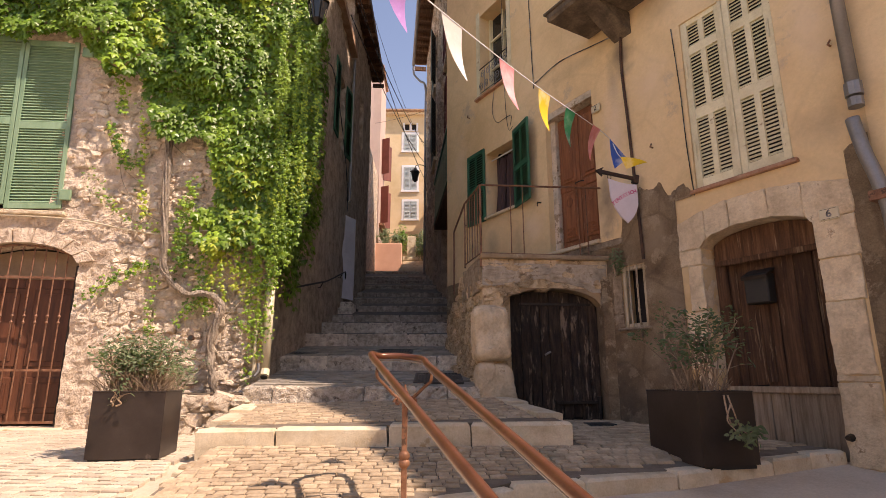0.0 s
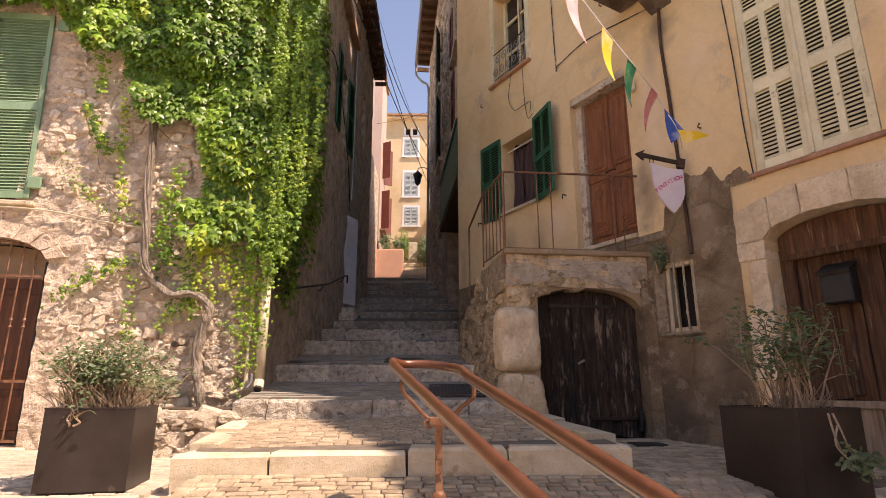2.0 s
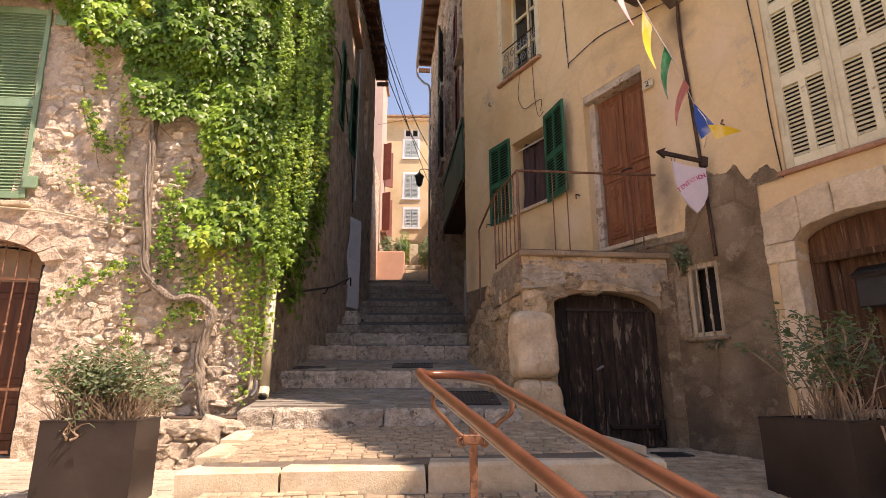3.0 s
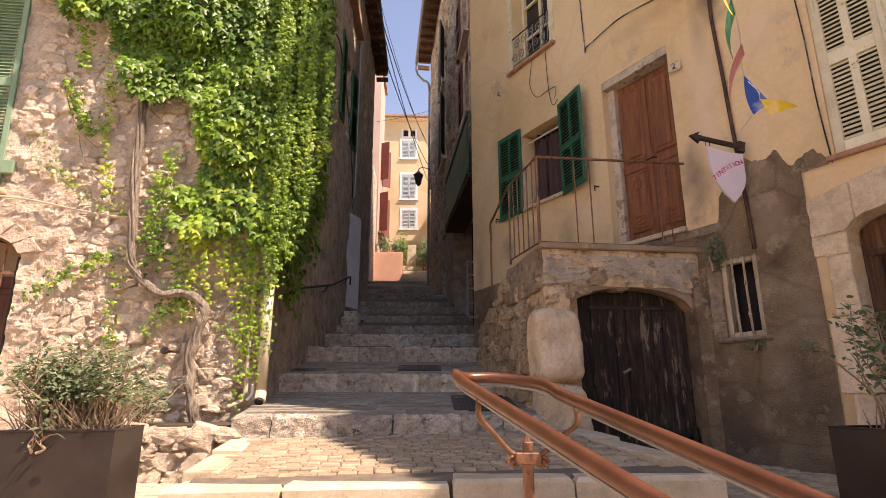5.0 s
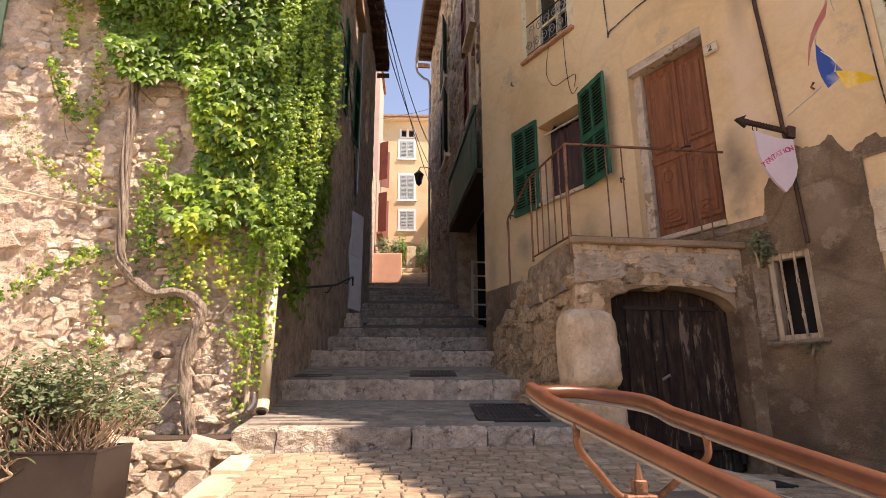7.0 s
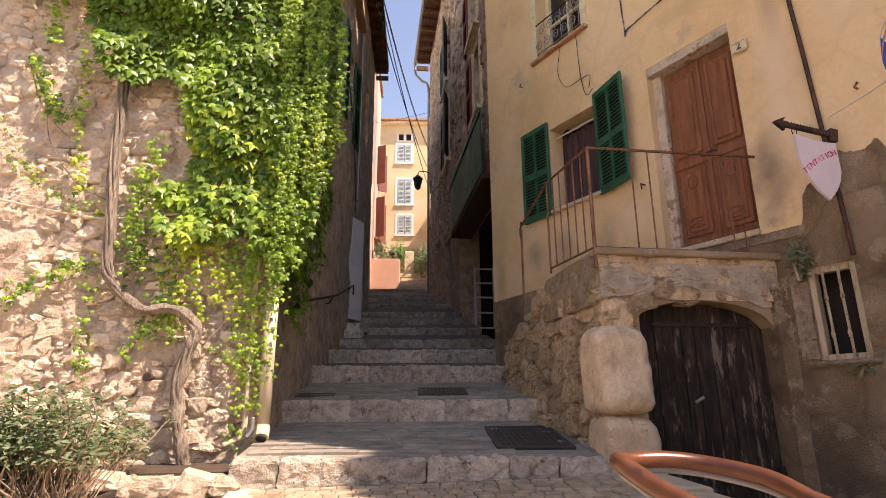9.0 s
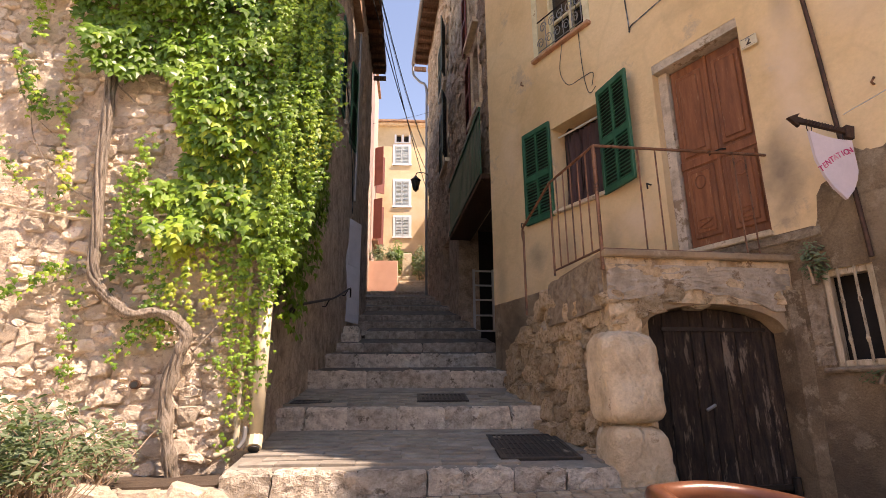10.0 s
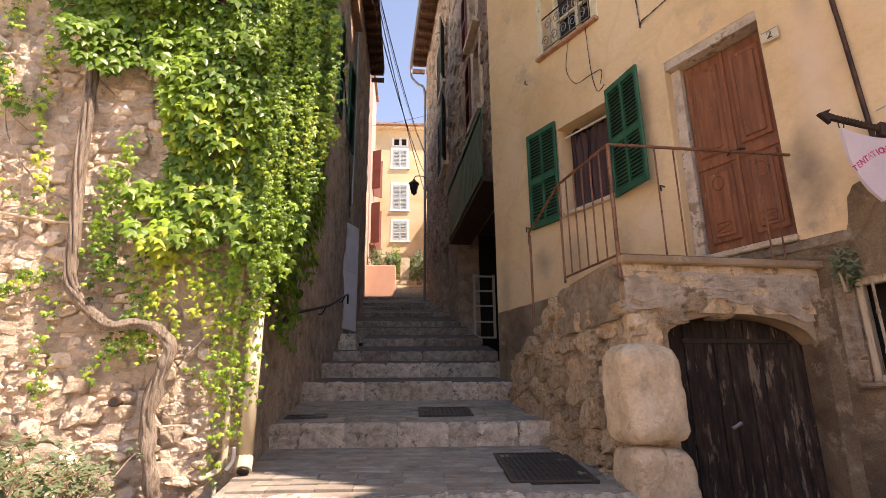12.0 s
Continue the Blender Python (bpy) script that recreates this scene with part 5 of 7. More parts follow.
part("wall_cable", tube(smooth_line([(-5.0, -0.05, 3.37), (-3.4, -0.06, 3.38), (-2.5, -0.07, 3.35), (-1.9, -0.07, 3.25), (-1.4, -0.08, 3.2), (-0.6, -0.1, 3.3), (-0.1, -0.1, 3.32)]), 0.010, 6), "cream_pipe", ivy_house, "pale cable along the wall")
L_ARCH = lambda x, c=-3.11, half=0.72, spring=2.74, rise=0.30: spring + rise * math.sqrt(max(0.0, 1 - ((x - c) / half) ** 2))
bm = prism([(-3.80 + 1.38 * k / 18, L_ARCH(-3.80 + 1.38 * k / 18)) for k in range(19)] + [(-2.42, 3.08), (-3.80, 3.08)], -0.02, 0.4, "y")
part("arch_filling", bm, "left_render", ivy_house)
for i in range(9):
    a0, a1 = math.pi * (0.06 + 0.88 * i / 9), math.pi * (0.06 + 0.88 * (i + 1) / 9)
    c = (-3.11, 2.72)
    q = lambda a, e: (c[0] + (0.70 + e) * math.cos(a), c[1] + (0.32 + e) * math.sin(a))
    bm = prism([q(a0 + 0.01, 0), q(a1 - 0.01, 0), q(a1 - 0.01, 0.19), q(a0 + 0.01, 0.19)], -0.045, 0.2, "y")
    bmesh.ops.subdivide_edges(bm, edges=bm.edges[:], cuts=2, use_grid_fill=True)
    for v in bm.verts:
        v.co += noise.noise_vector(v.co * 9 + Vector((i, 0, 0))) * 0.012
    part("arch_stone", bm, "left_render", ivy_house)
ldoor = plank_door(ivy_house, "entrance_door", -3.78, -2.44, 0.78, 3.0, 0.38, "left_door", 2, 31, lambda x: L_ARCH(x) - 0.02, "reddish brown panelled door behind an iron grille")
part("fanlight_board", prism([(-3.76 + 1.3 * k / 12, L_ARCH(-3.76 + 1.3 * k / 12) - 0.03) for k in range(13)] + [(-2.46, 2.62), (-3.76, 2.62)], 0.35, 0.375, "y"), "dust_glass", ldoor, "dusty fanlight")
for x0 in (-3.70, -3.07):
    for z0, z1 in ((0.90, 1.35), (1.48, 2.50)):
        part("panel", box(x0, x0 + 0.54, 0.358, 0.382, z0, z1, 0.012), "left_door", ldoor)
        part("raised_field", box(x0 + 0.07, x0 + 0.47, 0.346, 0.36, z0 + 0.07, z1 - 0.07, 0.008), "left_door", ldoor)
part("frame", box(-3.80, -3.72, 0.26, 0.36, 0.76, 2.75, 0.006), "left_door", ldoor)
part("frame", box(-2.50, -2.42, 0.26, 0.36, 0.76, 2.75, 0.006), "left_door", ldoor)
grille = part("iron_grille", tube([(-2.435, 0.03, 0.78), (-2.435, 0.03, 2.76)], 0.020, 6), "iron", ivy_house, "rusty iron bar grille with twisted knots")
part("side_bar", tube([(-3.785, 0.03, 0.78), (-3.785, 0.03, 2.76)], 0.020, 6), "rust", grille)
for z in (0.80, 1.42, 2.58):
    part("cross_bar", box(-3.78, -2.44, 0.022, 0.038, z, z + 0.03), "rust", grille)
part("arched_bar", tube([(-3.78 + 1.34 * k / 14, 0.03, L_ARCH(-3.78 + 1.34 * k / 14) - 0.03) for k in range(15)], 0.013, 6), "rust", grille)
for k in range(1, 10):
    x = -3.785 + 1.35 * k / 10
    bar_ob = part("bar", tube([(x, 0.03, 0.8), (x, 0.03, L_ARCH(x) - 0.04)], 0.0095, 6), "rust", grille)
    for z in (2.02, 2.10):
        part("knot", tube([(x, 0.03, z - 0.028), (x, 0.03, z), (x, 0.03, z + 0.028)], 0.01, 6, taper=[0.008, 0.02, 0.008]), "rust", grille)
part("door_step", box(-3.9, -2.32, -0.10, 0.25, 0.68, 0.755, 0.015), "kerb", ivy_house)

def exposed(x, z):
    edge = (-1.95 if z < 3.6 else -2.6) + 0.35 * noise.noise(Vector((z * 2.2, 4, 0)))
    high = 6.4 + 0.7 * noise.noise(Vector((x * 1.7, 8, 0)))
    return edge < x < -0.02 and 0.78 < z < high and noise.noise(Vector((x * 1.6, 1, z * 1.6))) > (-0.9 if z < 3.0 else -0.25)
rubble(left_wall, exposed, -2.9, 0.0, 0.8, 6.6, 0.11, 12, y=0.022, depth=0.10, limit=300, more=3000, tries=36000)

part("drain_hole", tube([(-0.932, -0.09, 1.845), (-0.932, 0.0, 1.845)], 0.036, 12), "worn_wood", ivy_house, "rusty pipe end in the wall")
part("drain_mouth", tube([(-0.932, -0.094, 1.845), (-0.932, -0.088, 1.845)], 0.026, 12), "black", ivy_house)

# low retaining wall of the planting strip
STRIP = frame_of(-2.95, 8.50, 1.0, 0.12)
strip = thing("retaining_wall", STRIP, "low rubble stone retaining wall of a planting strip", "wall")
part("core", box(0.05, 1.0, 0.05, 0.28, 0.5, 1.14), "left_render", strip)
rubble(strip, lambda x, z: 0 < x < 1.05 and z < 1.15, 0.0, 1.02, 0.74, 1.10, 0.13, 5, y=0.06, depth=0.15)
for k in range(5):
    ob = new("cap_stone", STONES[3 + k])
    ob.parent = strip
    ob.matrix_basis = pose(0.11 + 0.21 * k, 0.12, 1.10, -80, 8 * math.sin(k * 2.0), 10 * math.cos(k)) @ Matrix.Diagonal((0.23, 0.07, 0.30, 1))
part("soil", box(-0.2, 1.02, 0.2, 1.0, 0.5, 1.16), "soil", strip)

# ---- vine: stem and leaves ----
ivy = thing("ivy_vine", LM, "large climbing vine with green and yellowing leaves on the house front", "vine")
path = smooth_line([(-0.57, -0.10, 1.10), (-0.585, -0.13, 1.25), (-0.645, -0.12, 1.50), (-0.68, -0.12, 1.80), (-0.61, -0.13, 2.08), (-0.575, -0.14, 2.23), (-0.68, -0.14, 2.36), (-0.83, -0.14, 2.40), (-1.04, -0.13, 2.40), (-1.26, -0.12, 2.58), (-1.35, -0.12, 2.77), (-1.375, -0.12, 3.15), (-1.425, -0.12, 3.65), (-1.44, -0.12, 4.17), (-1.46, -0.10, 4.5), (-1.44, -0.04, 4.9)], 7)
n = len(path)
part("stem", tube(path, 0.06, 10, taper=[0.056 - 0.020 * min(1, i / n * 1.3) + 0.006 * math.sin(i * 0.9) for i in range(n)], lumps=0.6), "bark", ivy, "thick twisted brown vine stem", smooth=True)
for k in range(6):
    part("stem_strand", tube([p + Vector((0.034 * math.sin(i * 0.13 + k * 1.05), -0.006 + 0.034 * math.cos(i * 0.13 + k * 1.05), 0.010 * math.sin(i * 0.5 + k))) for i, p in enumerate(path)], 0.016, 6, lumps=0.5), "bark", ivy, smooth=True)
for pts in ([(-1.24, -0.12, 4.3), (-1.5, -0.1, 4.6), (-1.75, -0.1, 5.3), (-1.9, -0.1, 6.0)], [(-0.52, -0.13, 2.1), (-0.25, -0.1, 2.5), (-0.15, -0.12, 3.1), (-0.1, -0.12, 4.0)], [(-1.22, -0.1, 2.8), (-1.5, -0.08, 2.7), (-1.9, -0.07, 2.55), (-2.2, -0.07, 2.4)], [(-1.3, -0.1, 3.3), (-1.7, -0.08, 3.5), (-2.0, -0.07, 3.9), (-2.1, -0.07, 4.4)], [(-2.3, -0.07, 4.7), (-2.1, -0.07, 4.2), (-1.8, -0.07, 3.9)]):
    part("branch", tube(smooth_line(pts), 0.008, 5, taper=0.004), "bark", ivy, smooth=True)

LEAF = np.array([(0, 0, 0), (-0.40, 0.02, -0.05), (-0.62, 0.50, -0.16), (-0.27, 0.48, -0.02), (0, 1.05, -0.20), (0.27, 0.48, -0.02), (0.62, 0.50, -0.16), (0.40, 0.02, -0.05), (0, 0.38, 0.07)])
LEAF_F = [(8, k, (k + 1) % 8) for k in range(8)]


def leaf_mesh(name, spots, mat, shape=LEAF, faces=LEAF_F):
    """Leaves at (place, outward, down, size, twist), joined into one mesh."""
    v, f = np.zeros((len(spots) * len(shape), 3)), []
    for i, (p, out, tip, s) in enumerate(spots):
        out = Vector(out).normalized()
        y = Vector(tip)
        y = (y - out * y.dot(out)).normalized()
        x = y.cross(out)
        v[i * len(shape):(i + 1) * len(shape)] = np.array(p) + s * (shape[:, :1] * np.array(x) + shape[:, 1:2] * np.array(y) + shape[:, 2:] * np.array(out))
        f += [tuple(i * len(shape) + k for k in t) for t in faces]
    me = bpy.data.meshes.new(name)
    me.from_pydata(v.tolist(), [], f)
    me.materials.append(M[mat] if isinstance(mat, str) else mat)
    return me


CROWN = inside_of([(-5.2, 8.2), (-5.2, 5.95), (-3.43, 5.90), (-3.06, 6.02), (-2.79, 5.95), (-2.41, 5.66), (-2.24, 5.36), (-2.02, 5.42), (-1.88, 5.46), (-1.76, 5.0), (-1.6, 4.64), (-1.42, 4.44), (-1.25, 4.54), (-1.10, 4.70), (-0.95, 4.60), (-0.88, 4.17), (-0.75, 3.88), (-0.80, 3.66), (-1.04, 3.48), (-0.95, 3.15), (-0.87, 2.98), (-0.73, 2.90), (-0.50, 3.06), (-0.23, 3.15), (-0.13, 2.95), (0.10, 2.80), (0.22, 2.75), (0.32, 3.2), (0.40, 3.6), (0.52, 4.2), (0.57, 5.05), (0.47, 6.6), (0.02, 6.9), (-0.15, 8.2)])
r = random.Random(7)
front, yellow = [], []


def thickness(x, z):
    body = 0.06 + 0.15 * max(0.0, noise.noise(Vector((x * 1.5, 3, z * 1.5))) + 0.35) + 0.12 * max(0.0, noise.noise(Vector((x * 4.2, 7, z * 3.4))) + 0.1)
    return body * (1.0 if x > -0.9 else 1.7) + 0.08 * max(0.0, min(1, (x + 0.9) / 0.6))


tries = 0
while len(front) + len(yellow) < 14500 and tries < 80000:
    tries += 1
    x, z = r.uniform(-5.1, 0.54), r.uniform(2.2, 8.1)
    if not CROWN(x + 0.06 * noise.noise(Vector((z * 6, 0, x * 3))), z + 0.14 * noise.noise(Vector((x * 6, 5, z * 2)))):
        continue
    hole = noise.noise(Vector((x * 2.3, 9, z * 2.3)))
    if hole < -0.38 and z < 4.6 and x < -0.3:
        continue
    depth = thickness(x, z) * (1 - 0.55 * r.random() ** 2)
    if x > 0:
        depth *= 0.9
    p = (x, -0.03 - depth, z)
    out = (0.25 + r.gauss(0, 0.24), -1.0, 0.55 + r.gauss(0, 0.26))
    tip = (r.gauss(0, 0.30), -0.35, -1.0)
    lump = noise.noise(Vector((x * 1.1, 6, z * 0.9)))
    sz = r.uniform(0.07, 0.12) if x < 0.12 else r.uniform(0.05, 0.09)
    (yellow if r.random() < 0.03 + 1.5 * max(0, lump - 0.12) + (0.22 if z < 4.3 else 0.0) + (0.5 if abs(x + 0.80 - 0.1 * math.sin(z * 3)) < 0.12 and z < 5.1 else 0) else front).append((p, out, tip, sz))


def strand(points, count, spread, size, ratio):
    line = smooth_line(points, 10)
    for _ in range(count):
        q = line[r.randrange(len(line))]
        item = ((q.x + r.gauss(0, spread), q.y - r.uniform(0, 0.06), q.z + r.gauss(0, spread)), (r.gauss(0, 0.4), -1, 0.35 + r.gauss(0, 0.3)), (r.gauss(0, 0.5), -0.2, -1), r.uniform(0.5, 1.05) * size)
        (yellow if r.random() < ratio * 0.6 else front).append(item)


for pts, cnt, sp, sz, ra in (
        ([(0.02, -0.16, 3.2), (0.03, -0.15, 2.4), (0.0, -0.13, 1.9), (-0.06, -0.12, 2.0)], 80, 0.05, 0.045, 0.45),
        ([(0.06, -0.2, 3.1), (0.05, -0.18, 2.8), (0.04, -0.17, 2.5)], 150, 0.05, 0.05, 0.35),
        ([(-0.17, -0.12, 3.0), (-0.2, -0.12, 2.5), (-0.18, -0.1, 2.1), (-0.2, -0.1, 1.7), (-0.2, -0.1, 1.35)], 110, 0.04, 0.045, 1.2),
        ([(-0.35, -0.1, 3.0), (-0.42, -0.1, 2.6), (-0.2, -0.1, 2.3), (-0.05, -0.1, 2.05)], 110, 0.05, 0.045, 1.2),
        ([(-0.8, -0.1, 3.2), (-0.85, -0.1, 2.85), (-0.8, -0.1, 2.55), (-0.95, -0.1, 2.45)], 150, 0.05, 0.045, 0.3),
        ([(-2.2, -0.08, 5.5), (-2.14, -0.08, 5.2), (-2.12, -0.07, 4.95)], 80, 0.05, 0.055, 1.3),
        ([(-1.88, -0.08, 5.45), (-1.86, -0.08, 5.0), (-1.80, -0.07, 4.5), (-1.76, -0.07, 3.95), (-1.66, -0.07, 3.45)], 120, 0.03, 0.055, 1.2),
        ([(-2.24, -0.07, 4.68), (-2.12, -0.07, 4.45), (-2.0, -0.07, 4.2)], 60, 0.05, 0.06, 0.8),
        ([(-1.08, -0.09, 3.95), (-1.14, -0.09, 3.55), (-1.22, -0.09, 3.15), (-1.14, -0.09, 2.9)], 130, 0.05, 0.055, 0.6),
        ([(-2.25, -0.07, 2.35), (-2.0, -0.07, 2.55), (-1.75, -0.07, 2.72), (-1.5, -0.07, 2.78)], 130, 0.05, 0.05, 0.6),
        ([(-2.15, -0.07, 4.5), (-2.0, -0.07, 4.25), (-1.85, -0.07, 4.15)], 70, 0.05, 0.05, 0.6),
        ([(-2.4, -0.07, 4.0), (-2.2, -0.07, 3.7), (-2.0, -0.07, 3.5), (-1.8, -0.07, 3.35), (-1.4, -0.07, 3.25)], 90, 0.04, 0.04, 0.7),
        ([(-1.1, -0.1, 2.05), (-1.0, -0.1, 2.25), (-0.85, -0.1, 2.3), (-0.7, -0.1, 2.2)], 110, 0.05, 0.045, 0.5),
        ([(-1.45, -0.08, 2.6), (-1.48, -0.08, 2.2), (-1.42, -0.08, 1.9)], 60, 0.035, 0.045, 0.8),
        ([(-1.15, -0.1, 3.6), (-1.05, -0.1, 3.4), (-1.15, -0.1, 3.0), (-1.1, -0.1, 2.75)], 180, 0.07, 0.055, 0.45),
        ([(-0.35, -0.1, 2.05), (-0.2, -0.1, 1.9), (-0.1, -0.1, 1.75), (-0.05, -0.1, 1.6)], 90, 0.05, 0.04, 0.75)):
    strand(pts, cnt, sp, sz, ra)
for k in range(20):
    x0, zt = r.uniform(-0.95, 0.02), r.uniform(2.95, 3.4)
    zb = zt - r.uniform(0.35, 1.0)
    strand([(x0, -0.13, zt), (x0 + r.uniform(-0.05, 0.05), -0.12, (zt + zb) / 2), (x0 + r.uniform(-0.09, 0.09), -0.10, zb)], int(48 * (zt - zb)), 0.018, 0.052, 1.2)
for k in range(26):
    x0, zt = r.uniform(0.0, 0.58), r.uniform(3.4, 6.8)
    zb = max(2.55 + 2.5 * max(0, x0), zt - r.uniform(0.9, 2.2))
    strand([(x0, -0.30, zt), (x0 + r.uniform(-0.04, 0.04), -0.31, (zt + zb) / 2), (x0 + r.uniform(-0.06, 0.06), -0.27, zb)], int(95 * (zt - zb)), 0.022, 0.047, 0.7)
order = sorted(range(len(front)), key=lambda i: abs(front[i][0][0] + 0.8) + abs(front[i][0][2] - 3.3))
near_ones, rest = order[:300], order[300:]
single = leaf_mesh("leaf", [((0, 0, 0), (0, -1, 0), (0, 0, -1), 1.0)], "leaf")
for i in near_ones:
    p, out, tip, s = front[i]
    o = Vector(out).normalized()
    y = Vector(tip)
    y = (y - o * y.dot(o)).normalized()
    m = Matrix.Identity(4)
    m.col[0][:3], m.col[1][:3], m.col[2][:3], m.col[3][:3] = y.cross(o) * -s, -o * s, -y * s, p
    ob = new("leaf", single)
    ob.parent = ivy
    ob.matrix_basis = m
for name, spots, mat in (("foliage", [front[i] for i in rest], "leaf"), ("yellow_foliage", yellow, "leaf_yellow")):
    ob = new(name, leaf_mesh(name, spots, mat))
    ob.parent = ivy
    tagged(ob, kind="stuff")

shade_ivy = thing("alley_ivy", AL, "dark ivy hanging down the shaded alley wall", "vine")
spots = []
while len(spots) < 5200:
    x, z = r.uniform(0.0, 2.6), r.uniform(2.1, 8.0)
    low = 2.35 + 0.75 * x + 1.3 * noise.noise(Vector((x * 6, 0, 3)))
    if z < low or r.random() < x / 3.2:
        continue
    spots.append(((x, -0.05 - r.uniform(0, 0.22) * (1 - x / 3.2), z), (r.gauss(0, 0.4), -1, 0.4 + r.gauss(0, 0.3)), (r.gauss(0, 0.4), -0.2, -1), r.uniform(0.05, 0.10)))
for name, sel, mat in (("foliage", spots, "leaf"),):
    ob = new(name, leaf_mesh(name, sel, mat))
    ob.parent = shade_ivy
    tagged(ob, kind="stuff")
part("branch", tube(smooth_line([(0.3, -0.04, 8.0), (0.5, -0.05, 5.5), (0.7, -0.04, 3.4), (0.6, -0.04, 2.6)]), 0.015, 5), "bark", shade_ivy)

# ---- drain pipes at the corner ----
drain = thing("drain_pipe", pose(0, 0, 0) @ LM, "cream rainwater pipes running down the house corner", "pipe")
part("wide_pipe", tube([(0.02, -0.10, 1.40), (0.02, -0.10, 2.62)], 0.055, 12), "cream_pipe", drain, smooth=True)
part("wide_pipe", tube([(0.02, -0.10, 2.60), (0.02, -0.10, 9.0)], 0.05, 12), "cream_pipe", drain, smooth=True)
part("socket", tube([(0.02, -0.10, 2.54), (0.02, -0.10, 2.64)], 0.062, 12), "cream_pipe", drain)
part("thin_pipe", tube(smooth_line([(-0.13, -0.09, 3.4), (-0.13, -0.09, 1.75), (-0.13, -0.09, 1.45), (-0.16, -0.10, 1.36), (-0.28, -0.13, 1.30)], 6), 0.024, 8), "cream_pipe", drain, smooth=True)
part("grey_pipe", tube(smooth_line([(-0.06, -0.15, 1.52), (-0.06, -0.16, 1.42), (-0.10, -0.18, 1.36)], 6), 0.018, 8), "zinc", drain, smooth=True)
part("outlet", tube([(0.02, -0.10, 1.44), (0.02, -0.16, 1.36)], 0.06, 10), "cream_pipe", drain)
part("outlet_mouth", tube([(0.02, -0.162, 1.355), (0.02, -0.168, 1.347)], 0.045, 10), "black", drain)

# ---- kerbs and steps ----
for i, (a, b, h, d, L) in enumerate((((-1.73, 6.97, 0.913), (1.43, 6.97, 0.982), 0.26, 0.30, 0.72),)):
    block_line("kerb_stone", middle_platform, "kerb", a, b, h, d, L, 3, c=0.022, gap=0.008)
block_line("kerb_stone", middle_platform, "kerb", (-1.95, 8.88, 1.075), (-1.74, 7.28, 0.942), 0.25, 0.20, 0.85, 5, c=0.007, gap=0.006)
block_line("kerb_stone", middle_platform, "kerb", (1.43, 7.28, 1.010), (1.17, 8.9, 1.142), 0.30, 0.24, 0.85, 6, c=0.007, gap=0.006)
KERB = [(-1.62, 4.90), (0.30, 5.72), (0.8, 6.02), (2.0, 6.28), (3.68, 6.90)]
for i, (a, b) in enumerate(zip(KERB, KERB[1:])):
    block_line("kerb_stone", lower_platform, "kerb", (*a, low_z(*a) + 0.003), (*b, low_z(*b) + 0.003), 0.28, 0.22, 0.5, 11 + i, c=0.02, gap=0.008)
block_line("border_stone", street, "kerb", (-1.62, 6.95, 0.735), (-1.62, 3.2, 0.19), 0.08, 0.20, 0.45, 15, c=0.008, gap=0.01)
for i, (y, top, base, xl, xr) in enumerate(STEPS):
    pts = [(xl, y, top), (xr, y + (0.06 if i == 0 else 0), top)]
    # risers past the fourth take the copy with shade in its colour
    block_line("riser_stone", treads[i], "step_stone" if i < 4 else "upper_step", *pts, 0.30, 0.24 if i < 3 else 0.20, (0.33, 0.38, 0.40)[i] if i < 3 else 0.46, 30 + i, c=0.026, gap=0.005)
lay("paver", middle_platform, "paver", lambda x, y: inside_of([(-1.60, 7.27), (1.20, 7.27), (0.95, 8.72), (-1.74, 8.72)])(x, y), mid_z, -1.8, 1.5, 7.238, 8.75, 0.118, 0.076, 0.06, c=0.007, gap=0.009, limit=300, seed=2, near=(-0.3, 7.4), turn=0.02)
lay("paver", lower_platform, "paver", inside_of([(-1.58, 5.16), (0.30, 5.97), (0.8, 6.27), (2.0, 6.53), (3.5, 7.12), (2.44, 8.95), (1.5, 8.95), (1.50, 6.95), (-1.58, 6.95)]), low_z, -1.7, 3.8, 4.9, 9.1, 0.118, 0.076, 0.05, c=0.007, gap=0.009, limit=300, seed=4, near=(0, 6.3), turn=0.03)


lay("paver", street, "street", inside_of([(-8.3, 4.6), (-1.84, 4.6), (-1.84, 6.9), (-1.9, 8.5), (-2.9, 8.5), (-2.95, 9.2), (-6.5, 8.75), (-8.3, 8.55)]), street_z, -8.3, -1.8, 4.6, 9.3, 0.118, 0.08, 0.04, c=0.006, gap=0.008, limit=300, seed=6, near=(-2.6, 6.2), turn=-0.04)


def tread_z(i):
    y, top, base, xl, xr = STEPS[i]
    ny, nb = STEPS[i + 1][0] + 0.1, STEPS[i + 1][2]
    return lambda x, yy: top + (nb - top) * (yy - y - 0.03) / (ny - y - 0.03)


GR1, GR2 = (0.0, 0.62, 9.05, 9.95), (-0.62, -0.08, 10.62, 11.12)
hole = lambda g, x, y: g[0] - 0.02 < x < g[1] + 0.02 and g[2] - 0.02 < y < g[3] + 0.02
lay("slab", treads[0], "slab", lambda x, y: -1.9 < x < 0.98 and 8.98 < y < 10.2 and not hole(GR1, x, y), tread_z(0), -1.95, 1.0, 8.96, 10.25, 0.30, 0.145, 0.05, c=0.003, seed=8, gap=0.004)
lay("slab", treads[1], "slab", lambda x, y: -1.9 < x < 0.62 and 10.5 < y < 11.45 and not hole(GR2, x, y), tread_z(1), -1.95, 0.8, 10.48, 11.5, 0.32, 0.16, 0.05, c=0.003, seed=9, gap=0.004)


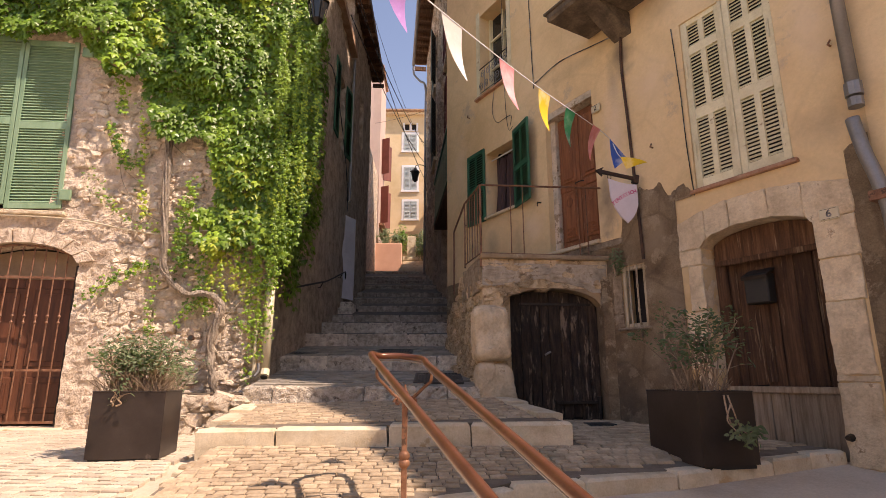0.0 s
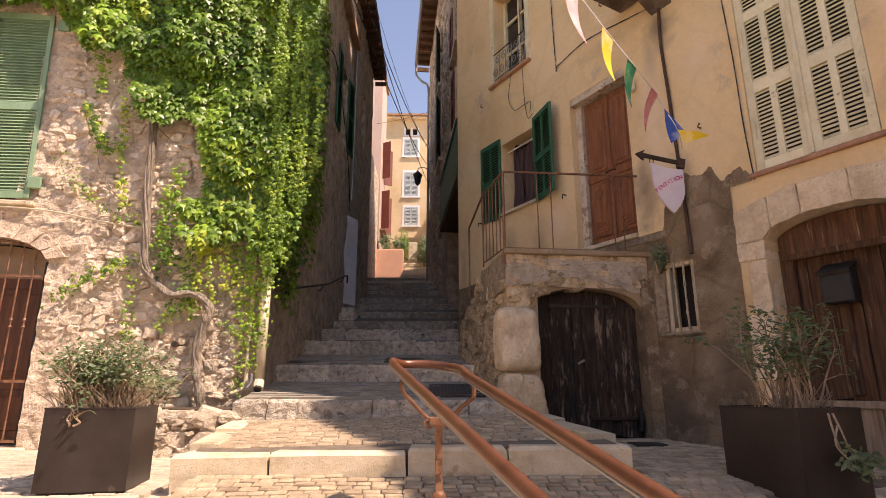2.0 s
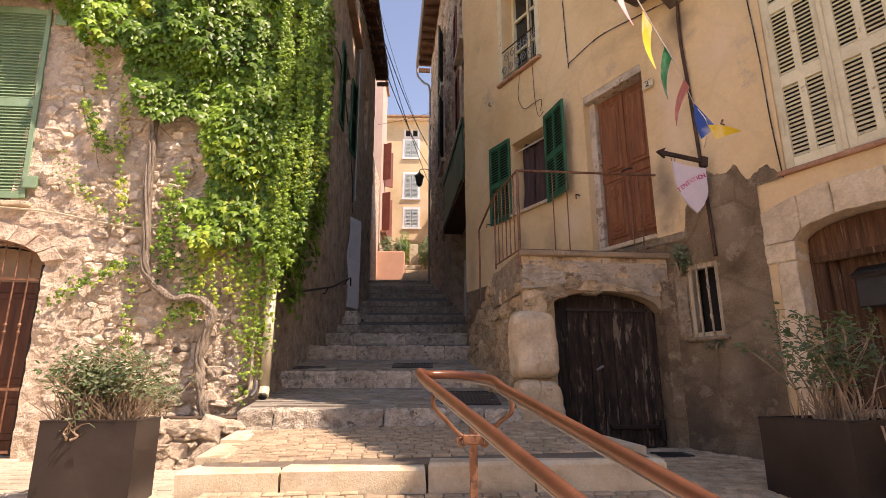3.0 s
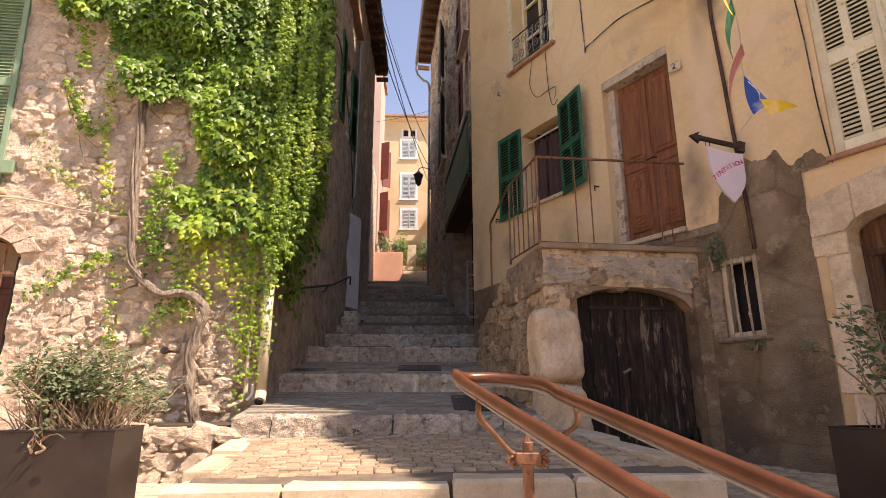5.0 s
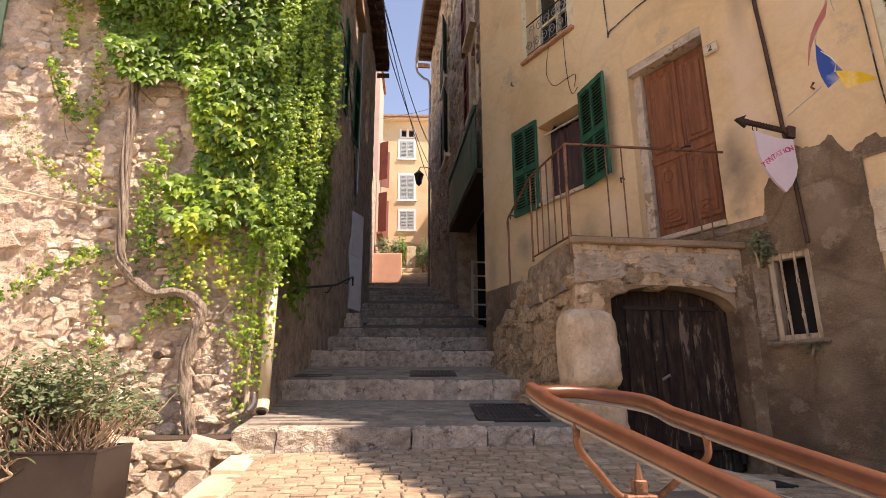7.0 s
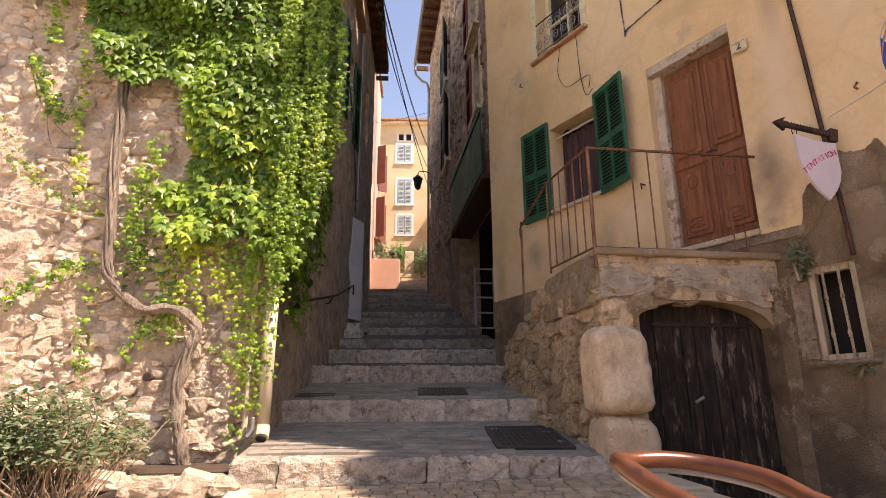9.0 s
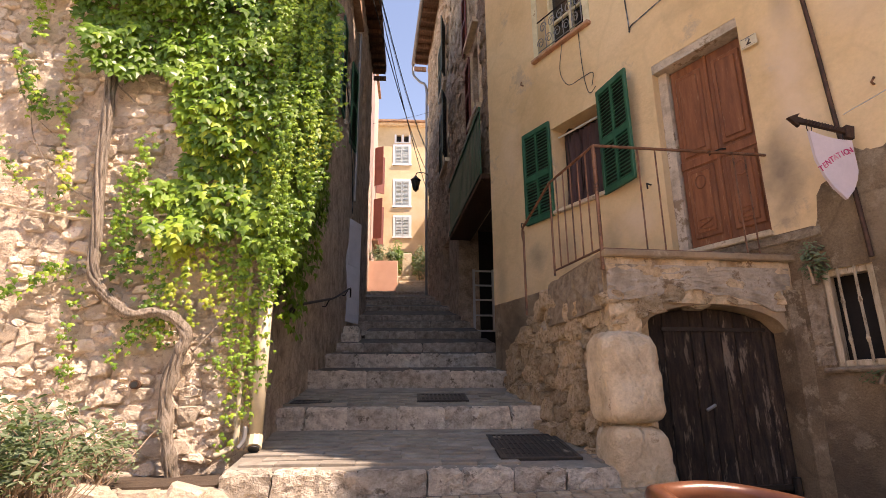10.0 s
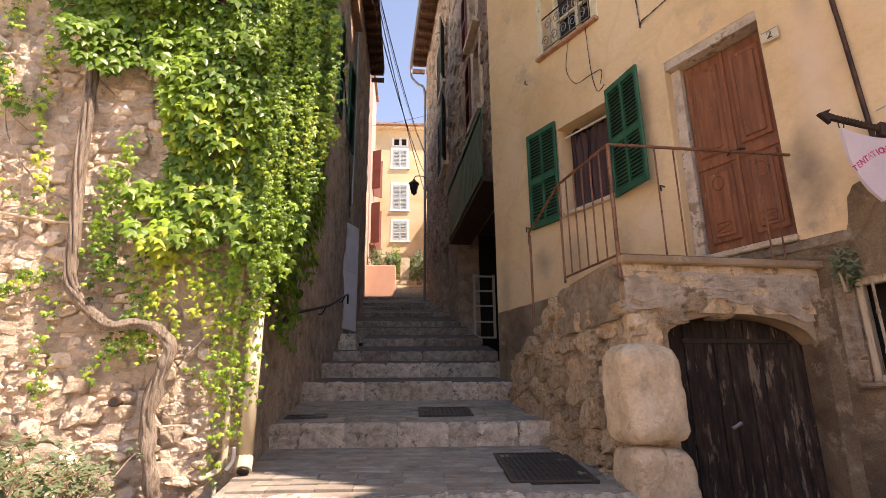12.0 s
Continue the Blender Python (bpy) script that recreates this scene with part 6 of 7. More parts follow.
def drain_grate(g, i, label):
    zf = tread_z(i)
    x0, x1, y0, y1 = g
    cx, cy = (x0 + x1) / 2, (y0 + y1) / 2
    slope = math.degrees(math.atan((zf(cx, y1) - zf(cx, y0)) / (y1 - y0)))
    t = thing("drain_grate", pose(cx, cy, zf(cx, cy) + 0.006, slope), label, "grate", "drain grates in the stairs")
    w, d = x1 - x0, y1 - y0
    part("plate", box(-w / 2, w / 2, -d / 2, d / 2, -0.05, -0.006), "black", t)
    for a in ((-w / 2, w / 2, -d / 2, -d / 2 + 0.03), (-w / 2, w / 2, d / 2 - 0.03, d / 2), (-w / 2, -w / 2 + 0.03, -d / 2 + 0.03, d / 2 - 0.03), (w / 2 - 0.03, w / 2, -d / 2 + 0.03, d / 2 - 0.03)):
        part("frame_bar", box(*a, -0.03, 0.004), "grate", t)
    n = round(w / 0.045)
    for k in range(1, n):
        x = -w / 2 + w * k / n
        part("grate_bar", box(x - 0.008, x + 0.008, -d / 2 + 0.03, d / 2 - 0.03, -0.03, 0.0), "grate", t)
    for k in range(1, 5):
        y = -d / 2 + d * k / 5
        part("cross_bar", box(-w / 2 + 0.03, w / 2 - 0.03, y - 0.007, y + 0.007, -0.032, -0.003), "grate", t)


drain_grate(GR1, 0, "dark cast-iron drain grate set in the tread")
drain_grate(GR2, 1, "dark cast-iron drain grate set in the tread")
drain_grate((-1.9, -1.5, 10.50, 10.72), 1, "small dark drain grate beside the wall")
alone("rubber_mat", box(1.95, 2.25, 8.35, 8.62, low_z(2, 8.35) - 0.01, low_z(2, 8.6) + 0.006, 0.003), "black", "dark worn mat before the cellar door", "mat")

# ---- handrail ----
handrail = thing("handrail", (0.08, 5.68, 0.60), "double brown-painted tubular handrail on an iron post", "handrail")
H0 = Vector((0.08, 5.68, 0.60))
Lp = lambda y: Vector((-0.142 + 0.278 * (5.8 - y), y, 1.468 - 0.229 * (5.8 - y)))
Rp = lambda y: Vector((0.205 + 0.208 * (5.8 - y), y, 1.434 - 0.188 * (5.8 - y)))
bend = smooth_line([Lp(5.75), Lp(5.86) + Vector((0, 0, 0.012)), Vector((-0.115, 5.965, 1.486)), Vector((0.005, 6.0, 1.487)), Vector((0.12, 5.975, 1.474)), Rp(5.86) + Vector((0, 0, 0.010)), Rp(5.75)], 6)
line = [Lp(2.3), Lp(3.2), Lp(4.2), Lp(5.2)] + bend + [Rp(5.2), Rp(4.2), Rp(3.2), Rp(2.3)]
part("rail_tube", tube([p - H0 for p in line], 0.0215, 14), "rail", handrail, "glossy red-brown painted tube", smooth=True)
part("under_strip", tube([p - H0 - Vector((0, 0, 0.026)) for p in line], 0.0085, 6), "zinc", handrail, "pale flat strip under the tube")
post = part("post", box(-0.017, 0.017, -0.017, 0.017, 0.0, 0.66, 0.003), "rust", handrail)
part("post_cap", tube([(0, 0, 0.655), (0, 0, 0.70)], 0.013, 6, taper=0.004), "rust", handrail)
for z in (0.23, 0.27):
    part("knob", tube([(0, 0, z - 0.03), (0, 0, z - 0.012), (0, 0, z + 0.012), (0, 0, z + 0.03)], 0.02, 10, taper=[0.02, 0.034, 0.034, 0.02]), "rust", handrail, smooth=True)
part("post_base", box(-0.05, 0.05, -0.05, 0.05, -0.02, 0.015, 0.004), "rust", handrail)
part("collar", box(-0.045, 0.045, -0.028, 0.028, 0.585, 0.625, 0.004), "rust", handrail)
for s, target in ((-1, Lp(5.62)), (1, Rp(5.62))):
    e = target - H0 - Vector((0, 0, 0.02))
    part("bracket", tube(smooth_line([(s * 0.02, 0, 0.61), (s * 0.06, 0.0, 0.625), (s * 0.06 + 0.55 * (e.x - s * 0.06), e.y * 0.5, 0.625 + 0.35 * (e.z - 0.625)), (e.x, e.y, e.z - 0.06), (e.x, e.y, e.z)], 5), 0.010, 6), "rust", handrail, smooth=True)
    part("scroll", tube([(s * (0.05 + 0.022 * (1 - k / 16) * math.cos(k * 0.6)), -0.002, 0.59 + 0.024 * (1 - k / 16) * math.sin(k * 0.6)) for k in range(14)], 0.008, 5), "rust", handrail)
low_post = part("post", tube([Vector((0.80, 2.75, 0.12)) - H0, Vector((0.80, 2.75, 0.72)) - H0], 0.018, 6), "rust", handrail)
part("bracket", tube([Lp(2.75) - H0, Vector((0.80, 2.75, 0.70)) - H0, Rp(2.75) - H0], 0.010, 6), "rust", handrail)


# ---- planters ----
def planter(m, w, d, h, label):
    t = thing("planter", m, label, "planter", "dark metal planters")
    th = 0.02
    part("body", wall_mesh(0, w, 0, h, th), "planter", t)
    part("side_panel", box(0.0, th, th, d, 0, h), "planter", t)
    part("side_panel", box(w - th, w, th, d, 0, h), "planter", t)
    part("back_panel", box(th, w - th, d - th, d, 0, h), "planter", t)
    for a in ((0.0, w, -0.004, 0.022), (0.0, w, d - 0.022, d + 0.004)):
        part("rim", box(a[0] - 0.004, a[1] + 0.004, a[2], a[3], h, h + 0.012, 0.003), "planter", t)
    for x in (-0.004, w - 0.022):
        part("rim", box(x, x + 0.026, 0.022, d - 0.022, h, h + 0.012, 0.003), "planter", t)
    part("foot", box(0.02, w - 0.02, 0.02, d - 0.02, -0.03, 0.0), "black", t)
    part("soil", box(th, w - th, th, d - th, h - 0.10, h - 0.04), "soil", t)
    return t


LP = frame_of(-2.575, 6.87, 0.57, 0.09, 0.69)
RP = frame_of(2.25, 6.37, 0.55, 0.14, 0.70)
planter(LP, 0.57, 0.50, 0.53, "square dark brown metal planter standing in the sun")
planter(RP, 0.50, 0.64, 0.53, "square dark brown metal planter in the shade")

OVAL = np.array([(0, 0, 0), (-0.2, 0.3, 0.03), (-0.17, 0.7, 0.02), (0, 1.0, -0.06), (0.17, 0.7, 0.02), (0.2, 0.3, 0.03), (0, 0.5, -0.02)])
OVAL_F = [(6, k, (k + 1) % 6) for k in range(6)]


def bush(m, w, d, h, stems, leaves, size, seed, label, tall=1.0, low_twigs=60, drape=False):
    r = random.Random(seed)
    t = thing("shrub", m, label, "plant", "shrubs in the planters")
    spots, tips = [], []
    bm = bmesh.new()
    for k in range(stems):
        x0, y0 = r.uniform(0.25, 0.75) * w, r.uniform(0.25, 0.75) * d
        hh = h * r.uniform(0.65, 1.05)
        lean = Vector((r.gauss(0, 0.16) + (x0 / w - 0.5) * 0.55, r.gauss(0, 0.12) + (y0 / d - 0.5) * 0.4, 0))
        pts = [Vector((x0, y0, 0)) + lean * (f ** 1.3) * hh / 0.5 + Vector((0, 0, hh * f)) + Vector((r.gauss(0, 0.012), r.gauss(0, 0.012), 0)) for f in (0, 0.3, 0.6, 1.0)]
        line = smooth_line(pts, 4)
        part("stem", tube(line, 0.009, 5, taper=0.004), "twig", t)
        tips.append((line, hh))
        for _ in range(4):
            q = line[r.randrange(7, len(line))]
            e = q + Vector((r.gauss(0, 0.08), r.gauss(0, 0.08), r.uniform(0.03, 0.12)))
            tube([q, (q + e) / 2 + Vector((0, 0, 0.01)), e], 0.004, 4, bm, taper=0.002)
            for _ in range(max(1, leaves // (stems * 5))):
                spots.append(((e + Vector((r.gauss(0, 0.035), r.gauss(0, 0.035), r.gauss(0, 0.035)))), (r.gauss(0, 0.6), r.gauss(-0.3, 0.5), 1), (r.gauss(0, 1), r.gauss(0, 1), r.uniform(-0.6, 0.3)), size * r.uniform(0.6, 1.25)))
        for _ in range(max(1, leaves // (stems * 5))):
            q = line[r.randrange(len(line) * 2 // 3, len(line))]
            spots.append((q + Vector((r.gauss(0, 0.04), r.gauss(0, 0.04), r.gauss(0, 0.04))), (r.gauss(0, 0.6), r.gauss(-0.3, 0.5), 1), (r.gauss(0, 1), r.gauss(0, 1), r.uniform(-0.6, 0.3)), size * r.uniform(0.6, 1.25)))
    for _ in range(low_twigs):
        x0, y0 = r.uniform(0.1, 0.9) * w, r.uniform(0.1, 0.9) * d
        e = Vector((x0 + r.gauss(0, 0.08), y0 + r.gauss(0, 0.08), r.uniform(0.08, 0.26) * tall))
        tube([(x0, y0, 0), ((x0 + e.x) / 2 + r.gauss(0, 0.01), (y0 + e.y) / 2, e.z * 0.55), e], 0.0045, 4, bm, taper=0.002)
    if drape:
        for k, pts in enumerate(([(0.30, -0.01, 0.02), (0.30, -0.05, -0.08), (0.34, -0.06, -0.20), (0.42, -0.06, -0.26), (0.52, -0.05, -0.22)], [(0.26, -0.01, 0.02), (0.24, -0.05, -0.12), (0.28, -0.06, -0.22), (0.38, -0.07, -0.30), (0.50, -0.06, -0.30)], [(0.30, -0.03, -0.05), (0.22, -0.06, -0.16), (0.30, -0.07, -0.24)])):
            line = smooth_line([Vector((x * w / 0.58, y, z)) for x, y, z in pts], 5)
            part("trailing_stem", tube(line, 0.007, 5, taper=0.003), "twig", t)
            for _ in range(40 if k < 2 else 12):
                q = line[r.randrange(len(line) // 2, len(line))]
                spots.append((q + Vector((r.gauss(0, 0.03), r.uniform(-0.05, 0), r.gauss(0, 0.03))), (r.gauss(0, 0.5), -1, 0.4), (r.gauss(0, 1), -0.2, r.uniform(-1, 0.4)), size * r.uniform(0.7, 1.2)))
    ob = part("brushwood", bm, "twig", t)
    tagged(ob, kind="stuff")
    ob = new("foliage", leaf_mesh("foliage", spots, "bush", OVAL, OVAL_F))
    ob.parent = t
    tagged(ob, kind="stuff")
    return t


bush(LP @ pose(0, 0, 0.48), 0.56, 0.48, 0.42, 30, 2600, 0.042, 3, "grey-green leafy shrub with dry twigs growing in the planter", low_twigs=520)
sprig = bush(LP @ pose(0.12, -0.03, 0.42), 0.20, 0.06, 0.10, 4, 50, 0.05, 9, "small trailing sprig over the planter edge", low_twigs=4)
bush(RP @ pose(0, 0, 0.49), 0.50, 0.62, 0.62, 22, 900, 0.055, 5, "straggly half-bare shrub growing in the planter", low_twigs=70, drape=True)
bush(Matrix.Translation((-3.1, 8.55, 1.12)), 0.5, 0.4, 0.30, 16, 800, 0.04, 15, "low green shrub beside the rubble wall", low_twigs=30)

# ---- bunting across the square ----
def flag(a, b, tip, mat, t):
    """A small triangular pennant between two points of the string, curling towards its tip."""
    a, b, tip = Vector(a), Vector(b), Vector(tip)
    bm = bmesh.new()
    nrm = (b - a).cross(tip - a).normalized()
    rows = []
    for k in range(7):
        f = 0.985 * k / 6
        l, q = a.lerp(tip, f), b.lerp(tip, f)
        off = nrm * 0.035 * math.sin(f * 3.0)
        rows.append([bm.verts.new(l + off), bm.verts.new(q + off * 0.6)])
    for u, v in zip(rows[:-1], rows[1:]):
        bm.faces.new((u[0], u[1], v[1], v[0]))
    return part("flag", bm, mat, t, smooth=True)


bunting = thing("bunting", (0, 0, 0), "string of coloured triangular pennants hung across the square", "bunting")
sline = lambda y: Vector((1.05 + 0.70 * (y - 5.7), y, 3.35 + 0.16 * (y - 5.7) + 0.03 * (y - 5.7) ** 2))
wall_end = Vector((2.77, 8.49, 3.90))
pts = [Vector((-8.0, -8.95, 6.4)), Vector((-3.2, -1.0, 4.2)), Vector((-1.3, 2.2, 3.5)), sline(3.6) + Vector((0, 0, 0.02)), sline(4.3), sline(5.0), sline(5.7), sline(6.4), Vector((1.96, 7.063, 3.61)), Vector((2.05, 7.063, 3.42)), wall_end]
part("string", tube(smooth_line(pts, 5), 0.0035, 4), "white", bunting)
for y, mat, tip in ((4.22, "flag_lilac", (0.06, 0.12, -0.24)), (4.62, "flag_white", (0.09, 0.10, -0.31)), (5.14, "flag_pink", (0.08, 0.05, -0.30)), (5.62, "flag_yellow", (0.03, 0.02, -0.30)), (6.04, "flag_green", (0.0, 0.06, -0.29)), (6.56, "flag_pink", (-0.03, 0.16, -0.26))):
    a, b = sline(y), sline(y + 0.17)
    flag(a, b, a.lerp(b, 0.5) + Vector(tip), mat, bunting)

flag((1.96, 7.063, 3.61), (2.116, 7.063, 3.404), (1.989, 7.063, 3.301), "flag_blue", bunting)
flag((2.05, 7.063, 3.42), (2.1, 7.063, 3.295), (2.311, 7.063, 3.364), "flag_yellow", bunting)

# ---- wall lantern at the house corner ----
def lantern(m, label, s=1.0):
    t = thing("street_lamp", m @ Matrix.Diagonal((s, s, s, 1)), label, "street lamp", "wall lanterns")
    part("arm", tube(smooth_line([(0, 0.42, 0.12), (0, 0.25, 0.24), (0, 0.05, 0.24), (0, 0, 0.16)], 5), 0.014, 6), "iron", t)
    part("wall_plate", box(-0.04, 0.04, 0.40, 0.43, 0.0, 0.2), "iron", t)
    part("roof", tube([(0, 0, 0.0), (0, 0, 0.10), (0, 0, 0.15)], 0.1, 6, taper=[0.17, 0.06, 0.02]), "iron", t)
    bm = tube([(0, 0, -0.28), (0, 0, -0.02)], 0.09, 6, taper=[0.085, 0.145])
    part("glass", bm, "glass", t)
    for k in range(6):
        a = math.pi / 3 * k
        part("glazing_bar", tube([(0.088 * math.cos(a), 0.088 * math.sin(a), -0.29), (0.15 * math.cos(a), 0.15 * math.sin(a), 0.0)], 0.009, 4), "iron", t)
    part("base", tube([(0, 0, -0.36), (0, 0, -0.28)], 0.03, 6, taper=[0.02, 0.09]), "iron", t)
    return t


lantern(LM @ pose(0.45, -0.42, 6.66), "black iron lantern on the corner of the ivy house")
lantern(pose(-0.62, 24.6, 10.0, 0, 0, -90) @ pose(0, 0, 0), "black iron lantern on an arm at the alley end", 1.3)

# ---- alley: doors, rail, shutters, eaves, cables ----
white_leaf = part("white_door", box(0, 0.55, 0, 0.04, 0, 2.05, 0.004), "white_door", alley_house, "pale grey door leaf standing open", m=pose(5.62, 0.02, 3.20, 0, 0, -24))
part("panel", box(0.08, 0.47, -0.008, 0.0, 0.15, 0.95, 0.003), "white_door", white_leaf)
part("panel", box(0.08, 0.47, -0.008, 0.0, 1.10, 1.92, 0.003), "white_door", white_leaf)
for k, (x, z, w, h) in enumerate(((4.85, 2.55, 0.5, 0.26), (5.2, 2.78, 0.55, 0.26), (5.65, 3.0, 0.6, 0.2))):
    part("door_step", box(x, x + w, -0.36 + 0.05 * k, 0.05, z - 0.3, z + h * 0.5, 0.02), "step_stone", alley_house)
rail = part("wall_rail", tube(smooth_line([(0.45, -0.10, 2.42), (0.7, -0.10, 2.62), (2.5, -0.11, 3.02), (3.4, -0.11, 3.22), (5.2, -0.11, 3.72), (5.4, -0.11, 3.74), (5.42, -0.11, 3.60)], 6), 0.016, 6), "iron", alley_house, "dark iron wall handrail")
for x, z in ((0.7, 2.6), (2.9, 3.10), (5.0, 3.66)):
    part("rail_bracket", tube([(x, 0.02, z - 0.10), (x, -0.06, z - 0.10), (x, -0.11, z)], 0.010, 5), "iron", rail)
for x in (3.62, 5.0):
    louvre_shutter(alley_house, pose(x, -0.05, 6.55) @ pose(0, 0, 0, 0, 0, -8 if x > 4 else 0), 0.46, 1.8, "green", [(0.08, 0.85), (0.95, 1.72)], 1, label="dark green louvred shutter", stile=0.05, pitch=0.07)
part("window_board", box(3.9, 5.0, 0.3, 0.33, 6.6, 8.3), "dark", alley_house)
part("downpipe", tube([(5.7, -0.08, 5.6), (5.7, -0.08, 9.5)], 0.035, 8), "zinc", alley_house)
part("cable", tube(smooth_line([(0.5, -0.06, 7.9), (1.8, -0.07, 7.2), (3.2, -0.07, 7.6), (5.0, -0.07, 6.4), (5.6, -0.07, 5.3)]), 0.012, 5), "cable", alley_house)
for k in range(14):
    x = 5.5 + 0.37 * k
    part("rafter", box(x, x + 0.08, -0.38, 0.0, 11.33, 11.45), "worn_wood", alley_house)
for z in (3.0, 5.7):
    for x in (0.62, 1.9):
        part("shutter", box(0, 0.46, -0.02, 0.02, 0, 2.0, 0.004), "red_shutter", rose_house, "red-brown shutter standing open", m=pose(x + (0.38 if x < 1 else 0), -0.02, z, 0, 0, -118 if x < 1 else -62))
    part("window", box(1.0, 1.9, 0.2, 0.22, z, z + 2.0), "glass", rose_house)
part("balcony", box(0.4, 2.6, -0.28, 0.0, 2.75, 2.85), "rust", rose_house)

# stone house fittings
for x0, x1, z0, z1, mat in ((4.4, 5.4, 11.2, 13.1, "grey_shutter"), (4.5, 5.5, 8.5, 10.5, "grey_shutter"), (9.0, 9.9, 9.8, 11.4, "red_shutter"), (9.3, 10.1, 7.6, 9.3, "red_shutter")):
    w = part("window", box(x0, x1, 0.28, 0.30, z0, z1), "glass", stone_house)
    part("window_frame", box((x0 + x1) / 2 - 0.03, (x0 + x1) / 2 + 0.03, 0.22, 0.28, z0, z1), "cream", w)
    for q in (x0 - 0.12, x1):
        part("surround", box(q, q + 0.12, -0.05, 0.02, z0 - 0.05, z1 + 0.1), "tan_stone", w)
    part("window_sill", box(x0 - 0.15, x1 + 0.15, -0.14, 0.02, z0 - 0.12, z0), "tan_stone", w)
    louvre_shutter(stone_house, pose(x0 - 0.50, -0.10, z0), 0.5, z1 - z0, mat, [(0.1, (z1 - z0) / 2 - 0.05), ((z1 - z0) / 2 + 0.05, z1 - z0 - 0.1)], 1, pitch=0.10, label="faded louvred shutter folded back")
    if mat == "grey_shutter":
        louvre_shutter(stone_house, pose(x1, -0.10, z0) @ pose(0, 0, 0, 0, 0, -20), 0.5, z1 - z0, mat, [(0.1, (z1 - z0) / 2 - 0.05), ((z1 - z0) / 2 + 0.05, z1 - z0 - 0.1)], 1, pitch=0.10, label="faded louvred shutter standing open")
green_box = part("green_screen", box(7.0, 10.9, -0.24, -0.20, 5.72, 5.82), "green", stone_house, "dark green slatted timber balcony screen")
part("top_board", box(7.0, 10.9, -0.24, -0.20, 7.0, 7.1), "green", green_box)
for k in range(26):
    x = 7.02 + 0.149 * k
    part("slat", box(x, x + 0.115, -0.215, -0.195, 5.82, 7.0), "green", green_box)
part("balcony_floor", box(7.0, 10.95, -0.22, 0.3, 5.62, 5.72), "worn_wood", stone_house)
glazed = part("glazed_door", box(6.94, 6.98, 0.33, 0.87, 3.35, 4.88), "dark", stone_house, "white glazed door")
for y in (0.33, 0.81):
    part("stile", box(6.98, 7.02, y, y + 0.06, 3.35, 4.88), "white", glazed)
for z in (3.35, 3.72, 4.1, 4.46, 4.82):
    part("glazing_bar", box(6.98, 7.01, 0.39, 0.81, z, z + 0.04), "white", glazed)
part("passage_floor", box(6.9, 13.4, -0.2, 1.6, 2.2, 2.45), "step_stone", stone_house)
part("soffit", box(-0.05, 11.78, -0.57, -0.05, 15.385, 15.397), "worn_wood", stone_house)
part("gutter", tube([(-0.2, -0.63, 15.42), (11.8, -0.63, 15.46)], 0.075, 8), "zinc", stone_house, "grey-green zinc gutter")
part("downpipe", tube(smooth_line([(-0.25, -0.63, 15.38), (-0.25, -0.60, 14.95), (-0.1, -0.35, 14.55), (0.0, -0.10, 14.2), (0.0, -0.08, 12.5), (0.0, -0.08, 4.6)], 6), 0.05, 8), "zinc", stone_house)
for k in range(24):
    x = -0.4 + 0.52 * k
    part("rafter", box(x, x + 0.1, -0.56, -0.06, 15.22, 15.4), "worn_wood", stone_house)
block_line("kerb_stone", stone_house, "step_stone", (6.9, -0.25, 3.0), (9.0, -0.25, 2.9), 0.5, 0.3, 0.5, 77, c=0.04)

cables = thing("overhead_cables", (0, 0, 0), "black overhead cables slung along the alley", "cable")
for k, (a, b, sag) in enumerate((((-1.55, 12.5, 8.9), (-0.25, 24.4, 10.4), 0.35), ((-1.5, 13.0, 9.6), (-0.2, 24.4, 11.2), 0.4), ((-1.6, 14.0, 10.4), (-0.25, 24.4, 9.7), 0.3), ((-1.6, 17, 12.0), (-0.2, 24.0, 10.9), 0.4), ((-2.1, 22, 11.0), (-0.12, 24.0, 12.6), 0.05))):
    a, b = Vector(a), Vector(b)
    part("cable", tube([a.lerp(b, f) - Vector((0, 0, sag * 4 * f * (1 - f))) for f in [i / 16 for i in range(17)]], 0.012 if k < 3 else 0.007, 5), "cable", cables)

# ---- top of the stairs ----
alone("planter_wall", box(-2.8, -1.38, 28.5, 28.8, 5.9, 7.79, 0.02), "pink", "salmon rendered wall holding a planting bed", "wall")
for k in range(6):
    y, z = 26.4 + 0.62 * k, 6.12 + 0.2 * k
    bed(f"step_{len(STEPS) + 1 + k}", [(-1.37, y, z), (0.6, y, z), (0.6, 31.5, z), (-1.37, 31.5, z)], 0.5, "kerb", "pale sunlit stone step")
trough = thing("stone_trough", (-1.0, 30.2, 7.1), "pale stone trough on a plinth at the top of the stairs", "trough")
part("plinth", box(-0.3, 0.3, -0.2, 0.2, -0.1, 0.12, 0.03), "kerb", trough)
part("basin", box(-0.45, 0.45, -0.3, 0.3, 0.12, 0.34, 0.04), "kerb", trough)
part("pillar", box(-0.22, 0.22, 0.0, 0.25, 0.34, 1.5, 0.02), "kerb", trough)


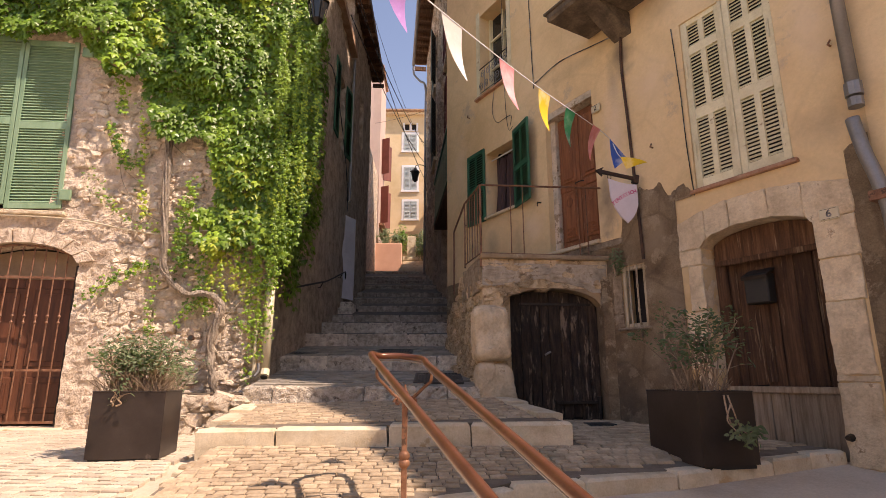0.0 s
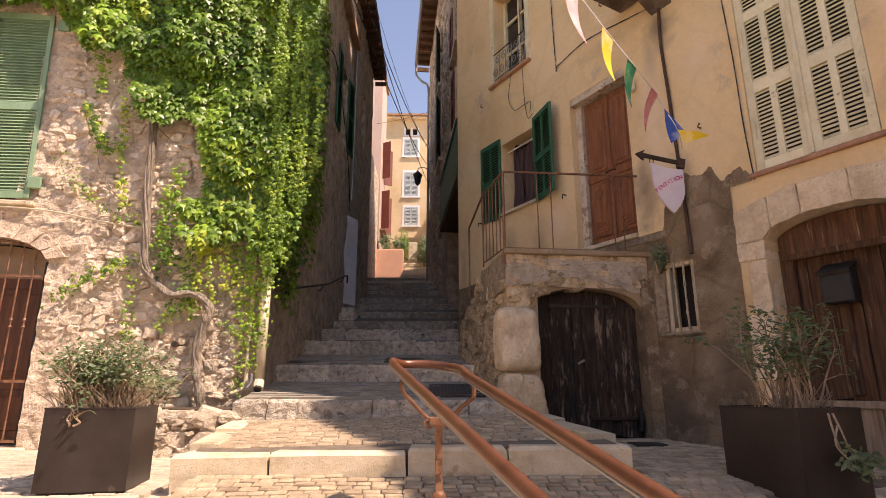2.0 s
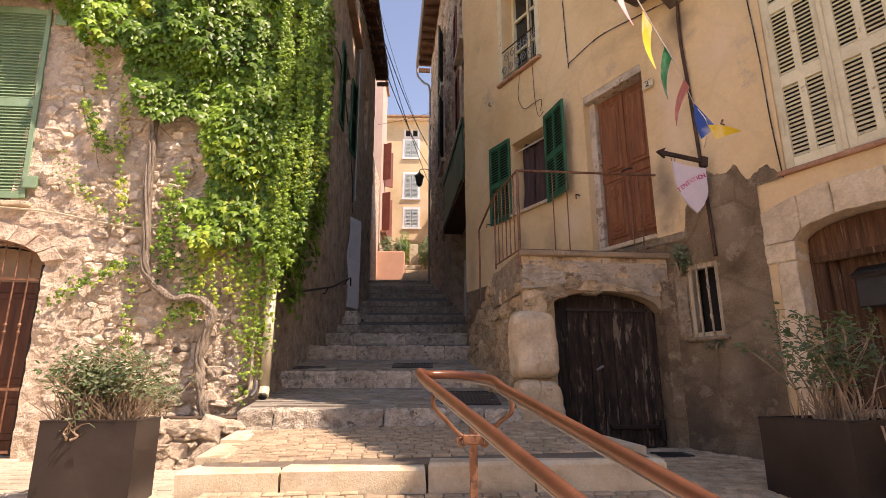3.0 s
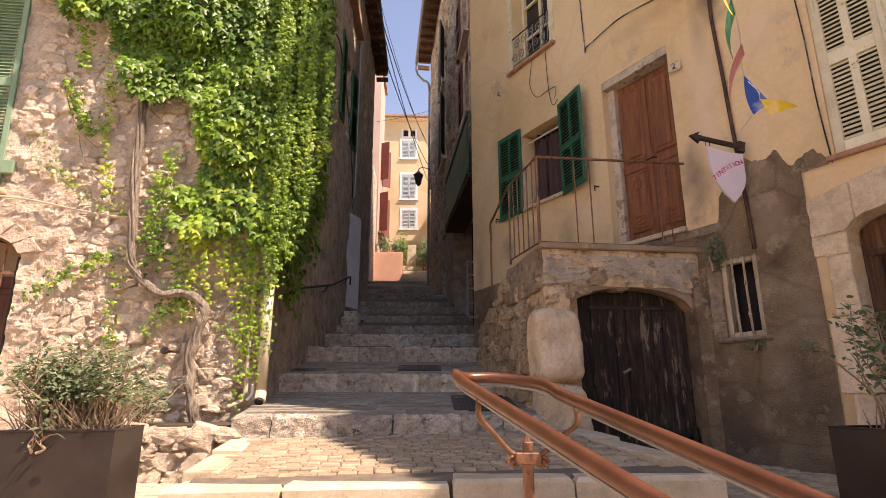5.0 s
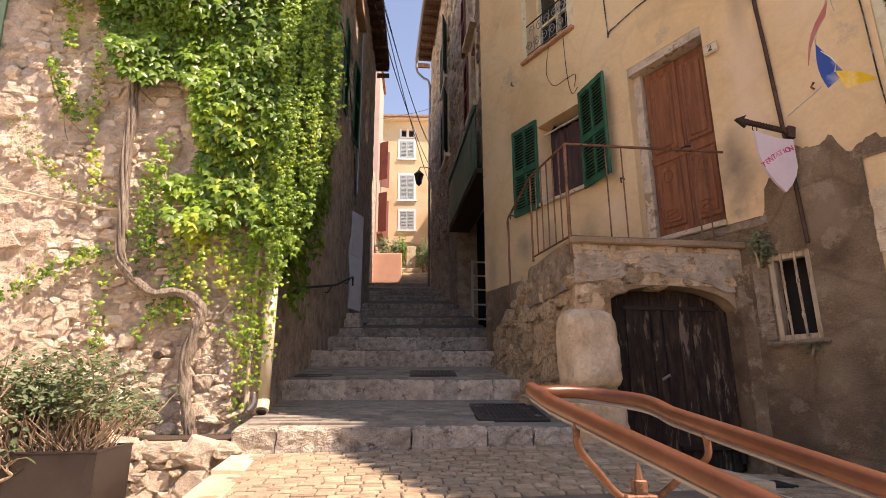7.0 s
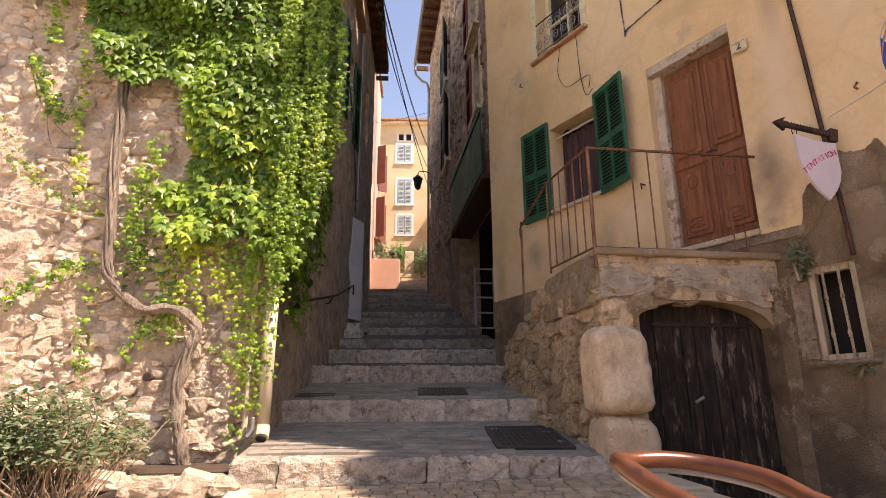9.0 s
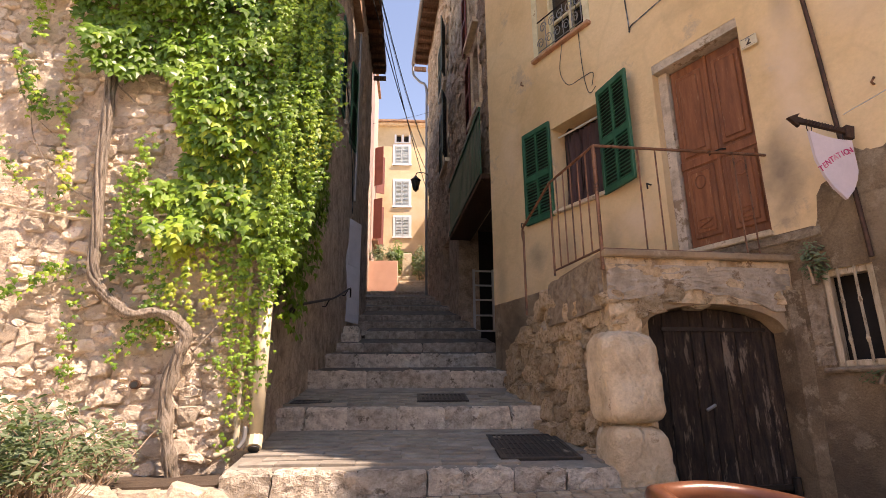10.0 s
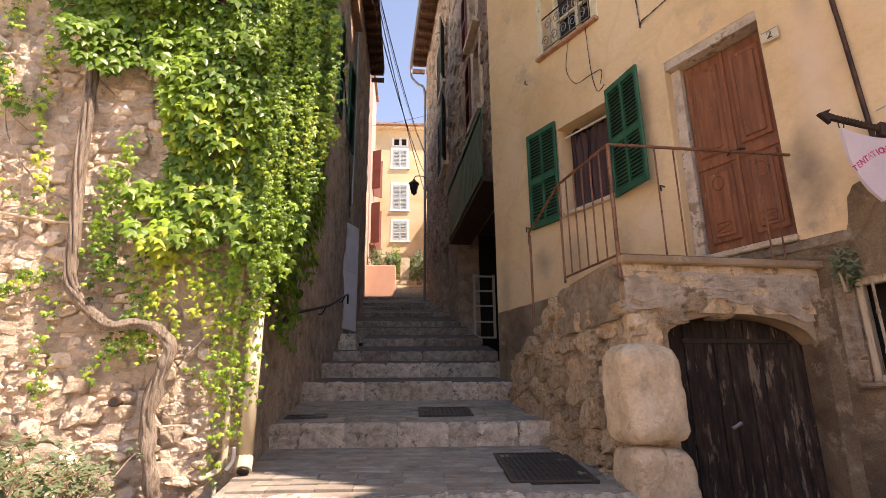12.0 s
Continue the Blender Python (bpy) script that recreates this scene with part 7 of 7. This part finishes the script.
def leafy(name, m, radii, leaves, size, seed, label, mat="bush", stems=6):
    r = random.Random(seed)
    t = thing(name, m, label, "plant")
    spots = []
    for k in range(stems):
        e = Vector((r.gauss(0, 0.5) * radii[0], r.gauss(0, 0.5) * radii[1], radii[2] * r.uniform(0.7, 1.6)))
        part("stem", tube([(e.x * 0.3, e.y * 0.3, 0), e * 0.6, e], 0.018, 5, taper=0.006), "twig", t)
    while len(spots) < leaves:
        d = Vector((r.gauss(0, 1), r.gauss(0, 1), r.gauss(0, 1))).normalized() * (r.random() ** 0.4)
        p = Vector((d.x * radii[0], d.y * radii[1], radii[2] + d.z * radii[2]))
        if noise.noise(p * 3.0 + Vector((seed, 0, 0))) < -0.12:
            continue
        spots.append((p, (d.x + r.gauss(0, 0.5), d.y - 0.4, 0.7), (r.gauss(0, 1), r.gauss(0, 1), -0.4), size * r.uniform(0.6, 1.3)))
    ob = new("foliage", leaf_mesh("foliage", spots, mat, OVAL, OVAL_F))
    ob.parent = t
    tagged(ob, kind="stuff")
    return t


leafy("shrub", Matrix.Translation((-2.1, 28.9, 7.6)), (0.75, 0.3, 0.55), 900, 0.13, 21, "green shrub spilling over the salmon wall")
leafy("shrub", Matrix.Translation((-1.5, 29.2, 7.7)), (0.4, 0.3, 0.65), 500, 0.13, 22, "leafy shrub in the upper bed", "leaf")
leafy("shrub", Matrix.Translation((-0.35, 29.8, 7.2)), (0.42, 0.5, 0.85), 800, 0.13, 23, "tall green shrub by the stone trough")
leafy("shrub", Matrix.Translation((-0.9, 32.2, 7.9)), (0.9, 0.4, 0.7), 700, 0.15, 24, "leafy shrub before the yellow wall", "leaf")
alone("terrace_wall", box(-6.0, 4.0, 33.0, 33.4, 6.0, 9.6), "far_ochre", "low yellow garden wall before the far house", "wall")
for x0, x1, z0, z1 in far_holes:
    if z0 < 10.7:
        w = part("window", box(x0, x1, 0.2, 0.22, z0, z1), "glass", far_house)
        part("window_surround", box(x0 - 0.14, x0, -0.03, 0.0, z0 - 0.1, z1 + 0.12), "white", w)
        part("window_surround", box(x1, x1 + 0.14, -0.03, 0.0, z0 - 0.1, z1 + 0.12), "white", w)
        part("window_surround", box(x0 - 0.14, x1 + 0.14, -0.032, 0.0, z1, z1 + 0.13), "white", w)
        part("window_sill", box(x0 - 0.18, x1 + 0.18, -0.10, 0.0, z0 - 0.1, z0), "white", w)
        for a in (x0, (x0 + x1) / 2):
            louvre_shutter(far_house, pose(a + 0.01, -0.05, z0), (x1 - x0) / 2 - 0.02, z1 - z0, "grey_blue", [(0.1, (z1 - z0) / 2 - 0.04), ((z1 - z0) / 2 + 0.04, z1 - z0 - 0.1)], 1, pitch=0.09, label="pale blue-grey louvred shutter", stile=0.06, back="grey_blue")
    else:
        part("attic_window", box(x0, x1, 0.15, 0.17, z0, z1), "dark", far_house)
part("attic_frame", box(-0.76, 0.26, -0.035, 0.0, 10.70, 10.78), "white", far_house)
for x in (-0.76, -0.30, 0.14):
    part("attic_frame", box(x, x + 0.12, -0.03, 0.0, 10.78, 11.3), "white", far_house)
part("cornice", box(-6.1, 6.1, -0.3, 0.0, 11.86, 12.0), "tan_stone", far_house)

leafy("weed", FM @ pose(0.30, -0.06, 2.58), (0.13, 0.07, 0.18), 220, 0.045, 31, "small weed growing out of the landing wall", stems=4)
leafy("weed", FM @ pose(0.58, -0.05, 1.80), (0.12, 0.04, 0.05), 60, 0.035, 32, "small weed under the barred window", stems=3)
